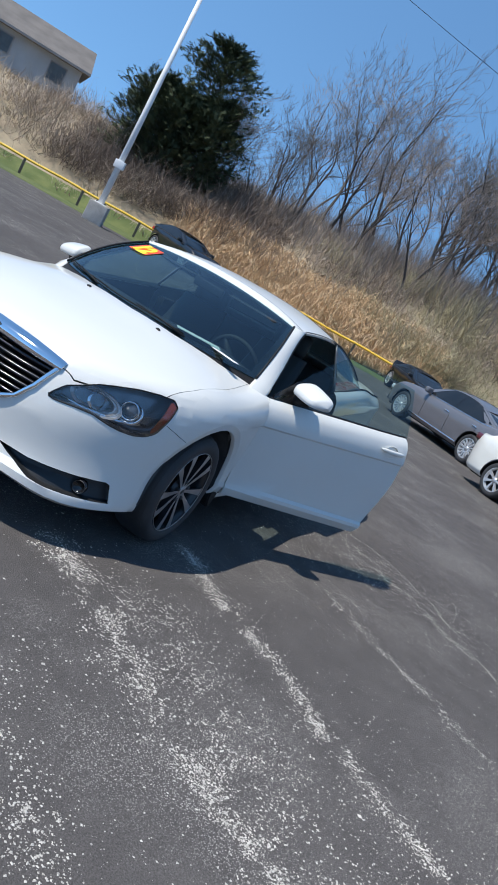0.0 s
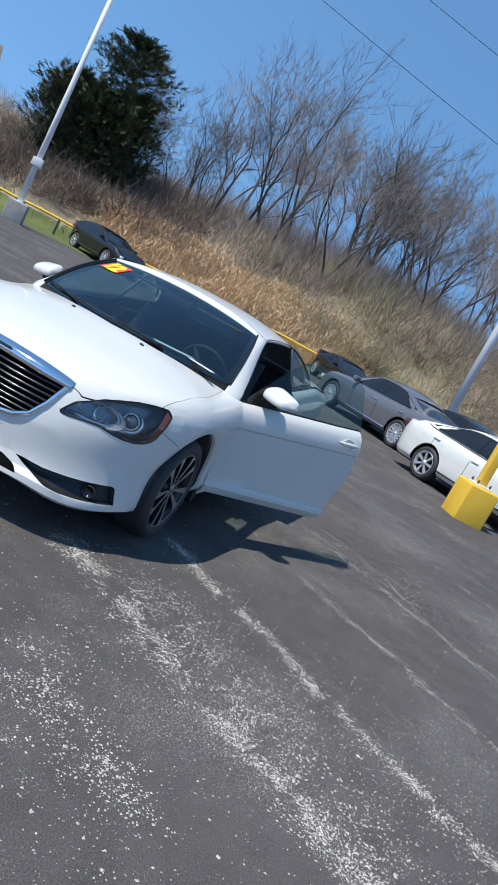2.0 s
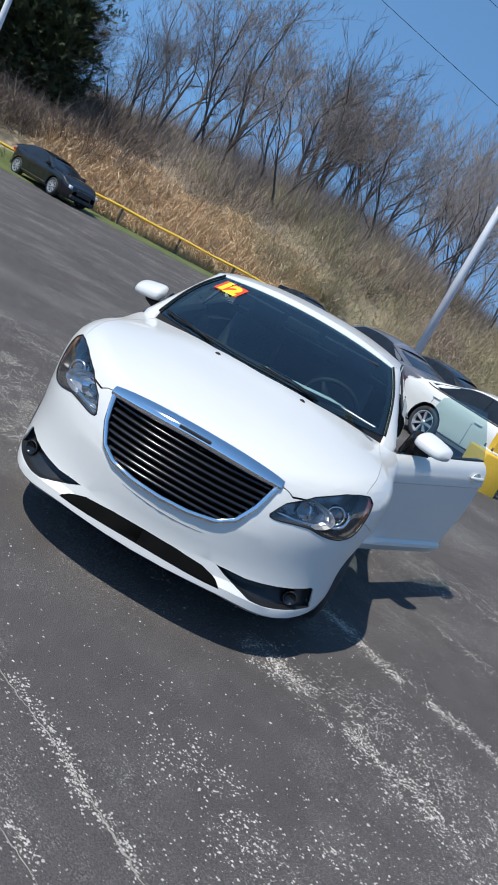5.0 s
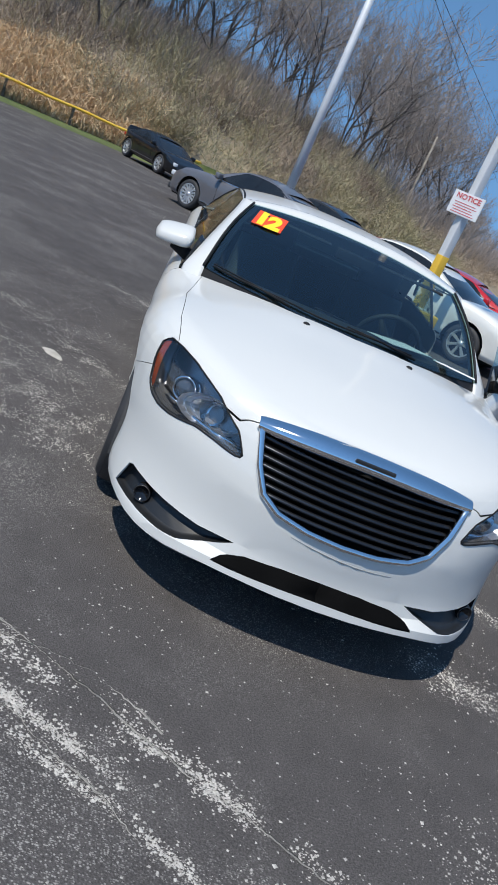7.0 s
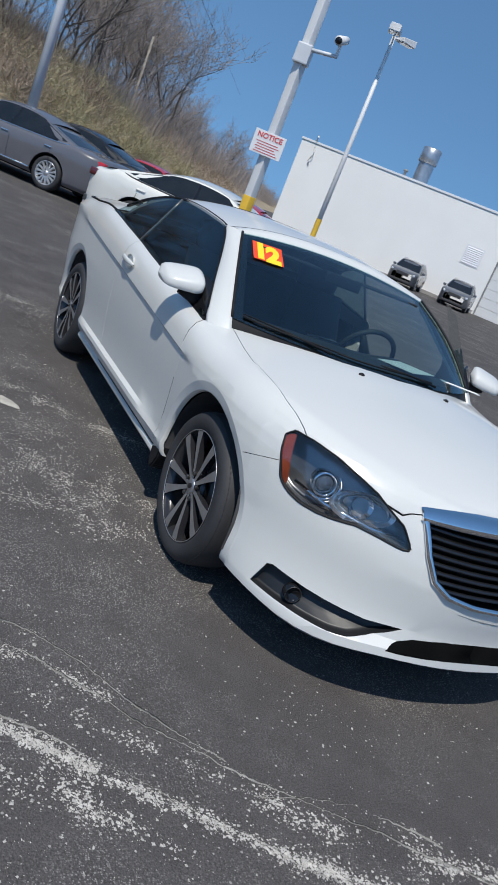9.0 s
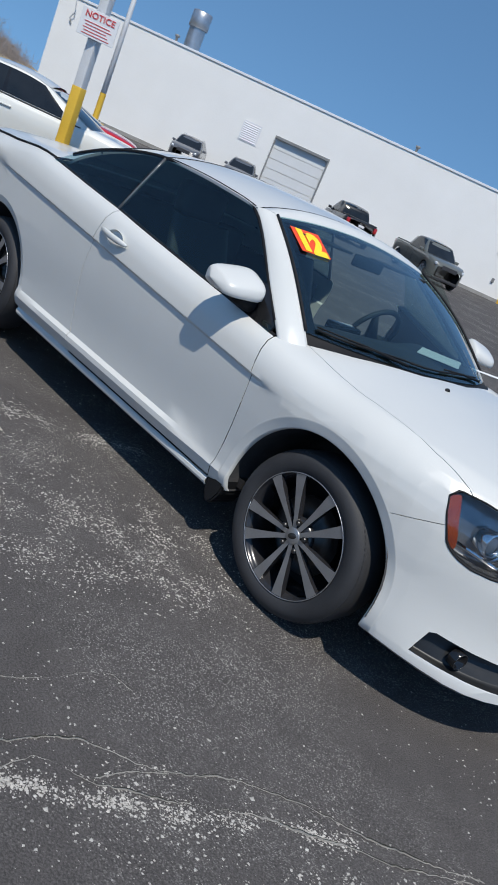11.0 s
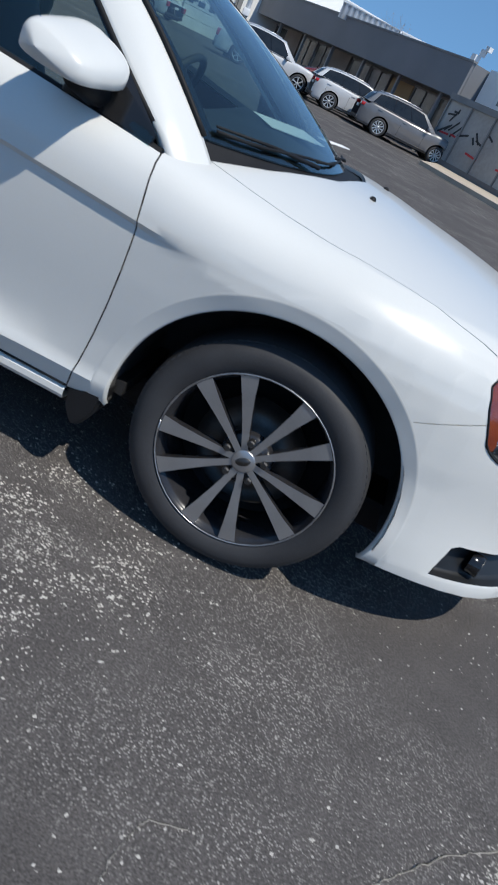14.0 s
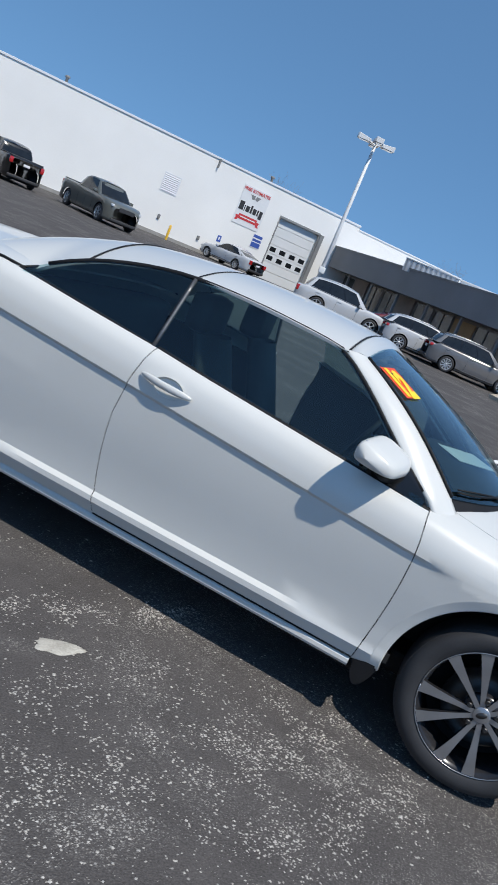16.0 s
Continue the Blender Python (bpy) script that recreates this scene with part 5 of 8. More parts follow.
def make_house():
    hx = Vector((-36.9, -33.4, 0))
    ux = Vector((0.68, -0.73, 0)).normalized()
    ny = Vector((-ux.y, ux.x, 0))
    if ny.x > 0:
        ny = -ny
    m = Matrix(((ux.x, ny.x, 0, hx.x), (ux.y, ny.y, 0, hx.y), (0, 0, 1, 4.6), (0, 0, 0, 1)))
    th = tagged(empty("house", m), "grey house with brown shingle roof above the bank", "house")
    bm = boxes(((0, 0, -2), (12, 7, 2.3)))
    part("wall", bm, M_SIDING, th, smooth=False)
    bm = raw([(-0.5, -0.6, 2.25), (12.5, -0.6, 2.25), (12.5, 3.5, 4.0), (-0.5, 3.5, 4.0), (-0.5, 7.6, 2.25), (12.5, 7.6, 2.25), (-0.5, -0.6, 2.13), (12.5, -0.6, 2.13), (-0.5, 7.6, 2.13), (12.5, 7.6, 2.13)], [(0, 1, 2, 3), (3, 2, 5, 4), (6, 7, 1, 0), (0, 3, 4, 8, 6), (1, 7, 9, 5, 2), (4, 5, 9, 8), (6, 8, 9, 7)])
    part("roof", bm, M_SHINGLE, th, smooth=False)
    part("gutter", boxes(((-0.5, -0.68, 2.12), (12.5, -0.6, 2.26))), M_GREYTRIM, th, smooth=False)
    for x in (0.9, 4.4, 8.5):
        w = empty("window")
        w.parent = th
        part("pane", boxes(((x, -0.03, 0.75), (x + 1.0, -0.01, 1.75))), M_STOREGLASS, w, smooth=False)
        part("frame", boxes(((x - 0.08, -0.05, 0.67), (x, 0.0, 1.83)), ((x + 1.0, -0.05, 0.67), (x + 1.08, 0.0, 1.83)), ((x, -0.05, 1.75), (x + 1.0, 0.0, 1.83)), ((x, -0.05, 0.67), (x + 1.0, 0.0, 0.75))), M_GREYTRIM, w, smooth=False)


make_house()

# bare trees standing beyond the workshop and the shops
for x, y, k, sc in ((-28.8, 75.4, 2, 0.95), (-25.5, 77.0, 3, 0.85), (-6.9, 80.6, 2, 0.8), (-3.5, 82.0, 3, 0.75)):
    t = copy_thing(TREES[k], Matrix.Translation((x, y, 0)) @ Matrix.Rotation(x, 4, "Z"))
    t.scale = (sc * 1.1, sc * 1.1, sc * 1.1)
    t["label"] = "leafless tree standing beyond the white workshop"
    t["group"] = "trees beyond the buildings"

# ---- the white convertible ----
from mathutils.bvhtree import BVHTree

HUB_X, HUB_Y, HUB_Z = 1.3825, 0.86, 0.335
NEXP = 2.2


def z_crease(x):
    return 0.845 - 0.0714 * x


def z_belt(x):
    return min(1.012 - 0.085 * x, 1.112) - 0.03 * smoothstep(-1.15, -1.6, x)


def rows_cabin(x):
    zc, zb = z_crease(x), z_belt(x)
    k = 0.012 * (1 - smoothstep(0.96, 1.16, x)) * smoothstep(-1.75, -1.2, x)
    e = 0.018 * (1 - smoothstep(0.55, 0.84, x)) * smoothstep(-1.05, -0.8, x)
    return [(0.262, 0.74), (0.266, 0.80), (0.286, 0.852), (0.294, 0.858), (0.345, 0.878 + e * 0.6), (0.368, 0.870 + e), (0.386, 0.8705), (0.46, 0.874), (0.56, 0.886), (0.65, 0.896), (0.74, 0.903), (zc - 0.009, 0.9045 + 0.3 * (0.012 - k)), (zc + 0.004, 0.9045 + k + 0.42 * (0.012 - k)), (zc + 0.05, 0.914), (zb - 0.055, 0.902), (zb - 0.018, 0.878), (zb, 0.852)]


ROWS_WHEEL = [(0.262, 0.74), (0.266, 0.81), (0.288, 0.856), (0.296, 0.862), (0.35, 0.885), (0.40, 0.89), (0.45, 0.894), (0.51, 0.898), (0.57, 0.903), (0.63, 0.907), (0.69, 0.9115), (0.74, 0.9125), (0.787, 0.908), (0.828, 0.895), (0.868, 0.868), (0.893, 0.838), (0.912, 0.80)]
# nose: height, reach ahead of the front of the straight body, half width
ROWS_NOSE = [(0.205, 0.76, 0.72), (0.205, 0.955, 0.80), (0.222, 0.985, 0.832), (0.262, 0.982, 0.848), (0.285, 0.955, 0.845), (0.34, 0.95, 0.852), (0.40, 0.958, 0.872), (0.46, 0.966, 0.888), (0.52, 0.967, 0.897), (0.58, 0.958, 0.90), (0.64, 0.943, 0.897), (0.69, 0.926, 0.888), (0.73, 0.907, 0.873), (0.76, 0.887, 0.852), (0.78, 0.865, 0.828), (0.793, 0.842, 0.80), (0.80, 0.815, 0.765)]
TAIL_REACH = [0.85, 0.90, 0.93, 0.935, 0.95, 0.955, 0.96, 0.97, 0.98, 0.98, 0.98, 0.975, 0.965, 0.95, 0.92, 0.88, 0.84]
NROW = len(ROWS_WHEEL)


def gap_front(z):
    return curve(z, [(0.25, 0.862), (0.30, 0.873), (0.56, 0.908), (0.79, 0.914), (0.97, 0.886), (1.1, 0.864)])


def gap_rear(z):
    return curve(z, [(0.25, -0.335), (0.33, -0.352), (0.51, -0.39), (0.76, -0.40), (0.90, -0.375), (1.06, -0.335)])


SPINE_Z = [(-2.45, 1.045), (-2.1, 1.10), (-1.6, 1.13), (-0.9, 1.13), (0.9, 1.03), (1.1, 1.022), (1.34, 1.003), (1.5, 0.975), (1.7, 0.942), (1.9, 0.903), (2.08, 0.856), (2.17, 0.826), (2.215, 0.80)]


def shell_columns():
    """Stations round one half of the body, nose first: (kind, value)."""
    cols = [("nose", p) for p in (0, 5, 10, 16, 22, 28, 34, 40, 46, 52, 58, 64, 70, 76, 81, 86)]
    xs = [1.40, 1.30, 1.20, 1.10, 1.02, 0.95, 0.902, 0.898, 0.84, 0.74, 0.62, 0.5, 0.36, 0.2, 0.05, -0.1, -0.22, -0.32, -0.383, -0.387, -0.44, -0.54, -0.66, -0.8, -0.94, -1.05, -1.15, -1.25, -1.35, -1.45, -1.52, -1.6]
    cols += [("side", x) for x in xs]
    cols += [("tail", p) for p in (83, 75, 66, 57, 48, 38, 28, 18, 9, 0)]
    return cols


COLS = shell_columns()
I_F0 = COLS.index(("side", 0.902))
I_F1 = COLS.index(("side", 0.898))
I_R0 = COLS.index(("side", -0.383))
I_R1 = COLS.index(("side", -0.387))


def shell_point(col, r):
    kind, v = col
    if kind == "side":
        t = smoothstep(0.85, 1.40, v)
        a, b = rows_cabin(v)[r], ROWS_WHEEL[r]
        z, y = lerp(a[0], b[0], t), lerp(a[1], b[1], t)
        x = v
        for g, c in ((gap_front, 0.90), (gap_rear, -0.385)):
            w = max(0.0, 1 - abs(v - c) / 0.28)
            x += (g(z) - c) * w
        return Vector((x, y, z))
    p = radians(v)
    ne = (2.75, 2.75, 2.75, 2.7, 2.5, 2.4, 2.28)[r] if r < 7 and kind == "nose" else NEXP
    ca, sa = math.cos(p) ** (2 / ne), math.sin(p) ** (2 / ne)
    if kind == "nose":
        t = 1 - v / 90
        t = t * t * (3 - 2 * t) * 0.5 + t * 0.5
        a, b = ROWS_WHEEL[r], ROWS_NOSE[r]
        z, y = lerp(a[0], b[0], t), lerp(a[1], b[2], t)
        k = (1.0, 1.0, 0.9, 0.65, 0.3, 0.1)[r] if r < 6 else 0.0
        z += k * (0.024 * smoothstep(38, 8, v) - 0.052 * smoothstep(18, 52, v))
        return Vector((1.40 + b[1] * ca, y * sa, z))
    a = rows_cabin(-1.6)[r]
    return Vector((-1.6 - TAIL_REACH[r] * ca, a[1] * sa, a[0] - 0.05 * ca * smoothstep(8, 16, r)))


def shell_top(col, w):
    """Over the shoulder towards the middle line; w from 0 to 1."""
    s = shell_point(col, NROW - 1)
    kind, v = col
    xs = s.x if kind == "side" else (1.40 + ROWS_NOSE[-1][1] * math.cos(radians(v)) ** (2 / NEXP) if kind == "nose" else -1.6 - TAIL_REACH[-1] * math.cos(radians(v)) ** (2 / NEXP))
    zs = curve(xs, SPINE_Z)
    return Vector((lerp(s.x, xs, w), s.y * (1 - w), s.z + (zs - s.z) * (1 - (1 - w) ** 2.3)))


TOPW = [0.05, 0.11, 0.18, 0.27, 0.38, 0.5, 0.62, 0.74, 0.87, 1.0]


def shell_piece(i0, i1, r0=0, r1=NROW - 1, top=False):
    rows = []
    for c in COLS[i0 : i1 + 1]:
        row = [shell_point(c, r) for r in range(r0, r1 + 1)]
        if top:
            row += [shell_top(c, w) for w in TOPW]
        rows.append(row)
    bm = grid(rows)
    bmesh.ops.remove_doubles(bm, verts=bm.verts, dist=1e-4)
    return bm


def plan_cut(bm, poly, keep, test=None):
    """Cut along a convex outline in plan (x, y)."""
    pts = [Vector(p) for p in poly]
    n = len(pts)
    area = sum(pts[i].x * pts[(i + 1) % n].y - pts[(i + 1) % n].x * pts[i].y for i in range(n))
    if area < 0:
        pts.reverse()
    for i in range(n):
        a, b = pts[i], pts[(i + 1) % n]
        fs = [f for f in bm.faces if (not test or test(f.calc_center_median()))]
        geom = list({*fs, *(e for f in fs for e in f.edges), *(v for f in fs for v in f.verts)})
        bmesh.ops.bisect_plane(bm, geom=geom, dist=1e-5, plane_co=(a.x, a.y, 0), plane_no=(b.y - a.y, -(b.x - a.x), 0))

    def inside(f):
        c = f.calc_center_median()
        if test and not test(c):
            return False
        return all((pts[(i + 1) % n] - pts[i]).cross(c.xy - pts[i]) > 0 for i in range(n))

    bmesh.ops.delete(bm, geom=[f for f in bm.faces if inside(f) != (keep == "in")], context="FACES")
    return bm


def tub(bm, off):
    """Turn a patch into a recess: its faces move by off and walls join them to the old edge."""
    out = bmesh.ops.extrude_face_region(bm, geom=bm.faces[:])
    vs = [g for g in out["geom"] if isinstance(g, bmesh.types.BMVert)]
    bmesh.ops.translate(bm, verts=vs, vec=off)
    return bm


def ring_patch(tree, poly, look_dir, rings=(1.0, 0.9, 0.72, 0.5, 0.28, 0.02), n=56, lift=0.0, shrink=1.0):
    """A clean polar patch on the body skin inside an outline given in (q, z)."""
    d = Vector((look_dir[0], look_dir[1], 0)).normalized()
    q = Vector((-d.y, d.x, 0))
    pts = [Vector(p) for p in poly]
    per = [(pts[(i + 1) % len(pts)] - pts[i]).length for i in range(len(pts))]
    total = sum(per)
    ring = []
    for k in range(n):
        s_ = total * k / n
        i = 0
        while s_ > per[i]:
            s_ -= per[i]
            i += 1
        ring.append(pts[i].lerp(pts[(i + 1) % len(pts)], s_ / per[i]))
    c = sum(ring, Vector((0, 0))) / n
    rows = []
    for f in rings:
        row = []
        for p in ring:
            a = c + (p - c) * f * shrink
            hit = tree.ray_cast(q * a.x + Vector((0, 0, a.y)) + d * 5, -d)
            row.append(hit[0] + d * lift if hit[0] else None)
        last_ = next(v for v in row if v is not None)
        for k in range(n):
            if row[k] is None:
                row[k] = last_.copy()
            last_ = row[k]
        rows.append(row)
    return rows


def pocket(rows, off):
    """A recess whose floor is the patch moved by off."""
    off = Vector(off)
    deep = [[p + off for p in r] for r in rows]
    deep[0] = [p.lerp(c, 0.06) for p, c in zip(deep[0], deep[1])]
    bm = grid([rows[0], [p.lerp(q_, 0.5) for p, q_ in zip(rows[0], deep[0])], *deep], close_u=True)
    bmesh.ops.recalc_face_normals(bm, faces=bm.faces)
    return bm


def circle_poly(cx, cz, r, n=30):
    return [(cx + r * math.cos(i * math.tau / n), cz + r * math.sin(i * math.tau / n)) for i in range(n)]


def both(name, bm, material, parent, label="", smooth=True, thick=0.0):
    """A part and its mirror image on the other side."""
    obs = []
    for b in (bm, mirrored(bm)):
        o = part(name, b, material, parent, label, smooth)
        if thick:
            solid(o, thick, 0)
        obs.append(o)
    return obs


LAMP = [(-0.388, 0.800), (-0.396, 0.745), (-0.432, 0.657), (-0.475, 0.628), (-0.53, 0.615), (-0.60, 0.614), (-0.665, 0.622), (-0.745, 0.638), (-0.83, 0.634), (-0.90, 0.626), (-0.945, 0.624), (-0.952, 0.638), (-0.90, 0.70), (-0.85, 0.724), (-0.77, 0.765), (-0.70, 0.787), (-0.60, 0.813), (-0.50, 0.826), (-0.415, 0.827)]
INTAKE = [(-0.484, 0.264), (-0.497, 0.30), (-0.517, 0.352), (-0.54, 0.360), (-0.68, 0.348), (-0.79, 0.342), (-0.909, 0.338), (-1.0, 0.345), (-1.052, 0.346), (-1.0, 0.318), (-0.922, 0.286), (-0.87, 0.266), (-0.80, 0.257), (-0.70, 0.256), (-0.573, 0.260)]
Q35 = (-math.sin(radians(35)), math.cos(radians(35)))
GRILLE_H = [(0.0, 0.497), (0.13, 0.502), (0.245, 0.520), (0.315, 0.560), (0.362, 0.64), (0.400, 0.760), (0.30, 0.79), (0.0, 0.80)]
MOUTH_H = [(0.0, 0.276), (0.17, 0.274), (0.30, 0.270), (0.39, 0.268), (0.385, 0.277), (0.36, 0.292), (0.285, 0.319), (0.15, 0.333), (0.0, 0.336)]
HOOD = [(0.93, -0.1), (0.93, 0.728), (1.35, 0.778), (1.70, 0.772), (1.90, 0.748), (2.10, 0.625), (2.20, 0.47), (2.245, 0.30), (2.268, 0.0), (2.268, -0.1)]
COWL = [(0.5, -0.1), (1.285, -0.1), (1.285, 0.0), (1.235, 0.30), (1.085, 0.58), (0.985, 0.72), (0.955, 0.745), (0.5, 0.754)]


def sym(h):
    return h + [(-y, z) for y, z in reversed(h) if abs(y) > 1e-6]


def wheel(parent, side, x):
    """Ten-spoke alloy with black pockets; side +1 is the car's left."""
    pos = Matrix.Translation((x, side * HUB_Y, HUB_Z))
    flip = Matrix.Identity(4) if side > 0 else Matrix.Rotation(math.pi, 4, "Z")
    w = part("wheel", lathe([(0.236, 0.0), (0.243, 0.004), (0.245, -0.004), (0.232, -0.012), (0.222, -0.03), (0.215, -0.16), (0.232, -0.19)], sides=56), M_DARKALLOY, parent, "black alloy wheel with machined spokes")
    bm = bmesh.new()
    tube(bm, [(0.2405 * math.cos(a * math.tau / 48), 0.003, 0.2405 * math.sin(a * math.tau / 48)) for a in range(49)], 0.0022, 5)
    w.matrix_basis = pos @ flip
    part("rim_lip", bm, M_ALLOY, w, "thin machined lip")
    part("barrel", lathe([(0.2345, -0.011), (0.226, -0.03), (0.218, -0.155), (0.10, -0.16), (0.0, -0.16)], sides=48), M_BLACK, w)
    part("tyre", lathe([(0.238, -0.004), (0.247, 0.003), (0.268, 0.010), (0.29, 0.010), (0.308, 0.001), (0.321, -0.018), (0.328, -0.042), (0.3295, -0.10), (0.328, -0.165), (0.321, -0.188), (0.30, -0.21), (0.24, -0.205)], sides=72), M_RUBBER, w)
    tr = bmesh.new()
    for k in range(96):
        box(tr, (-0.0055, -0.040, 0.3125), (0.0055, -0.0155, 0.3215), Matrix.Rotation(k * math.tau / 96, 4, "Y"))
    part("tread_block", tr, M_RUBBER, w, smooth=False)
    part("brake_disc", lathe([(0.155, -0.085), (0.155, -0.095), (0.07, -0.095), (0.07, -0.07), (0.0, -0.07)], sides=40), M_STEEL, w)
    prof = [(0.026, 0.0090, -0.010), (0.08, 0.0098, -0.008), (0.13, 0.0128, -0.004), (0.185, 0.0175, 0.0), (0.2365, 0.0240, 0.0005)]
    vs, fs, mi = [], [], []
    for z, hw, y in prof:
        vs += [(-hw, y, z), (hw, y, z), (hw * 0.8, y - 0.03, z), (-hw * 0.8, y - 0.03, z)]
    for i in range(len(prof) - 1):
        a = 4 * i
        fs += [(a, a + 1, a + 5, a + 4), (a + 1, a + 2, a + 6, a + 5), (a + 3, a, a + 4, a + 7)]
        mi += [0, 1, 1]
    me = mesh_of(raw(vs, fs), "spoke")
    me.materials.append(M_ALLOY)
    me.materials.append(M_DARKALLOY)
    me.polygons.foreach_set("material_index", mi)
    for k in range(10):
        o = new("spoke", me)
        o.parent = w
        pair = 0.055 if k % 2 else -0.055
        o.matrix_basis = Matrix.Rotation(k * math.tau / 10 + pair - 0.339, 4, "Y")
    part("hub", lathe([(0.075, -0.045), (0.070, -0.022), (0.045, -0.018), (0.0, -0.018)], sides=30), M_DARKALLOY, w)
    part("centre_cap", lathe([(0.033, -0.014), (0.032, -0.007), (0.029, -0.005), (0.0, -0.004)], sides=28), M_ALLOY, w, "silver centre cap")
    part("cap_badge", lathe([(0.021, -0.0042), (0.020, -0.0028), (0.0, -0.002)], sides=20, m=Matrix.Rotation(0.5, 4, "Y") @ Matrix.Diagonal((1.0, 1.0, 0.55, 1))), M_STEEL, w)
    nut = mesh_of(lathe([(0.0105, -0.03), (0.0105, -0.004), (0.007, 0.0), (0.0, 0.0)], sides=10), "lug_nut")
    nut.materials.append(M_STEEL)
    for k in range(5):
        o = new("lug_nut", nut)
        o.parent = w
        a = k * math.tau / 5 + 0.035
        o.location = (0.056 * math.sin(a), 0.0, 0.056 * math.cos(a))
    return w


def ws_point(s, t):
    """Windscreen surface: s across (-1 to 1), t from foot to head."""
    lo = Vector((1.20 - 0.262 * abs(s) ** 2.4, 0.742 * s, 0.998 - 0.004 * s * s))
    hi = Vector((0.400 + 0.012 * s * s, 0.604 * s, 1.378 - 0.046 * s * s))
    p = lo.lerp(hi, t)
    k = math.sin(math.pi * t)
    return p + Vector((0.42, 0.0, 0.9)) * 0.028 * k + Vector((0, 0.014 * s * k, 0))


PILLAR_OUT = [(0, Vector((0.875, 0.838, 0.962))), (0.35, Vector((0.68, 0.775, 1.095))), (0.7, Vector((0.50, 0.712, 1.225))), (0.9, Vector((0.385, 0.678, 1.298))), (1, Vector((0.325, 0.668, 1.330)))]


def pillar_out(t):
    return Vector([curve(t, [(a, v[i]) for a, v in PILLAR_OUT]) for i in range(3)])


WIN_TOP = [(-1.04, 1.107), (-0.96, 1.165), (-0.86, 1.222), (-0.74, 1.272), (-0.56, 1.322), (-0.38, 1.350), (-0.14, 1.357), (0.1, 1.350), (0.325, 1.330), (0.385, 1.298), (0.50, 1.225), (0.68, 1.095), (0.875, 0.962)]
ROOF_Y = [(-1.62, 0.56), (-1.4, 0.68), (-1.2, 0.745), (-1.04, 0.775), (-0.86, 0.735), (-0.6, 0.695), (-0.14, 0.68), (0.33, 0.668)]
ROOF_MID = [(-1.62, 1.085), (-1.45, 1.17), (-1.3, 1.245), (-1.1, 1.318), (-0.85, 1.382), (-0.5, 1.422), (-0.2, 1.434), (0.1, 1.428), (0.34, 1.408)]


def win_y(x, z):
    return 0.848 - (z - z_belt(x)) * 0.535


def roof_point(x, s):
    y = curve(x, ROOF_Y)
    ze = curve(x, WIN_TOP) if x > -1.04 else curve(x, [(-1.62, 1.075), (-1.3, 1.105), (-1.04, 1.107)])
    zm = curve(x, ROOF_MID)
    return Vector((x + 0.012 * s * s * smoothstep(0.0, 0.33, x), y * s, ze + (max(zm, ze) - ze) * (1 - abs(s) ** 2.5)))


def glass_side(x0, x1, n, r0=0.0, r1=1.0, out=0.0):
    rows = []
    for i in range(n + 1):
        x = lerp(x0, x1, i / n)
        zb, zt = z_belt(x) - 0.012, max(curve(x, WIN_TOP) - 0.004, z_belt(x) - 0.010)
        row = []
        for j in range(7):
            z = lerp(zb, zt, lerp(r0, r1, j / 6))
            row.append((x, win_y(x, z) + out + 0.008 * math.sin(math.pi * j / 6), z))
        rows.append(row)
    return grid(rows)


def mirror_bm():
    """Door mirror shell on the car's left: flat-bottomed, rounded over, slimmer at its outer end."""
    rows = []
    for i in range(17):
        u = -1 + i / 8
        k = max(0.02, (1 - abs(u) ** 4.0) ** (1 / 3.6) if abs(u) < 1 else 0.0)
        row = []
        for j in range(24):
            a = j * math.tau / 24
            ca, sa = math.cos(a), math.sin(a)
            px = 0.108 * math.copysign(abs(ca) ** 0.55, ca) * (1.0 if ca > 0 else 0.55)
            pz = 0.053 * abs(sa) ** 0.66 if sa > 0 else -0.040 * abs(sa) ** 0.38
            row.append((0.645 + px * k - 0.026 * u, 0.927 + 0.100 * u, 1.052 + pz * k * (1.0 - 0.15 * u) * (1.0 - 2.4 * max(0.0, px)) - 0.012 * u - 0.17 * px * k))
        rows.append(row)
    bm = grid(rows, close_u=True)
    bmesh.ops.recalc_face_normals(bm, faces=bm.faces)
    return bm


def arch_lip(tree, hx):
    """Flat rolled flange round a wheel opening."""
    def skin(a, r):
        hit = tree.ray_cast(Vector((hx + r * math.cos(a), 2, HUB_Z + r * math.sin(a))), Vector((0, -1, 0)))
        return hit[0].y if hit[0] and hit[0].y > 0.7 else None

    rows = []
    for i in range(89):
        deg = -20 + 220 * i / 88
        a = radians(deg)
        rs = (0.452, 0.4475, 0.440, 0.425, 0.408, 0.404)
        ys = [skin(a, r) for r in rs]
        if None in ys:
            continue
        k = 0.012 * smoothstep(-9, 20, deg) * smoothstep(189, 125, deg) + 0.001 if hx > 0 else 0.012 * smoothstep(-9, 55, deg) * smoothstep(189, 160, deg) + 0.001
        ys = [ys[0] - 0.002, ys[1] + 0.0003] + [y - k * (0.448 - r) / 0.044 for r, y in zip(rs[2:], ys[2:])]
        row = [Vector((hx + r * math.cos(a), y, HUB_Z + r * math.sin(a))) for r, y in zip(rs, ys)]
        rows.append(row + [Vector((hx + 0.402 * math.cos(a), ys[-1] - 0.022, HUB_Z + 0.402 * math.sin(a)))])
    return grid(rows)


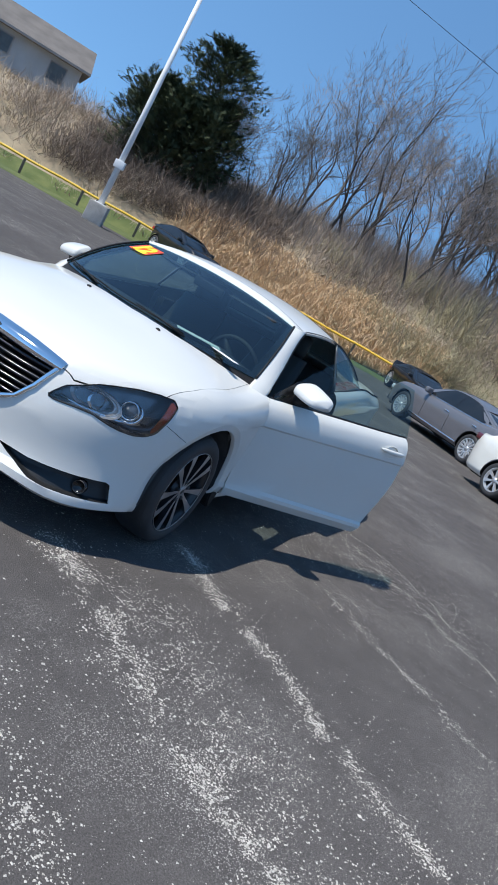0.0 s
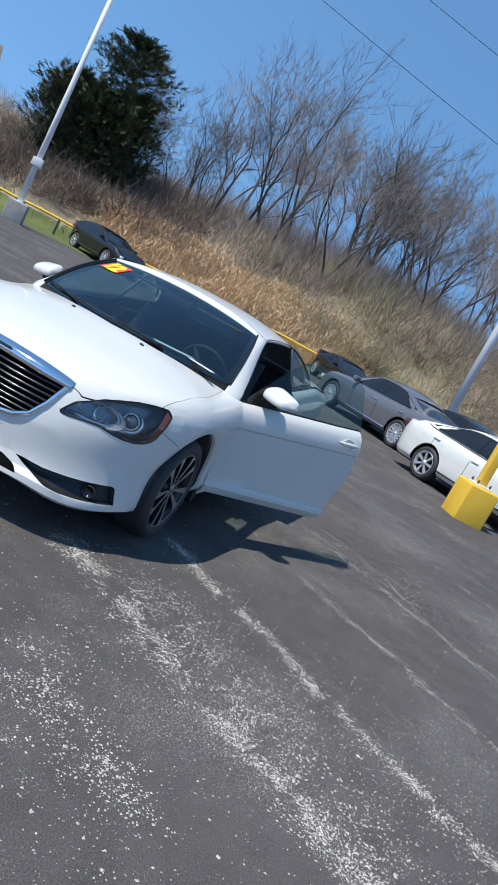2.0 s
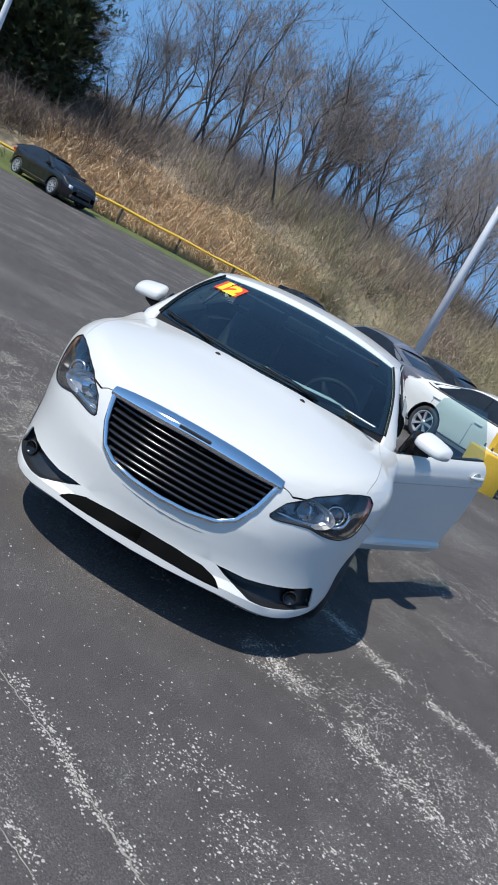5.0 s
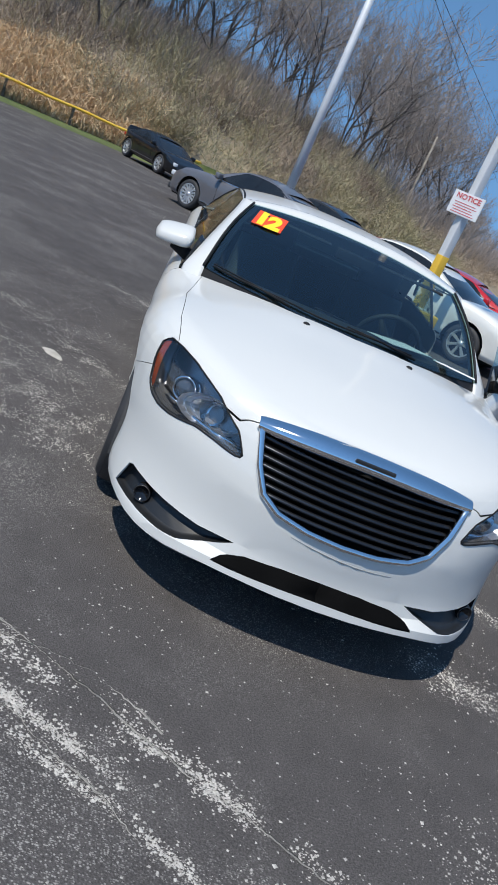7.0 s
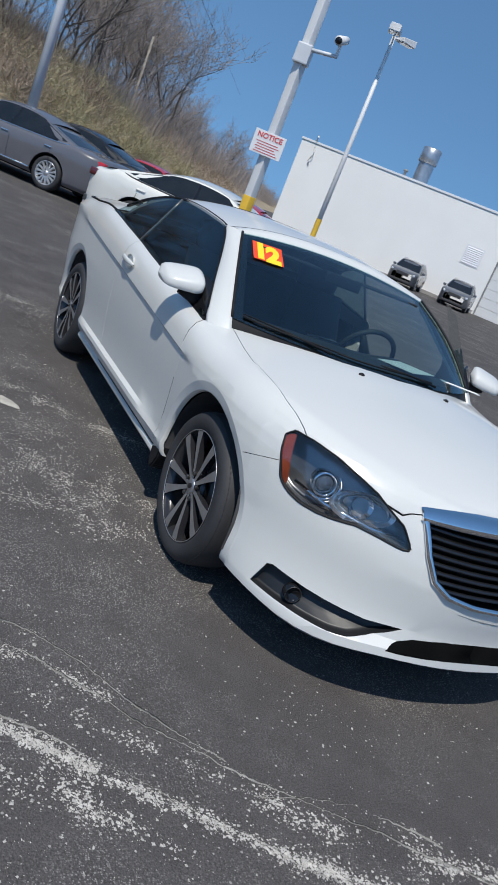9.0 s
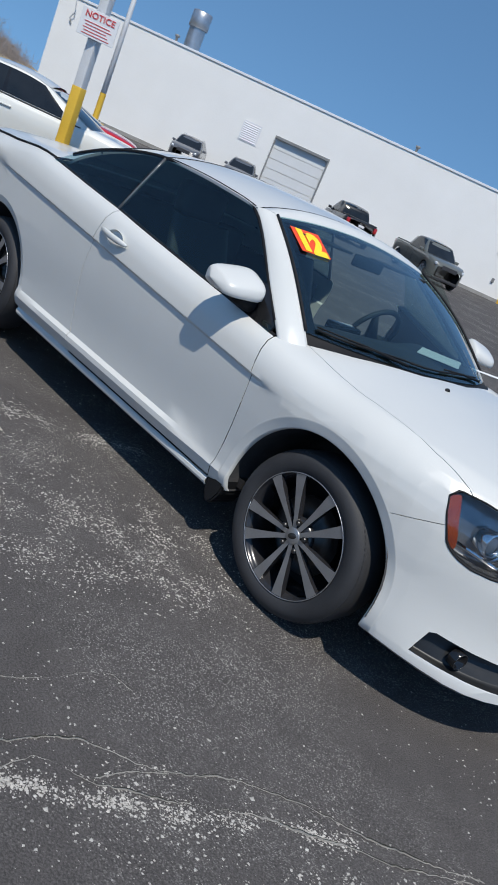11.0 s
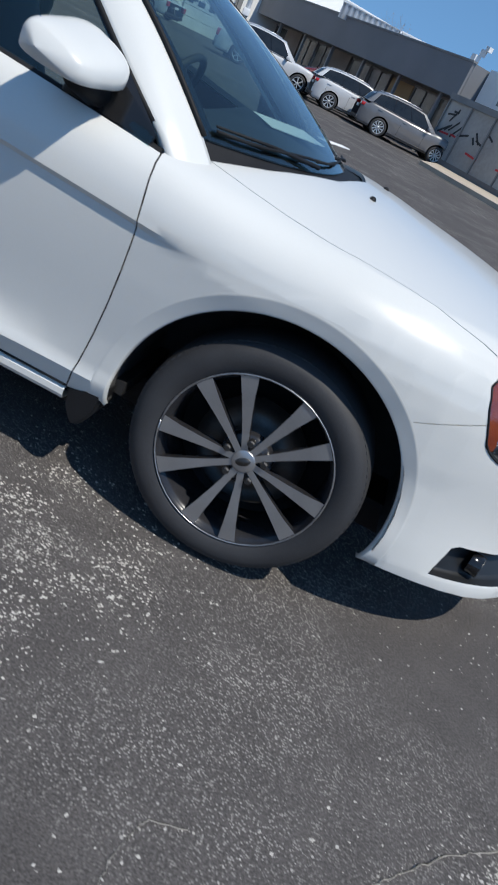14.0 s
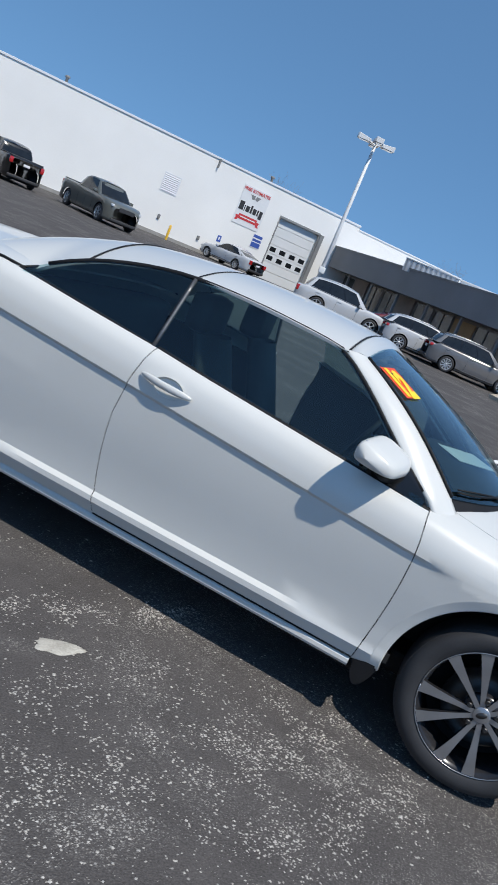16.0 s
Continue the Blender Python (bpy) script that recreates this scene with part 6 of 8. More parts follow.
def make_convertible():
    car = tagged(empty("convertible"), "white convertible with hardtop up and driver's door open", "car")
    # front end: one skin, cut into bonnet, wings and bumper
    front = shell_piece(0, I_F0, 0, NROW - 1, top=True)
    tree = BVHTree.FromBMesh(front)

    def surf_front(y, z):
        hit = tree.ray_cast(Vector((3.5, abs(y) + 2e-4, z)), Vector((-1, 0, 0)))
        return Vector((hit[0].x if hit[0] else 2.2, y, z))

    def surf_top(x, y):
        hit = tree.ray_cast(Vector((x, abs(y) + 2e-4, 2)), Vector((0, 0, -1)))
        return hit[0] if hit[0] else Vector((x, y, 1))

    lamp_rows = ring_patch(tree, LAMP, (math.cos(radians(35)), math.sin(radians(35))), shrink=0.992)
    amber_rows = ring_patch(tree, [(-0.394, 0.800), (-0.402, 0.745), (-0.438, 0.664), (-0.462, 0.644), (-0.464, 0.668), (-0.442, 0.74), (-0.428, 0.817)], (math.cos(radians(35)), math.sin(radians(35))), rings=(1.0, 0.6, 0.02), n=28, lift=-0.006)
    pit_rows = ring_patch(tree, INTAKE, (math.cos(radians(35)), math.sin(radians(35))))
    front = cookie(front, LAMP, Q35, "out", lambda c: c.x > 1.5)
    hood_half = plan_cut(front.copy(), HOOD, "in", lambda c: c.z > 0.70)
    hood_half = plan_cut(hood_half, [(x + 0.003, y) for x, y in COWL], "out", lambda c: c.z > 0.85)
    hb = mirrored(hood_half)
    me2 = mesh_of(hb, "tmp")
    hood_half.from_mesh(me2)
    bpy.data.meshes.remove(me2)
    bmesh.ops.remove_doubles(hood_half, verts=hood_half.verts, dist=1e-4)
    grown = [(x + (0.0022 if x > 1.6 else -0.0022), y + (0.0022 if y > 0.2 else 0)) for x, y in HOOD]
    hood_half = cookie(hood_half, sym(GRILLE_H), (0, 1), "out", lambda c: c.x > 2.1)
    solid(part("bonnet", hood_half, M_PAINT, car), 0.012, -1)
    rest = plan_cut(front, grown, "out", lambda c: c.z > 0.70)
    rest = plan_cut(rest, COWL, "out", lambda c: c.z > 0.85 and c.y < 0.80)
    half_g = [(y, z) for y, z in GRILLE_H]
    gp = half_g + [(-0.02, 0.80), (-0.02, 0.497)]
    mp = [(y, z) for y, z in MOUTH_H] + [(-0.02, 0.336), (-0.02, 0.276)]
    mouth_patch = cookie(rest.copy(), mp, (0, 1), "in", lambda c: c.x > 2.0)
    rest = cookie(rest, INTAKE, Q35, "out", lambda c: c.x > 1.5)
    rest = cookie(rest, gp, (0, 1), "out", lambda c: c.x > 2.0)
    rest = cookie(rest, mp, (0, 1), "out", lambda c: c.x > 2.0)
    rest = cookie(rest, circle_poly(HUB_X, HUB_Z, 0.448, 72), (1, 0), "out", lambda c: c.y > 0.55 and c.z < 0.9)
    seam = [(1.63, -0.2), (3.2, -0.2), (3.2, 1.19), (1.63, 0.626)]
    seam_b = [(1.632, -0.2), (3.2, -0.2), (3.2, 1.188), (1.632, 0.624)]
    wing = cookie(rest.copy(), seam, (1, 0), "out")
    bumper = cookie(rest, seam_b, (1, 0), "in")
    for o in both("front_wing", wing, M_PAINT, car):
        solid(o, 0.0022, -1)
    bb = mirrored(bumper)
    t2 = mesh_of(bb, "tmp")
    bumper.from_mesh(t2)
    bpy.data.meshes.remove(t2)
    bmesh.ops.remove_doubles(bumper, verts=bumper.verts, dist=1e-4)
    solid(part("front_bumper", bumper, M_PAINT, car), 0.006, -1)
    # lamps
    for sgn in (1, -1):
        flip_y = [[Vector((p.x, p.y * sgn, p.z)) for p in r] for r in lamp_rows]
        lamp = part("headlight", pocket(flip_y, (-0.085, -0.055 * sgn, 0.0)), M_LAMPBACK, car, "dark headlight housing with projector")
        part("lens", grid(flip_y, close_u=True), M_LENS, lamp, "clear lens").visible_shadow = False
        bm = bmesh.new()
        tube(bm, flip_y[0] + flip_y[0][:1], 0.0035, 5)
        part("lens_edge", bm, M_BLACK, lamp)
        c = Vector((1.985, 0.672 * sgn, 0.703))
        aim = Vector((0.95, 0.28 * sgn, 0.06)).normalized()
        q = aim.to_track_quat("Y", "Z").to_matrix().to_4x4()
        m = Matrix.Translation(c) @ q
        part("projector_ring", lathe([(0.042, -0.05), (0.047, 0.008), (0.043, 0.014), (0.037, 0.008), (0.036, -0.02)], sides=28, m=m), M_CHROME, lamp)
        part("projector", lathe([(0.036, -0.004), (0.03, 0.008), (0.018, 0.015), (0.0, 0.018)], sides=28, m=m), M_PROJ, lamp)
        c2 = Vector((2.085, 0.555 * sgn, 0.682))
        m2 = Matrix.Translation(c2) @ q
        part("reflector_bowl", lathe([(0.046, 0.0), (0.034, -0.03), (0.012, -0.05), (0.0, -0.05)], sides=24, m=m2), M_CHROME, lamp)
        bm = bmesh.new()
        tube(bm, [(1.90, 0.735 * sgn, 0.66), (2.02, 0.66 * sgn, 0.64), (2.14, 0.53 * sgn, 0.634), (2.19, 0.43 * sgn, 0.64)], 0.008, 6)
        part("chrome_strip", bm, M_CHROME, lamp)
        amber = [[Vector((p.x, p.y * sgn, p.z)) for p in r] for r in amber_rows]
        part("side_reflector", grid(amber, close_u=True), M_AMBER, lamp, "amber side reflector")
        # stepped chrome reflector round the inner lamp, and a bright bezel under the projector
        steps = []
        for k, (r, dep) in enumerate(((0.098, 0.020), (0.084, -0.002), (0.080, 0.002), (0.066, -0.016), (0.062, -0.012), (0.046, -0.030))):
            steps.append([m2 @ Vector((r * 1.35 * math.cos(a * math.tau / 18), dep, r * 0.62 * math.sin(a * math.tau / 18))) for a in range(18)])
        part("reflector", grid(steps, close_u=True), M_REFLECTOR, lamp, "stepped grey reflector", smooth=False)
        bm = bmesh.new()
        tube(bm, [m @ Vector((0.062 * math.cos(a), 0.010, 0.056 * math.sin(a))) for a in [math.pi * (0.75 + 0.95 * i / 14) for i in range(15)]], [0.002 + 0.007 * math.sin(math.pi * i / 14) for i in range(15)], 6)
        part("lamp_bezel", bm, M_CHROME, lamp)
        rim_in = [[Vector((p.x - 0.012, (p.y - 0.008) * sgn, p.z)) for p in r] for r in (lamp_rows[0], [a.lerp(b, 0.55) for a, b in zip(lamp_rows[0], lamp_rows[1])])]
        part("lamp_surround", grid(rim_in, close_u=True), M_BEZEL, lamp, "black inner surround")
        pit = [[Vector((p.x, p.y * sgn, p.z)) for p in r] for r in pit_rows]
        well = part("side_intake", pocket(pit, (-0.034, -0.022 * sgn, 0.004)), M_BEZEL, car, "black lower intake")
        fc = Vector((2.092, 0.676 * sgn, 0.303))
        m3 = Matrix.Translation(fc) @ Vector((0.97, 0.22 * sgn, 0)).to_track_quat("Y", "Z").to_matrix().to_4x4()
        part("fog_light", lathe([(0.033, -0.03), (0.033, 0.004), (0.029, 0.006), (0.026, 0.002), (0.012, -0.010), (0.0, -0.012)], sides=24, m=m3), M_GLOSSBLACK, well, "small round fog light")
        bm = bmesh.new()
        tube(bm, [m3 @ Vector((0.031 * math.cos(a * math.tau / 20), 0.005, 0.031 * math.sin(a * math.tau / 20))) for a in range(21)], 0.0018, 5)
        part("fog_ring", bm, M_STEEL, well)
    mm = mirrored(mouth_patch)
    t3 = mesh_of(mm, "tmp")
    mouth_patch.from_mesh(t3)
    bpy.data.meshes.remove(t3)
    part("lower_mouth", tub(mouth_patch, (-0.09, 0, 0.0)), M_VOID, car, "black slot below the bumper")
    # grille
    outline = sym(GRILLE_H)
    ring = [surf_front(y, z) + Vector((0.002, 0, 0)) for y, z in outline]
    gr = part("grille", grid([[p + Vector((-0.09, 0, 0)) for p in ring], [p + Vector((-0.005, 0, 0)) for p in ring]], close_u=True), M_BLACK, car, "black grille with chrome surround")
    back = bmesh.new()
    back.faces.new([back.verts.new(p + Vector((-0.085, 0, 0))) for p in ring])
    bmesh.ops.triangulate(back, faces=back.faces[:])
    part("grille_back", back, M_BLACK, gr)
    dense = []
    seq = [(y, z) for y, z in outline]
    for i in range(len(seq)):
        a, b = seq[i], seq[(i + 1) % len(seq)]
        for k in range(4):
            y, z = lerp(a[0], b[0], k / 4), lerp(a[1], b[1], k / 4)
            dense.append(surf_front(y, z) + Vector((0.004, 0, 0)))
    low = [p for p in dense if p.z < 0.772]
    low.sort(key=lambda p: math.atan2(p.y, -(p.z - 0.85)))
    bm = bmesh.new()
    tube(bm, low, 0.0125, 8)
    part("chrome_surround", bm, M_CHROME, gr, "bright chrome rim")
    for i in range(8):
        z = 0.532 + i * 0.0275
        half = max(0.05, curve(z, [(0.50, 0.10), (0.522, 0.24), (0.562, 0.312), (0.64, 0.36), (0.762, 0.396)]) - 0.008)
        rows = []
        for j in range(25):
            y = half * (-1 + j / 12)
            p = surf_front(y, z)
            rows.append([(p.x - 0.040, y, z - 0.0085), (p.x - 0.018, y, z - 0.010), (p.x - 0.008, y, z - 0.004), (p.x - 0.010, y, z + 0.003), (p.x - 0.040, y, z + 0.007)])
        part("grille_bar", grid(rows, close_u=True), M_GRILLEBAR, gr)
    rows = []
    for j in range(41):
        y = 0.412 * (-1 + j / 20)
        e = abs(y) / 0.412
        zc = 0.784 - 0.022 * e * e
        h = 0.026 * (1 - 0.35 * e**4)
        p = surf_front(y, 0.745 - 0.012 * e)
        rows.append([(p.x - 0.012, y, zc - h - 0.012), (p.x + 0.010, y, zc - h), (p.x + 0.008, y, zc - h * 0.2), (p.x - 0.006, y, zc + h * 0.55), (p.x - 0.032, y, zc + h), (p.x - 0.07, y, zc + h * 0.9)])
    part("chrome_header", grid(rows), M_CHROME, gr, "broad polished chrome header bar")
    p = surf_front(0, 0.745)
    part("badge", boxes(((p.x + 0.004, -0.075, 0.778), (p.x + 0.013, 0.075, 0.793), Matrix.Identity(4)), bevel=0.004), M_STEEL, gr, "plain dark badge bar", smooth=False)
    bm = bmesh.new()
    tube(bm, [surf_front(lerp(-0.17, 0.22, i / 24), 0.462 - 0.02 * math.sin(i / 24 * 2.4)) + Vector((0.0006, 0, 0)) for i in range(25)], [0.0006 + 0.0022 * math.sin(math.pi * i / 24) * (0.6 + 0.4 * math.sin(i * 1.7)) for i in range(25)], 5)
    part("scuff_mark", bm, M_GREYTRIM, car, "dark scrape across the bumper")
    # rear end
    last = len(COLS) - 1
    rear = shell_piece(I_R1, last, 0, NROW - 1, top=False)
    rear_skin = rear.copy()
    rear = cookie(rear, circle_poly(-HUB_X, HUB_Z, 0.448, 72), (1, 0), "out", lambda c: c.y > 0.55 and c.z < 0.9)
    rear_tree = BVHTree.FromBMesh(rear_skin)
    rear_skin.free()
    for o in both("rear_quarter", rear, M_PAINT, car):
        solid(o, 0.0022, -1)
    both("arch_lip", arch_lip(tree, HUB_X), M_PAINT, car)
    both("arch_lip", arch_lip(rear_tree, -HUB_X), M_PAINT, car)
    i_deck = COLS.index(("side", -1.05))
    rows = []
    for c in COLS[i_deck : last + 1]:
        rows.append([shell_top(c, w) + Vector((0, 0, 0.003 + 0.014 * smoothstep(0.01, 0.12, w))) for w in [0.006] + TOPW])
    deck = grid(rows)
    dm = mirrored(deck)
    t4 = mesh_of(dm, "tmp")
    deck.from_mesh(t4)
    bpy.data.meshes.remove(t4)
    bmesh.ops.remove_doubles(deck, verts=deck.verts, dist=1e-3)
    solid(part("boot_lid", deck, M_PAINT, car), 0.01, -1)
    bm = bmesh.new()
    lid = [(COLS[i_deck], 0.16), (COLS[i_deck], 0.07), (COLS[i_deck], 0.02)] + [(c, 0.006) for c in COLS[i_deck + 1 : last - 3]]
    tube(bm, [shell_top(c, w) + Vector((0.012 if k < 2 else 0, 0.004, 0.005 + 0.012 * smoothstep(0.01, 0.12, w))) for k, (c, w) in enumerate(lid)], 0.0065, 6)
    both("lid_gap", bm, M_BLACK, car)
    for sgn in (1, -1):
        bm = bmesh.new()
        pts = []
        for c in COLS[last - 7 : last - 3]:
            q = shell_point(c, 12)
            pts.append([Vector((q.x - 0.004, (q.y + 0.004) * sgn, q.z - 0.07)), Vector((q.x - 0.012, (q.y + 0.006) * sgn, q.z)), Vector((q.x - 0.004, (q.y + 0.004) * sgn, q.z + 0.06))])
        part("tail_light", grid(pts), M_REDLENS, car, "red tail light")
    # sills
    rows = []
    for c in COLS[I_F1 : COLS.index(("side", -0.94)) + 1]:
        q = shell_point(c, 2)
        rows.append([Vector((q.x, q.y + dy, z)) for dy, z in ((-0.10, 0.244), (-0.030, 0.240), (-0.002, 0.246), (0.006, 0.258), (0.005, 0.274), (-0.004, 0.284), (-0.02, 0.286))])
    for o in both("sill", grid(rows), M_PAINT, car):
        solid(o, 0.004, -1)
    # doors: closed on the right, open on the left
    for sgn in (1, -1):
        skin = shell_piece(I_F1, I_R0, 3, NROW - 1)
        if sgn < 0:
            skin = mirrored(skin)
        door = part("door", skin, M_PAINT, car, "open driver's door" if sgn > 0 else "closed passenger door")
        solid(door, 0.0022, -1)

        def sided(b):
            if sgn > 0:
                return b
            m_ = mirrored(b)
            b.free()
            return m_

        inner = []
        for c in COLS[I_F1 : I_R0 + 1]:
            col = []
            for r in (3, 5, 7, 10, 13, 15):
                q = shell_point(c, r)
                col.append(Vector((q.x, q.y - (0.075 if r not in (15,) else 0.055), q.z)))
            inner.append(col)
        bm = grid(inner)
        rim = []
        for c in (COLS[I_F1], COLS[I_R0]):
            a = [shell_point(c, r) for r in range(3, NROW)]
            rim.append(grid([a, [Vector((q.x, q.y - 0.075, q.z)) for q in a]]))
        part("door_trim", sided(bm), M_SEAT, door, "black inner trim")
        for b in rim:
            # closed door: body-colour edges painted black as the shade inside the shut gap
            part("door_edge", sided(b), M_PAINT if sgn > 0 else M_BLACK, door)
        ledge = []
        for c in COLS[I_F1 : I_R0 + 1]:
            q = shell_point(c, NROW - 1)
            ledge.append([q + Vector((0, 0.001, -0.004)), q + Vector((0, -0.003, 0.008)), q + Vector((0, -0.02, 0.008)), q + Vector((0, -0.06, -0.005))])
        part("window_moulding", sided(grid(ledge)), M_BLACK, door, "black window moulding")
        g = part("door_glass", sided(glass_side(0.86, -0.352, 26)), M_TINT, door, "tinted door glass")
        g.visible_shadow = True
        sail = raw([(0.862, 0.846, 0.944), (0.62, 0.852, 0.962), (0.63, 0.80, 1.10), (0.70, 0.782, 1.085), (0.862, 0.836, 0.966)], [(0, 1, 2, 3, 4)])
        for v in sail.verts:
            v.co.y += 0.004
        o = part("mirror_sail", sided(sail), M_GLOSSBLACK, door, smooth=False)
        solid(o, 0.012, 0)
        part("mirror_housing", sided(mirror_bm()), M_PAINT, door, "white mirror shell")
        bm = boxes(((0.590, 0.86, 1.028), (0.596, 0.99, 1.095)), bevel=0.003)
        part("mirror_glass", sided(bm), M_CHROME, door)
        bm = bmesh.new()
        tube(bm, [(0.70, 0.83, 0.985), (0.685, 0.87, 0.996), (0.67, 0.92, 1.012)], [0.035, 0.032, 0.03], 8)
        part("mirror_arm", sided(bm), M_BLACK, door)
        bm = bmesh.new()
        tube(bm, [(0.738, 0.862, 1.026), (0.726, 0.935, 1.021), (0.676, 1.008, 1.022)], 0.0022, 6)
        part("mirror_seam", sided(bm), M_BLACK, door)
        # handle: bowl and bar
        hz, hy = 0.93, 0.9135
        cup = lathe([(0.052, 0.002), (0.049, -0.003), (0.035, -0.018), (0.0, -0.026)], sides=24, m=Matrix.Translation((-0.205, hy + 0.003, hz)) @ Matrix.Diagonal((1.3, 1, 0.8, 1)))
        part("handle_bowl", sided(cup), M_PAINT, door, "recessed handle bowl")
        rows = []
        for i in range(17):
            u = -1 + i / 8
            k = 0.35 + 0.65 * (1 - abs(u) ** 4)
            rows.append([(-0.215 + 0.118 * u, hy + 0.024 - 0.018 * u * u + 0.010 * k * math.cos(j * math.tau / 10), hz + 0.006 - 0.006 * u + 0.0155 * k * math.sin(j * math.tau / 10)) for j in range(10)])
        hb_ = grid(rows, close_u=True)
        bmesh.ops.recalc_face_normals(hb_, faces=hb_.faces)
        part("door_handle", sided(hb_), M_PAINT, door, "white pull handle")
        if sgn > 0:
            hinge = Vector((0.90, 0.865, 0))
            door.matrix_basis = Matrix.Translation(hinge) @ Matrix.Rotation(radians(-31), 4, "Z") @ Matrix.Translation(-hinge)
    # shut gap over each sill
    for sgn in (1, -1):
        bm = bmesh.new()
        pts = [shell_point(c, 2).lerp(shell_point(c, 3), 0.5) for c in COLS[I_F1 : I_R0 + 1]]
        tube(bm, [Vector((q.x, (q.y + 0.001) * sgn, q.z)) for q in pts], 0.0040, 6)
        part("sill_gap", bm, M_BLACK, car)
    # quarter glass
    for sgn in (1, -1):
        bm = glass_side(-0.372, -1.035, 16)
        part("quarter_glass", bm if sgn > 0 else mirrored(bm), M_TINT, car, "tinted quarter glass")
        led = []
        for i in range(14):
            x = lerp(-0.37, -1.06, i / 13)
            y = 0.852
            z = z_belt(x)
            led.append([(x, (y + 0.001) * sgn, z - 0.004), (x, (y - 0.003) * sgn, z + 0.008), (x, (y - 0.03) * sgn, z + 0.006)])
        part("window_moulding", grid(led), M_BLACK, car)
        bm = bmesh.new()
        tube(bm, [(-0.362, win_y(-0.36, z) - 0.0035, z) for z in (1.04, 1.12, 1.20, 1.28, 1.345)], 0.0095, 6)
        part("pillar_strip", bm if sgn > 0 else mirrored(bm), M_SATIN, car, "satin metal pillar strip between the windows")
        # black seal above the glass
        bm = bmesh.new()
        tube(bm, [(x, win_y(x, curve(x, WIN_TOP)) - 0.004, curve(x, WIN_TOP) - 0.003) for x in [0.84 - 0.075 * i for i in range(25)]], 0.010, 6)
        part("window_seal", bm if sgn > 0 else mirrored(bm), M_BLACK, car)
    # windscreen, its border, pillars and header
    S = [-1 + i / 12 for i in range(25)]
    part("windscreen", grid([[ws_point(s, t / 12) for s in S] for t in range(13)]), M_WSCREEN, car, "tinted windscreen")
    inn = Vector((-0.42, 0, -0.9)) * 0.004
    bands = bmesh.new()

    def strip(ps, qs):
        vs1, vs2 = [bands.verts.new(p + inn) for p in ps], [bands.verts.new(p + inn) for p in qs]
        for i in range(len(ps) - 1):
            bands.faces.new((vs1[i], vs1[i + 1], vs2[i + 1], vs2[i]))

    T = [i / 12 for i in range(13)]
    strip([ws_point(s, 0) for s in S], [ws_point(s, 0.035 + 0.03 * s * s) for s in S])
    strip([ws_point(s, 1) for s in S], [ws_point(s, 0.955) for s in S])
    strip([ws_point(-1, t) for t in T], [ws_point(-0.945, t) for t in T])
    strip([ws_point(1, t) for t in T], [ws_point(0.945, t) for t in T])
    part("glass_border", bands, M_GLOSSBLACK, car, "black glass border")
    for sgn in (1, -1):
        rows = []
        for t in [i / 14 for i in range(15)]:
            a, b = ws_point(1.0, t), pillar_out(t)
            n = Vector((0.35, 0.55, 0.75))
            rows.append([a + n * -0.012, a + n * 0.004, a.lerp(b, 0.12) + n * 0.009, a.lerp(b, 0.5) + n * 0.012, a.lerp(b, 0.9) + n * 0.008, b, b + Vector((-0.02, -0.03, -0.012))])
        rows.insert(0, [p + Vector((0.05, 0.003, -0.052)) for p in rows[0]])
        bm = grid(rows)
        part("windscreen_pillar", bm if sgn > 0 else mirrored(bm), M_PAINT, car)
        bm = bmesh.new()
        tube(bm, [ws_point(1.0, t) + Vector((0.004, 0.004, 0.006)) for t in T], 0.007, 6)
        part("screen_seal", bm if sgn > 0 else mirrored(bm), M_BLACK, car)
    rows = []
    for s in S:
        a = ws_point(s, 1.0)
        b = roof_point(0.334, s)
        rows.append([a + Vector((0.004, 0, -0.004)), a.lerp(b, 0.15) + Vector((0, 0, 0.008)), a.lerp(b, 0.5) + Vector((0, 0, 0.012)), a.lerp(b, 0.9) + Vector((0, 0, 0.006)), b])
    solid(part("windscreen_header", grid(rows), M_PAINT, car), 0.012, -1)
    SR = [-1 + i / 16 for i in range(33)]
    for a, b, n in ((0.326, -0.355, 14), (-0.363, -0.83, 10), (-0.838, -1.60, 16)):
        rows = []
        for i in range(n + 1):
            x = lerp(a, b, i / n)
            rows.append([roof_point(x, s) for s in SR])
        solid(part("roof_panel", grid(rows), M_PAINT, car, "white retractable roof panel"), 0.014, -1)
    for x, r in ((0.330, 0.0065), (-0.359, 0.0065), (-0.834, 0.0085)):
        bm = bmesh.new()
        tube(bm, [roof_point(x, s) - Vector((0, 0, 0.003)) for s in SR], r, 6)
        part("roof_seal", bm, M_BLACK, car)
    # cowl, wipers, washer jets
    rows = []
    for s in S:
        f = ws_point(s, 0)
        ed = Vector((curve(abs(f.y), [(0, 1.297), (0.30, 1.247), (0.58, 1.097), (0.70, 1.01), (0.742, 0.985), (0.78, 0.95)]), f.y * 1.01, 0))
        z = surf_top(max(ed.x, 0.97), min(abs(ed.y), 0.75)).z
        rows.append([Vector((ed.x + 0.02, ed.y, z - 0.012)), Vector((ed.x, ed.y, z - 0.016)), f + Vector((0.0, 0, -0.008)), ws_point(s, 0.05) + Vector((0, 0, -0.012))])
    part("cowl", grid(rows), M_BLACK, car, "black scuttle panel")
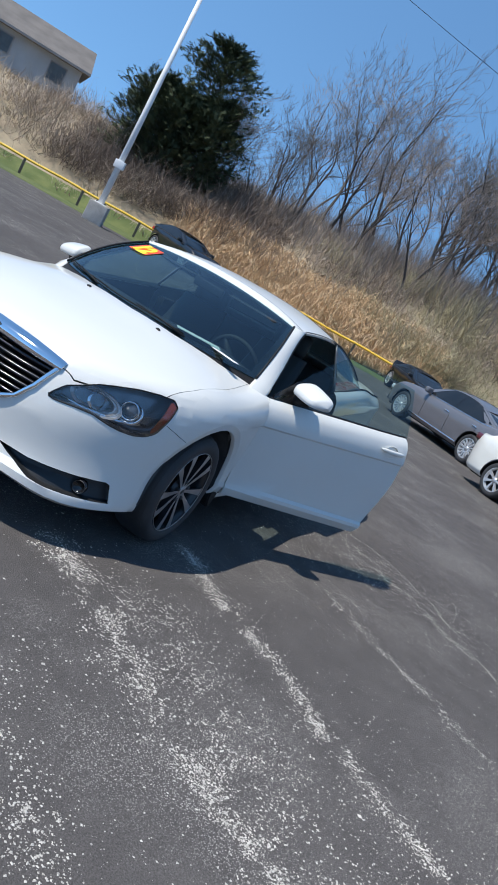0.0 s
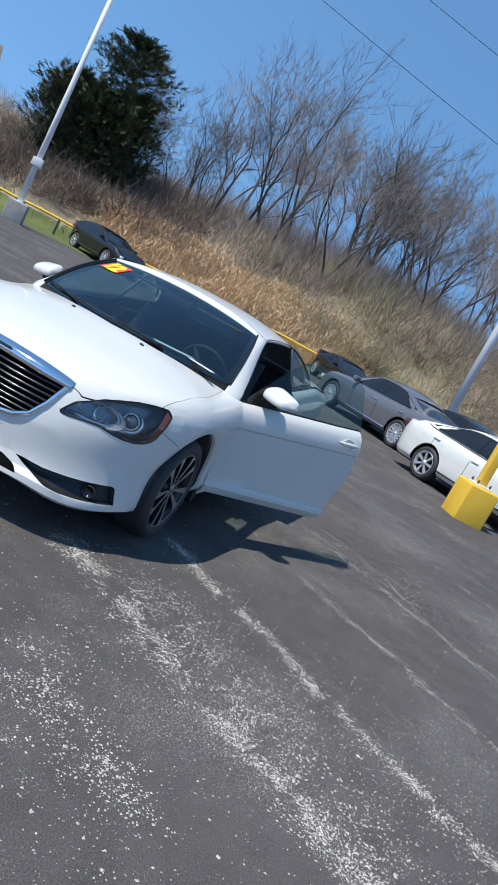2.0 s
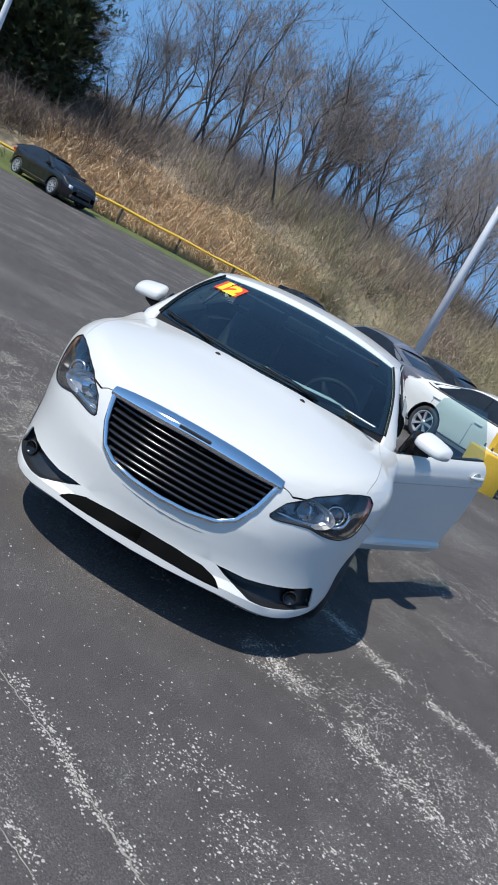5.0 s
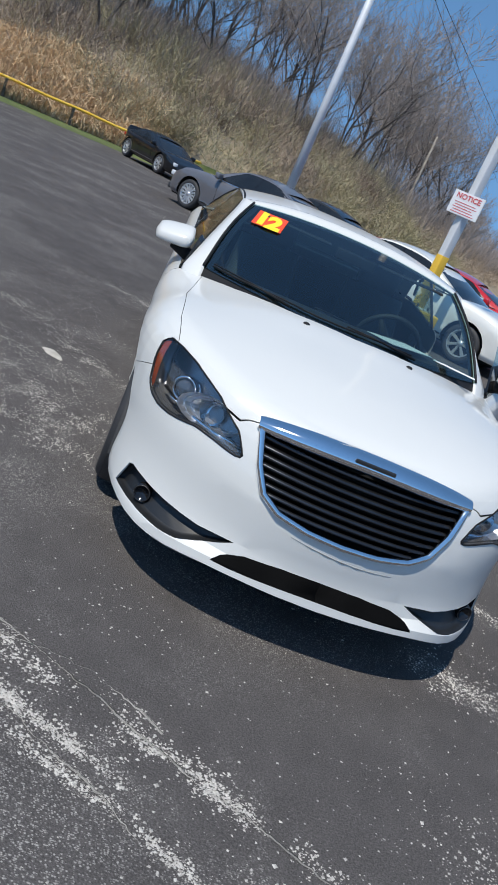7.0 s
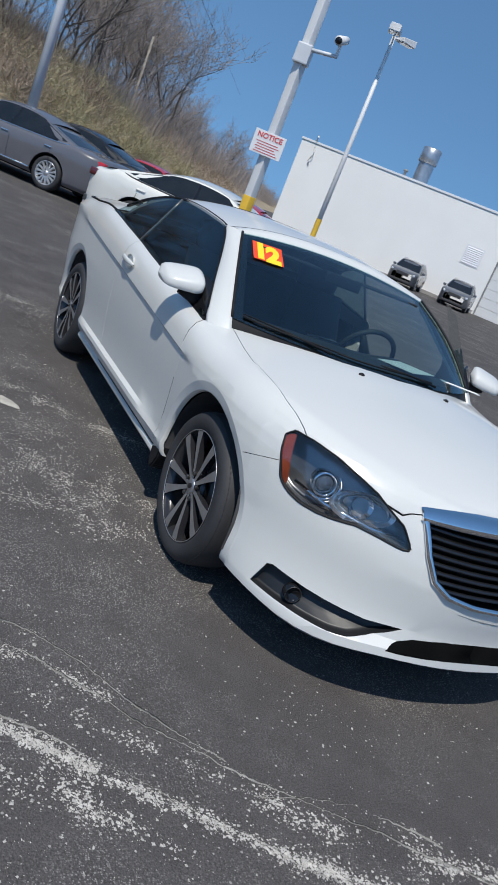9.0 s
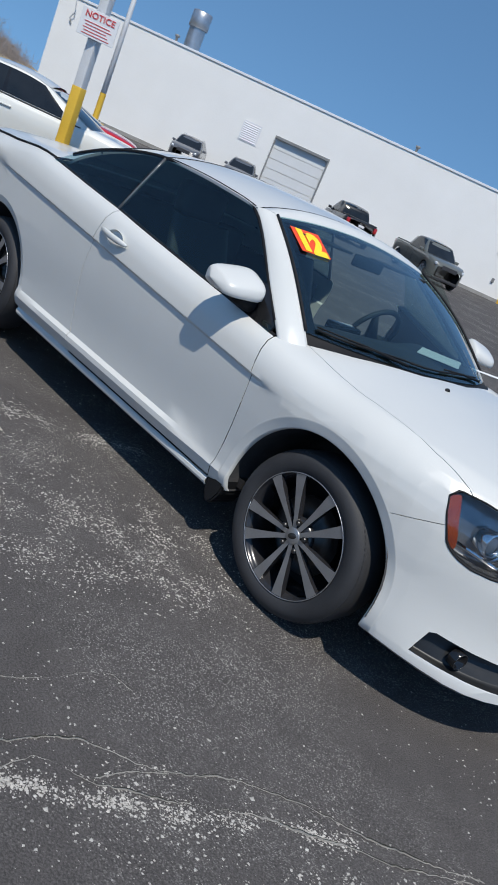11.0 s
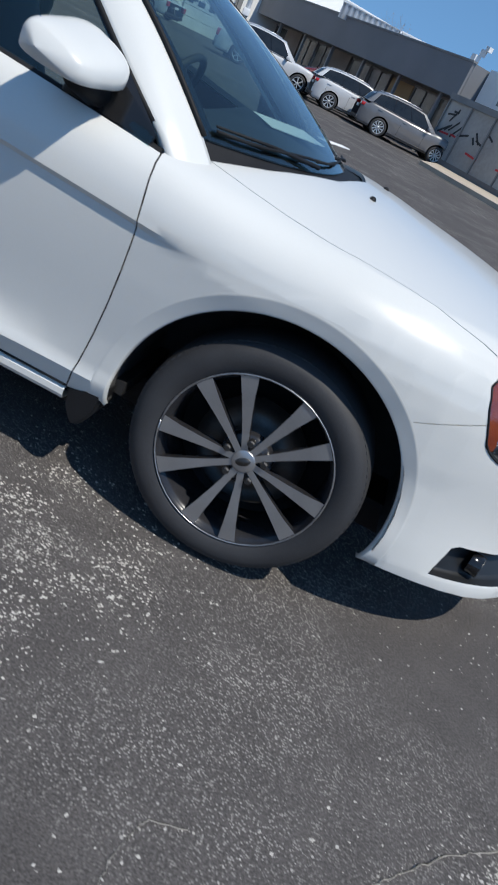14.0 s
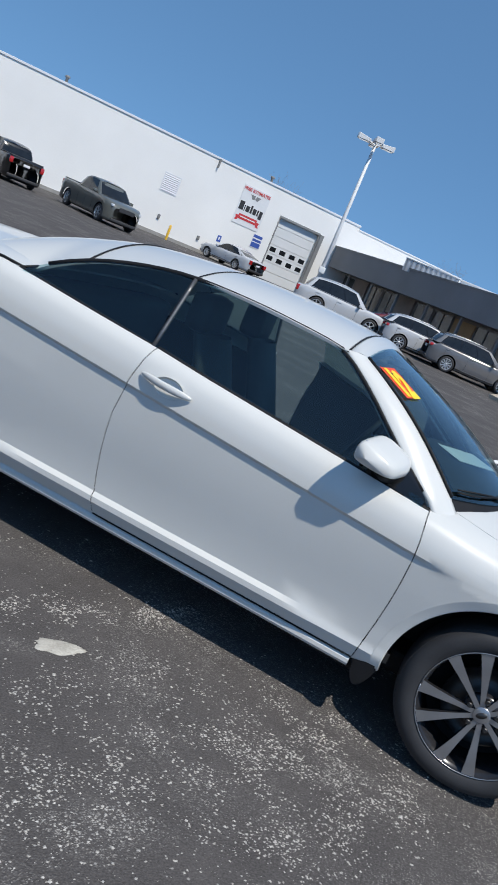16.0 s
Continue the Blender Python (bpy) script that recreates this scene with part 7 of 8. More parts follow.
    for a, b, c in (((1.16, 0.33), (-0.95, 0.08), 0), ((1.17, -0.32), (-0.2, 0.075), 1)):
        base = Vector((a[0], a[1], 1.012))
        w = bmesh.new()
        t0 = ws_point(-0.05 if c == 0 else -0.95, 0.05) + Vector((0.008, 0, 0.012))
        tube(w, [base, base.lerp(t0, 0.5) + Vector((0.006, 0, 0.006)), t0], [0.007, 0.005, 0.0035], 6)
        wp = part("wiper", w, M_BLACK, car)
        w = bmesh.new()
        e0, e1 = (0.42, -0.38) if c == 0 else (-0.35, -0.95)
        tube(w, [ws_point(lerp(e0, e1, i / 6), 0.038 + 0.006 * math.sin(i)) + Vector((0.006, 0, 0.008)) for i in range(7)], 0.0045, 5)
        part("wiper_blade", w, M_BLACK, wp)
    for y in (0.262, -0.248):
        q = surf_top(1.345, abs(y))
        bm = lathe([(0.014, -0.004), (0.012, 0.005), (0.006, 0.009), (0.0, 0.0095)], axis="Z", sides=12, m=Matrix.Translation((1.345, y, q.z)) @ Matrix.Diagonal((0.8, 1.2, 1, 1)))
        part("washer_jet", bm, M_BLACK, car)
    # wheels, arches, floor
    for x in (HUB_X, -HUB_X):
        for sgn in (1, -1):
            wheel(car, sgn, x)
            rows = []
            for i in range(25):
                a = math.pi * (-0.045 + 1.09 * i / 24)
                rows.append([(x + 0.412 * math.cos(a), sgn * y, HUB_Z + 0.412 * math.sin(a)) for y in (0.845, 0.7, 0.5, 0.42)] + [(x + 0.02 * math.cos(a), sgn * 0.42, HUB_Z + 0.02 * math.sin(a))])
            part("arch_liner", grid(rows), M_LINER, car)
    part("underbody", boxes(((-2.3, -0.60, 0.20), (1.85, 0.60, 0.30)), ((1.85, -0.42, 0.235), (2.18, 0.42, 0.29)), ((-0.9, -0.80, 0.21), (0.93, 0.80, 0.29)), ((-2.2, -0.55, 0.26), (-1.85, 0.55, 0.32)), bevel=0.02), M_BLACK, car, smooth=False)
    for sgn in (1, -1):
        prof = [(0.875, 0.292), (0.978, 0.330), (0.972, 0.262), (0.950, 0.215), (0.925, 0.188), (0.905, 0.198), (0.888, 0.240)]
        n = len(prof)
        bm = raw([(x, y, z) for y in (0.72, 0.862) for x, z in prof], [tuple(range(n))[::-1], tuple(range(n, 2 * n))] + [(i, (i + 1) % n, n + (i + 1) % n, n + i) for i in range(n)])
        bmesh.ops.bevel(bm, geom=bm.edges[:], offset=0.008, segments=2, affect="EDGES")
        bmesh.ops.recalc_face_normals(bm, faces=bm.faces)
        part("mud_guard", bm if sgn > 0 else mirrored(bm), M_BLACK, car, smooth=False)
    # cabin
    part("cabin_floor", boxes(((-1.2, -0.78, 0.30), (1.0, 0.78, 0.34)), ((0.86, -0.76, 0.34), (0.92, 0.76, 0.92)), ((-1.25, -0.76, 0.34), (-1.15, 0.76, 1.05)), ((-0.35, -0.11, 0.34), (0.8, 0.11, 0.58)), ((-1.15, 0.74, 0.34), (-0.39, 0.80, 0.98)), ((-1.15, -0.80, 0.34), (-0.39, -0.74, 0.98))), M_SEAT, car, smooth=False)
    rows = []
    for s in S:
        w = ws_point(s, 0.0)
        rows.append([Vector((w.x - 0.02, w.y * 0.98, 0.985)), Vector((0.95, w.y * 0.98, 0.995 + 0.02 * (1 - s * s))), Vector((0.74, w.y * 0.99, 0.99 + 0.03 * math.exp(-((s - 0.5) / 0.22) ** 2))), Vector((0.62, w.y * 0.98, 0.955)), Vector((0.56, w.y * 0.97, 0.90)), Vector((0.60, w.y * 0.95, 0.70)), Vector((0.75, w.y * 0.94, 0.55))])
    part("dashboard", grid(rows), M_DASH, car, "black dashboard")
    steer = Matrix.Translation((0.44, 0.37, 0.93)) @ Matrix.Rotation(radians(-66), 4, "Y")
    st = bmesh.new()
    tube(st, [steer @ Vector((0.185 * math.cos(a * math.tau / 32), 0.185 * math.sin(a * math.tau / 32), 0)) for a in range(33)], 0.0145, 8, cap=False)
    for a in (0, 2.2, 4.1):
        tube(st, [steer @ Vector((0, 0, -0.02)), steer @ Vector((0.18 * math.cos(a + 1.57), 0.18 * math.sin(a + 1.57), 0))], [0.04, 0.014], 6)
    part("steering_wheel", st, M_DASH, car)
    for y in (0.37, -0.37):
        seat = []
        for i in range(13):
            t = i / 12
            hw = 0.25 - 0.05 * t
            c = Vector((-0.08 - 0.24 * t, y, 0.55 + 0.58 * t))
            seat.append([c + Vector((0.06 * math.cos(a) * (1.1 if math.cos(a) > 0 else 0.8), hw * math.sin(a), 0)) for a in [k * math.tau / 16 for k in range(16)]])
        sb = part("seat_backrest", grid(seat, close_u=True), M_SEAT, car, "black leather seat back")
        hd = bmesh.new()
        box(hd, (-0.43, y - 0.14, 1.12), (-0.31, y + 0.14, 1.30), None, 0.045)
        part("headrest", hd, M_SEAT, sb)
        part("seat_cushion", boxes(((-0.12, y - 0.25, 0.36), (0.42, y + 0.25, 0.56)), bevel=0.05), M_SEAT, car)
    rs = boxes(((-1.08, -0.62, 0.40), (-0.6, 0.62, 0.58)), ((-1.14, -0.62, 0.55), (-0.98, 0.62, 1.08)), bevel=0.05)
    part("rear_bench", rs, M_SEAT, car)
    bm = boxes(((0.50, -0.115, 1.255), (0.525, 0.115, 1.315)), bevel=0.01)
    part("rear_view_mirror", bm, M_BLACK, car)
    for spec in (((0.39, 0.15, 1.30), (0.52, 0.52, 1.312)), ((0.39, -0.52, 1.30), (0.52, -0.15, 1.312))):
        part("sun_visor", boxes(spec, bevel=0.004), M_DASH, car)
    bm = boxes(((0.50, -0.10, 0.80), (0.585, 0.10, 0.98)), bevel=0.015)
    part("centre_screen", bm, M_GLOSSBLACK, car)
    return car


M_LAMPBACK = mat("lamp_housing", (0.15, 0.153, 0.16), (0.30, 0.304, 0.312), rough=0.24, metal=0.7, scale=15, fine=120)
M_REFLECTOR = mat("lamp_reflector", (0.55, 0.55, 0.56), (0.85, 0.85, 0.86), rough=0.3, metal=0.9, scale=12, fine=140)
M_PROJ = mat("projector_glass", (0.05, 0.055, 0.065), (0.09, 0.095, 0.105), rough=0.04, scale=10, fine=80, coat=1.0)
M_GRILLEBAR = mat("dark_chrome", (0.04, 0.042, 0.047), (0.075, 0.078, 0.085), rough=0.2, metal=0.8, scale=8, fine=150)
CAR = make_convertible()

# price year sticker on the windscreen, with the two readable digits
def sticker():
    c, cu = ws_point(-0.80, 0.80), ws_point(-0.80, 0.84)
    up = (cu - c).normalized()
    right = (ws_point(-0.76, 0.80) - c).normalized()
    nrm = right.cross(up).normalized()
    right = up.cross(nrm).normalized()
    m = Matrix(((right.x, up.x, nrm.x, c.x), (right.y, up.y, nrm.y, c.y), (right.z, up.z, nrm.z, c.z), (0, 0, 0, 1))) @ Matrix.Translation((0.012, -0.015, 0.004))
    th = tagged(empty("year_sticker", m), "yellow and red number sticker on the windscreen", "sticker")
    part("backing", boxes(((-0.080, -0.088, -0.001), (0.080, 0.084, 0.0)), bevel=0.0004), M_STICKER_R, th, smooth=False)
    for body, x in (("1", -0.040), ("2", 0.024)):
        me = text_mesh(body, 0.175, 0.0008, 0.011)
        c = sum((v.co for v in me.vertices), Vector()) / len(me.vertices)
        me.transform(Matrix.Translation((x, -0.002, 0.0018)) @ Matrix.Diagonal((0.84, 1.12, 1, 1)) @ Matrix.Translation((-c.x, -c.y, 0)))
        put("digit", me, M_STICKER_Y, th, smooth=False)


sticker()
_p = tagged(put("paper_sheet", boxes(((-0.105, -0.14, 0), (0.105, 0.14, 0.003), Matrix.Translation((0.93, 0.30, 1.022)) @ Matrix.Rotation(0.5, 4, "Z") @ Matrix.Rotation(-0.06, 4, "Y"))), M_PAPER, smooth=False), "white paper sheet lying on the dashboard", "paper")
_p = tagged(put("card_tag", boxes(((-0.02, -0.11, 0), (0.02, 0.11, 0.003), Matrix.Translation((1.07, 0.56, 1.032)) @ Matrix.Rotation(-0.35, 4, "Z"))), M_PAPER, smooth=False), "small white card at the foot of the windscreen", "paper")

# ---- parked vehicles ----
def paint(name, c, rough=0.3):
    return mat(name, tuple(v * 0.93 for v in c), c, rough=rough, scale=1.5, fine=250, coat=1.0, spec=0.25)


M_TRIMDARK = mat("dark_trim", (0.03, 0.03, 0.032), (0.05, 0.05, 0.052), rough=0.6, scale=6, fine=80)
M_SMOKELENS = mat("smoked_tail_lens", (0.07, 0.012, 0.014), (0.13, 0.02, 0.022), rough=0.15, scale=20, fine=120, coat=0.8)
M_RIM = mat("silver_rim", (0.52, 0.53, 0.54), (0.66, 0.66, 0.67), rough=0.32, metal=0.6, scale=8, fine=100)
M_LAMPCLEAR = mat("clear_lamp", (0.55, 0.57, 0.60), (0.70, 0.72, 0.74), rough=0.15, scale=12, fine=100, coat=1.0)


def small_wheel(parent, x, y, r, w, spokes, rim):
    s = 1 if y > 0 else -1
    o = part("wheel", lathe([(r * 0.66, 0.0), (r * 0.70, 0.006), (r * 0.71, -0.01), (r * 0.63, -0.03), (r * 0.60, -w * 0.8)], sides=32), rim, parent, "silver alloy wheel")
    o.matrix_basis = Matrix.Translation((x, y, r)) @ (Matrix.Identity(4) if s > 0 else Matrix.Rotation(math.pi, 4, "Z"))
    part("tyre", lathe([(r * 0.69, 0.0), (r * 0.74, 0.012), (r * 0.88, 0.012), (r * 0.97, -0.012), (r, -0.04), (r, -w + 0.04), (r * 0.95, -w), (r * 0.7, -w)], sides=40), M_RUBBER, o)
    part("wheel_well", lathe([(r * 0.62, -0.055), (0.0, -0.055)], sides=24), M_BLACK, o)
    hwid = 0.5 / spokes + 0.012
    vs = [(-0.014, -0.012, r * 0.12), (0.014, -0.012, r * 0.12), (-r * hwid, -0.004, r * 0.66), (r * hwid, -0.004, r * 0.66), (-0.02, -0.04, r * 0.12), (0.02, -0.04, r * 0.12), (-r * 0.08, -0.04, r * 0.66), (r * 0.08, -0.04, r * 0.66)]
    me = mesh_of(raw(vs, [(0, 1, 3, 2), (1, 5, 7, 3), (4, 0, 2, 6)]), "spoke")
    me.materials.append(rim)
    for k in range(spokes):
        q = new("spoke", me)
        q.parent = o
        q.matrix_basis = Matrix.Rotation(k * math.tau / spokes + 0.2, 4, "Y")
    part("hub", lathe([(r * 0.17, -0.03), (r * 0.16, -0.006), (0.0, -0.002)], sides=20), rim, o)


def vehicle(name, label, category, pos, heading, paint_m, L, W, H, wb, wr, front_oh, hood, belt, ws, rf, rr, bl, deck, bed=None, spokes=10, rim=None, group="parked vehicles", panes=2, chrome_belt=False, lights=True, lens=None):
    """A road vehicle. x forward from the middle of the wheelbase.
    hood: heights of bonnet at the nose and at the screen; ws/rf/rr/bl: screen foot, roof front, roof rear, rear glass foot; deck: boot heights."""
    rim = rim or M_RIM
    h = Vector((heading[0], heading[1], 0)).normalized()
    m = Matrix(((h.x, -h.y, 0, pos[0]), (h.y, h.x, 0, pos[1]), (0, 0, 1, 0), (0, 0, 0, 1)))
    th = tagged(empty(name, m), label, category, group)
    xf, xr = wb / 2 + front_oh, wb / 2 + front_oh - L
    hw = W / 2
    top = [(xr - 0.01, deck[1] - 0.10), (xr + 0.06, deck[1] - 0.02), (xr + 0.35, deck[1]), (bl, deck[0]), (min(bl + 0.4, ws - 0.6), belt[0] + 0.01), (ws - 0.15, belt[1] + 0.01), (ws, hood[1]), (lerp(ws, xf, 0.55), lerp(hood[1], hood[0], 0.36)), (xf - 0.30, hood[0] - 0.01), (xf - 0.12, hood[0] - 0.07), (xf - 0.03, hood[0] - 0.16), (xf + 0.01, hood[0] - 0.24)]

    def plan(x, k):
        f = max(0.0, (x - (xf - 0.75)) / 0.75) if x > 0 else max(0.0, ((xr + 0.6) - x) / 0.6)
        return hw * (1 - (0.34 if x > 0 else 0.24) * f**2.6) * k

    xs = sorted({*[lerp(xr, xf, i / 36) for i in range(37)], xr + 0.03, xr + 0.08, xf - 0.03, xf - 0.08})
    rows = []
    for x in xs:
        zt = curve(x, top)
        e = max(0.0, 1 - (xf - x) / 0.10) if x > 0 else max(0.0, 1 - (x - xr) / 0.10)
        zl = 0.24 + 0.10 * e
        pts = [(0.88, zl), (0.955, zl + 0.05), (0.975, 0.34 + 0.03 * e), (0.985, lerp(0.36, zt, 0.25)), (1.0, lerp(0.36, zt, 0.5)), (1.0, lerp(0.36, zt, 0.70)), (0.985, lerp(0.36, zt, 0.86)), (0.955, zt - 0.035), (0.90, zt - 0.004), (0.70, zt + 0.012), (0.35, zt + 0.026), (0.0, zt + 0.03)]
        xx = x - 0.05 * e * (1 if x > 0 else -1) * 0
        rows.append([Vector((xx, plan(x, k), z)) for k, z in pts])
    bm = grid(rows)
    for hx in (wb / 2, -wb / 2):
        bm = cookie(bm, circle_poly(hx, wr, wr * 1.17, 22), (1, 0), "out", lambda c: c.y > hw * 0.6 and c.z < wr * 2.6)
    m2 = mirrored(bm)
    t = mesh_of(m2, "tmp")
    bm.from_mesh(t)
    bpy.data.meshes.remove(t)
    bmesh.ops.remove_doubles(bm, verts=bm.verts, dist=1e-4)
    # close nose and tail
    bmesh.ops.holes_fill(bm, edges=[e for e in bm.edges if e.is_boundary and all(abs(v.co.x - xf) < 0.02 or abs(v.co.x - xr) < 0.02 for v in e.verts)], sides=0)
    bmesh.ops.recalc_face_normals(bm, faces=bm.faces)
    body = mesh_of(bm, "body")
    body.polygons.foreach_set("use_smooth", [True] * len(body.polygons))
    body.set_sharp_from_angle(angle=radians(38))
    put("body", body, paint_m, th)
    part("underbody", boxes(((xr + 0.2, -hw * 0.74, 0.2), (xf - 0.2, hw * 0.74, 0.34)), bevel=0.02), M_BLACK, th, smooth=False)
    # greenhouse shell in body colour, glass set proud of it
    zr = H

    def gh(u, v):
        """u: 0 screen foot to 1 rear glass foot along the side; v: 0 belt to 1 roof."""
        xb, xt = lerp(ws, bl, u), lerp(rf, rr, u)
        zb = curve(xb, [(bl, deck[0] - 0.01), (min(bl + 0.4, ws - 0.6), belt[0] - 0.01), (ws - 0.15, belt[1] - 0.01), (ws, hood[1] - 0.02)])
        zt = zr - 0.055 - 0.10 * abs(2 * u - 0.9) ** 2.4
        y = lerp(hw * 0.93, hw * 0.70, v) - 0.06 * (1 - v) * (max(0, abs(u - 0.5) - 0.42) / 0.08)
        return Vector((lerp(xb, xt, v), y + 0.02 * math.sin(math.pi * v), lerp(zb, zt, v)))

    U = [i / 20 for i in range(21)]
    V = [i / 6 for i in range(7)]
    for s in (1, -1):
        g = grid([[gh(u, v) for v in V] for u in U])
        part("side_frame", g if s > 0 else mirrored(g), paint_m, th)
        edges = [0.10, 0.47, 0.86] if panes == 2 else [0.08, 0.36, 0.64, 0.93]
        rows = []
        for i in range(15):
            uu = lerp(edges[0] - 0.006, edges[-1] + 0.006, i / 14)
            rows.append([gh(uu, v) + Vector((0, 0.003, 0)) for v in (0.07, 0.35, 0.6, 0.925)])
        g = grid(rows)
        part("window_surround", g if s > 0 else mirrored(g), M_GLOSSBLACK, th)
        for a, b in zip(edges, edges[1:]):
            rows = []
            for i in range(9):
                uu = lerp(a + 0.012, b - 0.012, i / 8)
                rows.append([gh(uu, v) + Vector((0, 0.006, 0)) for v in (0.10, 0.35, 0.6, 0.90)])
            g = grid(rows)
            part("side_window", g if s > 0 else mirrored(g), M_DARKGLASS, th, "dark side glass")
        if panes == 2:
            q = [gh(0.862, 0.12), gh(0.955, 0.16), gh(0.862, 0.86)]
            g = raw([p + Vector((0, 0.006, 0)) for p in q], [(0, 1, 2)])
            part("side_window", g if s > 0 else mirrored(g), M_DARKGLASS, th, smooth=False)
        bmh = bmesh.new()
        tube(bmh, [gh(u, 0.03) + Vector((0, 0.006, 0)) for u in U[1:-1]], 0.012, 5)
        part("belt_trim", bmh if s > 0 else mirrored(bmh), M_CHROME if chrome_belt else M_TRIMDARK, th)
    SS = [-1 + i / 6 for i in range(13)]

    def end(u, v, s, out):
        p = gh(u, v)
        bow = 0.10 * (1 - s * s) * (1 if u < 0.5 else -1) * (0.5 if v > 0.9 else 1)
        return Vector((p.x + bow + out * (1 if u < 0.5 else -1), p.y * s, p.z + 0.02 * (1 - s * s) + 0.004))

    part("windscreen_frame", grid([[end(0, v, s, 0.0) for s in SS] for v in V]), paint_m, th)
    part("windscreen", grid([[end(0, v, s * 0.93, 0.012) for s in SS] for v in (0.05, 0.35, 0.65, 0.94)]), M_DARKGLASS, th, "dark windscreen")
    part("rear_frame", grid([[end(1, v, s, 0.0) for s in SS] for v in V]), paint_m, th)
    part("rear_window", grid([[end(1, v, s * 0.9, 0.012) for s in SS] for v in (0.10, 0.4, 0.7, 0.92)]), M_DARKGLASS, th, "dark rear glass")
    rows = []
    for i in range(9):
        u = i / 8
        p = gh(u, 1.0)
        bowx = 0.05 * (1 if u < 0.5 else -1) * abs(2 * u - 1) ** 3
        rows.append([Vector((p.x + bowx * (1 - s * s), p.y * s, p.z + 0.055 * (1 - abs(s) ** 2.4) + 0.004)) for s in SS])
    part("roof", grid(rows), paint_m, th)
    for s in (1, -1):
        for hx in (wb / 2, -wb / 2):
            small_wheel(th, hx, s * (hw - 0.03), wr, 0.22, spokes, rim)
            rows = []
            for i in range(13):
                a = math.pi * i / 12
                rows.append([(hx + wr * 1.16 * math.cos(a), s * y, wr + wr * 1.16 * math.sin(a)) for y in (hw * 0.96, hw * 0.6)] + [(hx, s * hw * 0.6, wr)])
            part("arch_liner", grid(rows), M_BLACK, th)
        # lamps
        ph = plan(xf - 0.12, 1.0)
        bmh = boxes(((xf - 0.34, s * ph - 0.09, hood[0] - 0.20), (xf - 0.05, s * ph + 0.03 if s > 0 else s * ph + 0.09, hood[0] - 0.075)), bevel=0.03) if s > 0 else boxes(((xf - 0.34, -ph - 0.03, hood[0] - 0.20), (xf - 0.05, -ph + 0.09, hood[0] - 0.075)), bevel=0.03)
        part("headlight", bmh, M_LAMPCLEAR, th, "clear headlight")
        pr = plan(xr + 0.1, 1.0)
        zt = deck[1] - 0.06
        hl = 0.13 if L < 4.9 and bed is None and deck[1] < 1.1 else 0.28
        bmh = boxes(((xr - 0.012, pr - 0.34 if hl < 0.2 else pr - 0.16, zt - hl), (xr + 0.26, pr + 0.012, zt)), bevel=0.03)
        part("tail_light", bmh if s > 0 else mirrored(bmh), lens or M_REDLENS, th, "red tail light" if lens is None else "smoked red tail light")
        # mirror
        g0 = gh(0.12, 0.06)
        bmh = boxes(((g0.x - 0.06, g0.y + 0.02, g0.z - 0.01), (g0.x + 0.07, g0.y + 0.21, g0.z + 0.13)), bevel=0.035)
        part("door_mirror", bmh if s > 0 else mirrored(bmh), paint_m, th)
        for u in (0.44, 0.80):
            g1 = gh(u, 0)
            y1 = plan(g1.x, 1.0) + 0.008
            zz = g1.z - 0.13
            bmh = boxes(((g1.x - 0.09, y1 - 0.03, zz - 0.014), (g1.x + 0.09, y1 + 0.012, zz + 0.014)), bevel=0.008)
            part("door_handle", bmh if s > 0 else mirrored(bmh), M_CHROME if chrome_belt else paint_m, th)
        # shut lines and lower moulding
        for u in (0.14, 0.48, 0.82):
            bmh = bmesh.new()
            g1 = gh(u, 0)
            zs = [lerp(0.36, g1.z, k / 6) for k in range(7)]
            zt1 = curve(g1.x, top)
            tube(bmh, [(g1.x - 0.03 * (1 - k / 6), plan(g1.x, curve(z, [(0.36, 0.978), (lerp(0.36, zt1, 0.5), 1.0), (lerp(0.36, zt1, 0.7), 1.0), (zt1, 0.94)])) + 0.001, z) for k, z in enumerate(zs)], 0.004, 4)
            part("shut_line", bmh if s > 0 else mirrored(bmh), M_BLACK, th)
        bmh = bmesh.new()
        tube(bmh, [(lerp(-wb / 2 + wr * 1.2, wb / 2 - wr * 1.2, k / 4), hw * 0.975 + 0.004, 0.33) for k in range(5)], 0.018, 6)
        part("sill_trim", bmh if s > 0 else mirrored(bmh), M_CHROME if chrome_belt else M_TRIMDARK, th)
    # nose: grille and bumper insert; tail: plate recess and bumper insert
    part("grille", boxes(((xf - 0.10, -hw * 0.42, hood[0] - 0.32), (xf + 0.012, hw * 0.42, hood[0] - 0.12)), bevel=0.02), M_TRIMDARK, th, "dark grille", smooth=False)
    part("front_bumper", boxes(((xf - 0.22, -hw * 0.70, 0.26), (xf + 0.018, hw * 0.70, 0.40)), bevel=0.03), M_TRIMDARK, th)
    part("rear_bumper", boxes(((xr - 0.02, -hw * 0.80, 0.30), (xr + 0.2, hw * 0.80, 0.44)), bevel=0.03), M_TRIMDARK, th)
    part("plate_blank", boxes(((xr - 0.014, -0.16, deck[1] - 0.32), (xr + 0.05, 0.16, deck[1] - 0.20)), bevel=0.01), M_SIGNWHITE, th)
    if bed:
        part("bed_cover", boxes(((xr + 0.12, -hw * 0.82, deck[1] + 0.0), (bl - 0.06, hw * 0.82, deck[1] + 0.05)), bevel=0.02), M_TRIMDARK, th, "black bed cover")
    if panes == 3:
        for s in (1, -1):
            bmh = bmesh.new()
            tube(bmh, [gh(u, 1.0) + Vector((0, -0.05, 0.06)) for u in (0.12, 0.3, 0.5, 0.7, 0.88)], 0.018, 6)
            part("roof_rail", bmh if s > 0 else mirrored(bmh), M_RIM, th)
    return th


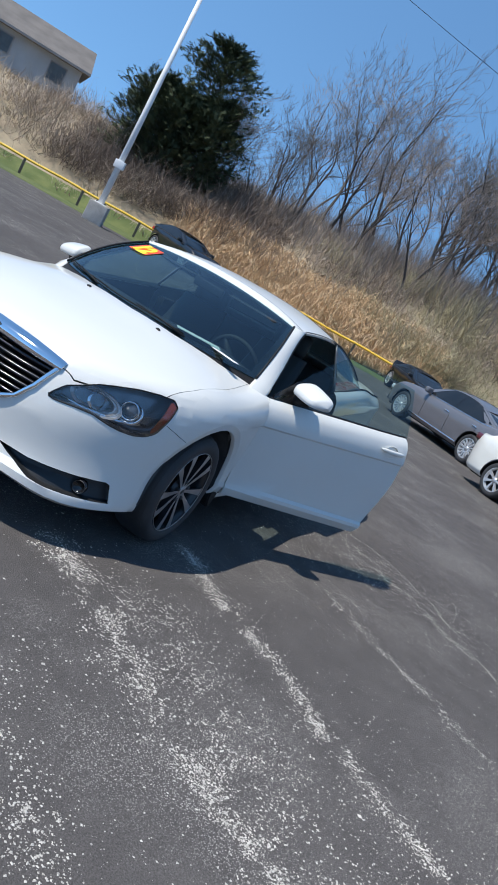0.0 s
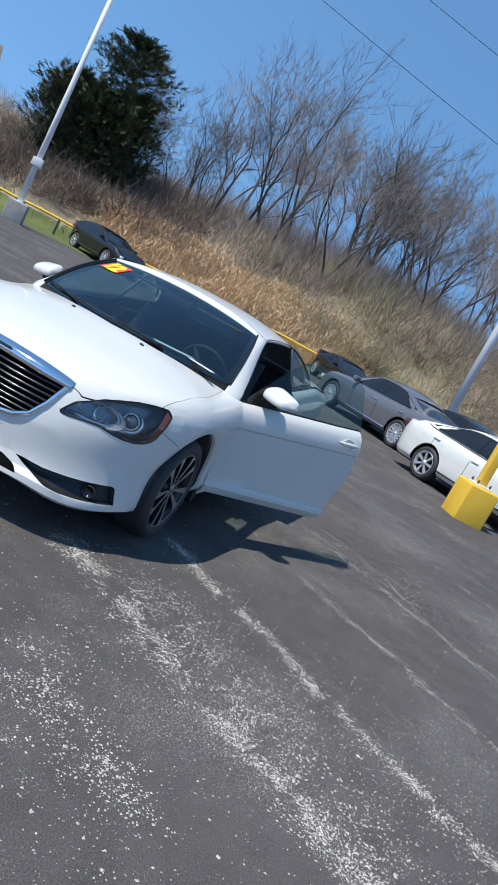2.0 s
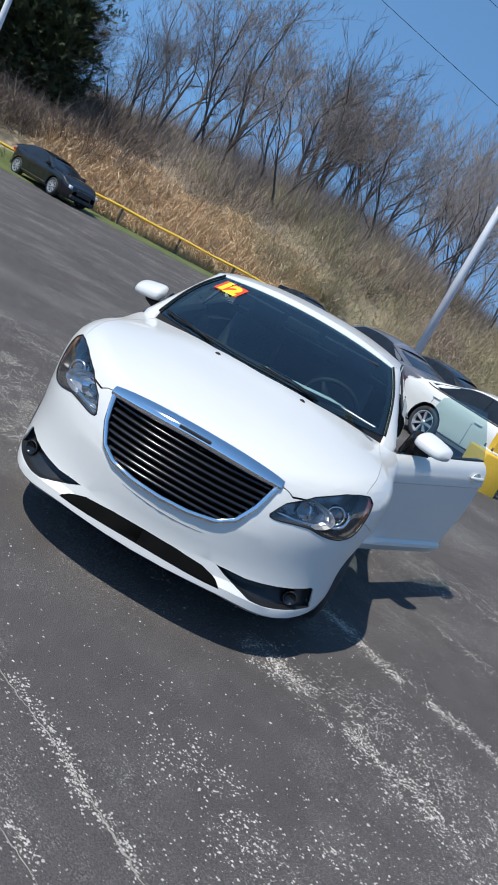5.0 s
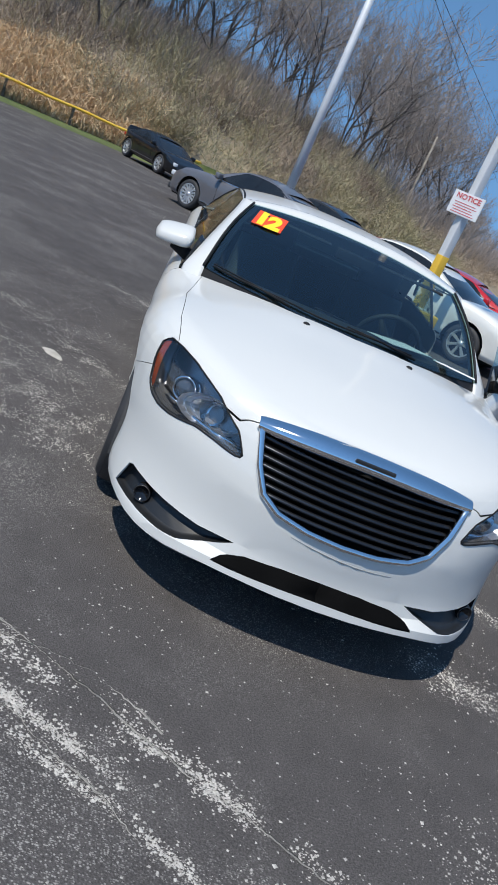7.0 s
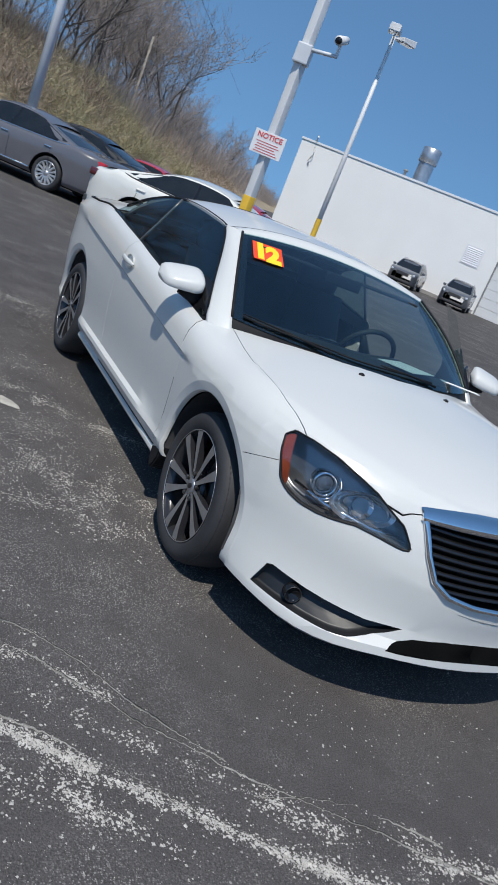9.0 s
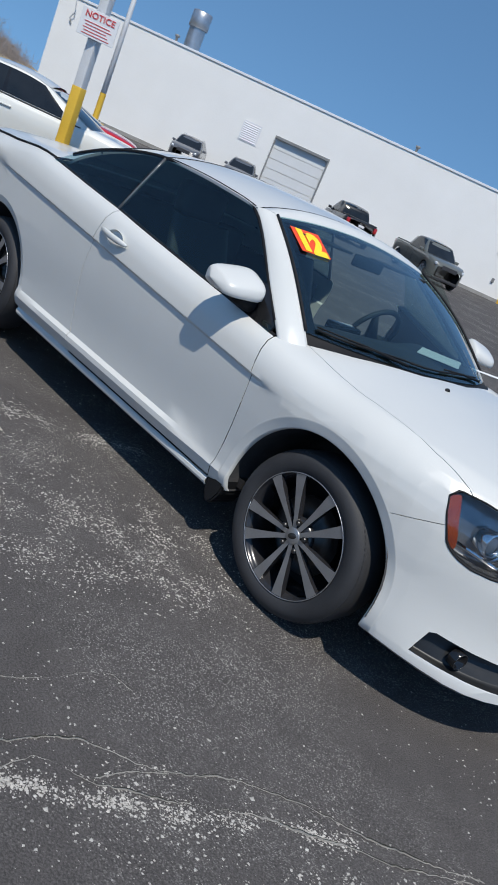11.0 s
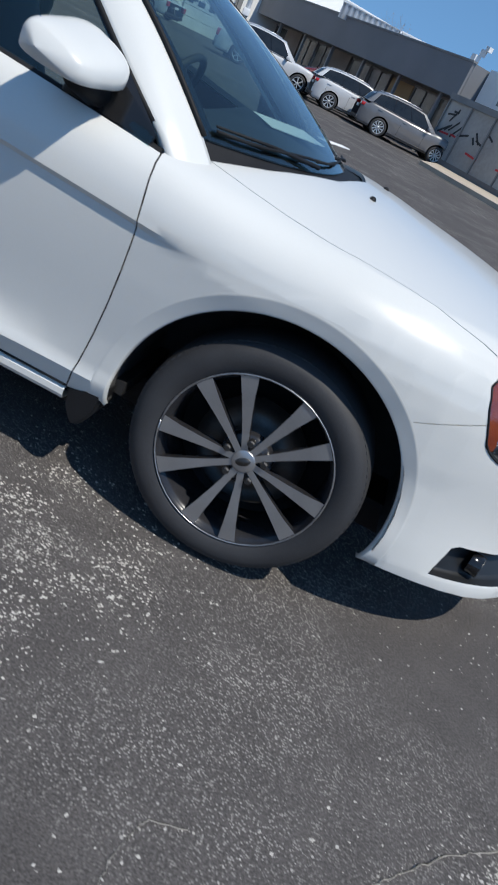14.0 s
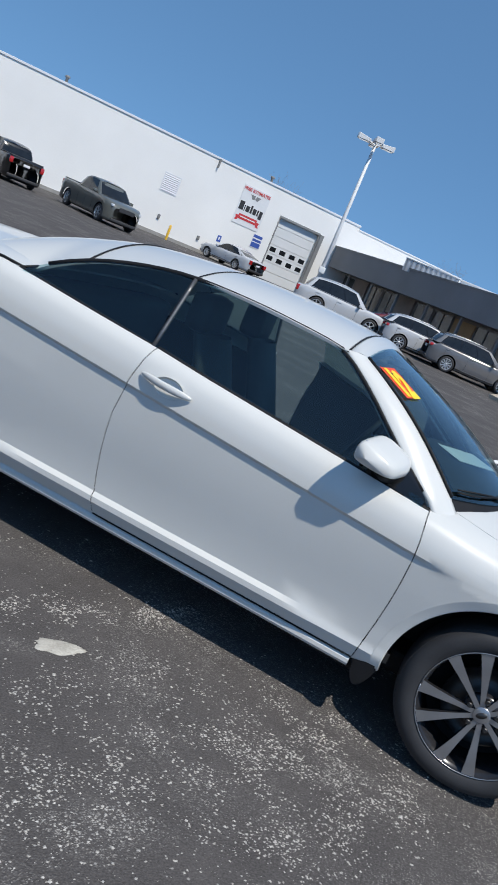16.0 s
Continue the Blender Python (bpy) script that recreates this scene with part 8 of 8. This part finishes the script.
P_GREY = paint("grey_metallic", (0.125, 0.125, 0.138))
P_PEARL = paint("cream_white", (0.76, 0.75, 0.69))
P_RED = paint("bright_red", (0.50, 0.015, 0.02))
P_BLACK = paint("black_paint", (0.005, 0.005, 0.006), 0.45)
P_SILVER = paint("silver_metallic", (0.56, 0.57, 0.58))
P_DKGREY = paint("charcoal_metallic", (0.10, 0.105, 0.115))
P_OLIVE = paint("grey_green_metallic", (0.13, 0.135, 0.12))
P_MAROON = paint("dark_red", (0.14, 0.012, 0.016))

SEDAN = dict(L=4.95, W=1.88, H=1.50, wb=2.82, wr=0.335, front_oh=0.95, hood=(0.78, 0.99), belt=(1.02, 0.96), ws=1.02, rf=0.22, rr=-1.12, bl=-1.92, deck=(1.08, 1.04))
SUV = dict(L=4.65, W=1.84, H=1.70, wb=2.71, wr=0.36, front_oh=0.93, hood=(0.98, 1.10), belt=(1.12, 1.05), ws=1.02, rf=0.34, rr=-1.88, bl=-2.20, deck=(1.12, 1.06), panes=3)
TRUCK = dict(L=5.9, W=2.02, H=1.94, wb=3.68, wr=0.41, front_oh=0.95, hood=(1.12, 1.24), belt=(1.26, 1.22), ws=1.35, rf=0.65, rr=-0.85, bl=-1.05, deck=(1.28, 1.28), bed=True)

vehicle("sedan", "grey metallic sedan with many-spoked silver wheels", "car", (-14.75, 0.38), (-0.66, -0.75), P_GREY, **{**SEDAN, "L": 4.98, "wb": 2.87, "H": 1.48, "wr": 0.35}, spokes=14, chrome_belt=True)
vehicle("sedan", "cream-white sedan parked beside a yellow pole base", "car", (-9.54, 3.48), (0.643, 0.766), P_PEARL, **{**SEDAN, "L": 4.75, "wb": 2.75, "H": 1.45, "deck": (1.07, 0.99)}, spokes=7, lens=M_SMOKELENS)
vehicle("sedan", "bright red car parked beside a white sedan", "car", (-12.5, 5.3), (0.53, 0.85), P_RED, **{**SEDAN, "L": 4.6, "wb": 2.70, "H": 1.38}, spokes=7)
vehicle("sedan", "low red car parked beyond the black sedan", "car", (-20.3, 5.5), (0.53, 0.85), P_RED, **{**SEDAN, "L": 4.4, "wb": 2.6, "H": 1.26, "belt": (0.90, 0.85), "hood": (0.70, 0.86), "deck": (0.94, 0.90)}, spokes=7)
vehicle("sedan", "black sedan parked behind a grey sedan", "car", (-17.2, 2.05), (-0.58, -0.81), P_BLACK, **SEDAN)
vehicle("hatchback", "black compact car facing out from the fence", "car", (-24.2, -14.0), (0.46, 0.89), P_BLACK, **{**SEDAN, "L": 4.15, "wb": 2.5, "H": 1.42, "W": 1.70, "bl": -1.95, "rr": -1.35, "deck": (1.06, 1.0)}, spokes=8)
vehicle("hatchback", "black compact car parked beyond a grey sedan", "car", (-25.9, -2.9), (0.82, 0.57), P_BLACK, **{**SEDAN, "L": 4.1, "wb": 2.5, "H": 1.28, "W": 1.68, "bl": -1.85, "rr": -1.15, "hood": (0.68, 0.84), "belt": (0.90, 0.83), "deck": (0.92, 0.88)}, spokes=7)
vehicle("suv", "silver three-row suv parked by the shops", "car", (-7.4, 35.1), (0.957, 0.29), P_SILVER, **{**SUV, "L": 5.0, "wb": 2.86, "H": 1.78, "wr": 0.39}, spokes=6)
vehicle("suv", "light silver compact suv parked by the shops", "car", (-2.95, 34.4), (0.957, 0.29), P_SILVER, **{**SUV, "L": 4.4, "wb": 2.6, "H": 1.66}, spokes=8)
vehicle("suv", "grey compact suv with roof rails by the pavement", "car", (-0.4, 33.05), (0.957, 0.29), paint("mid_grey_metallic", (0.15, 0.153, 0.162)), **SUV, spokes=10)
vehicle("sedan", "dark red car parked between suvs by the shops", "car", (-4.6, 37.6), (0.957, 0.29), P_MAROON, **SEDAN)
vehicle("pickup_truck", "grey-green pickup truck facing across the lot", "truck", (-20.3, 31.8), (0.85, -0.53), P_OLIVE, **TRUCK, spokes=6)
vehicle("pickup_truck", "black pickup truck seen from behind", "truck", (-26.0, 31.5), (-0.81, 0.59), P_BLACK, **TRUCK, spokes=6)
vehicle("sedan", "silver coupe parked along the white wall", "car", (-18.4, 46.4), (-0.88, 0.36), P_SILVER, **SEDAN)
vehicle("suv", "dark car facing out from the white wall", "car", (-36.4, 27.6), (0.70, -0.70), P_DKGREY, **SUV)
vehicle("suv", "charcoal car facing out beside a roll-up door", "car", (-33.6, 29.6), (0.70, -0.70), P_DKGREY, **SUV)
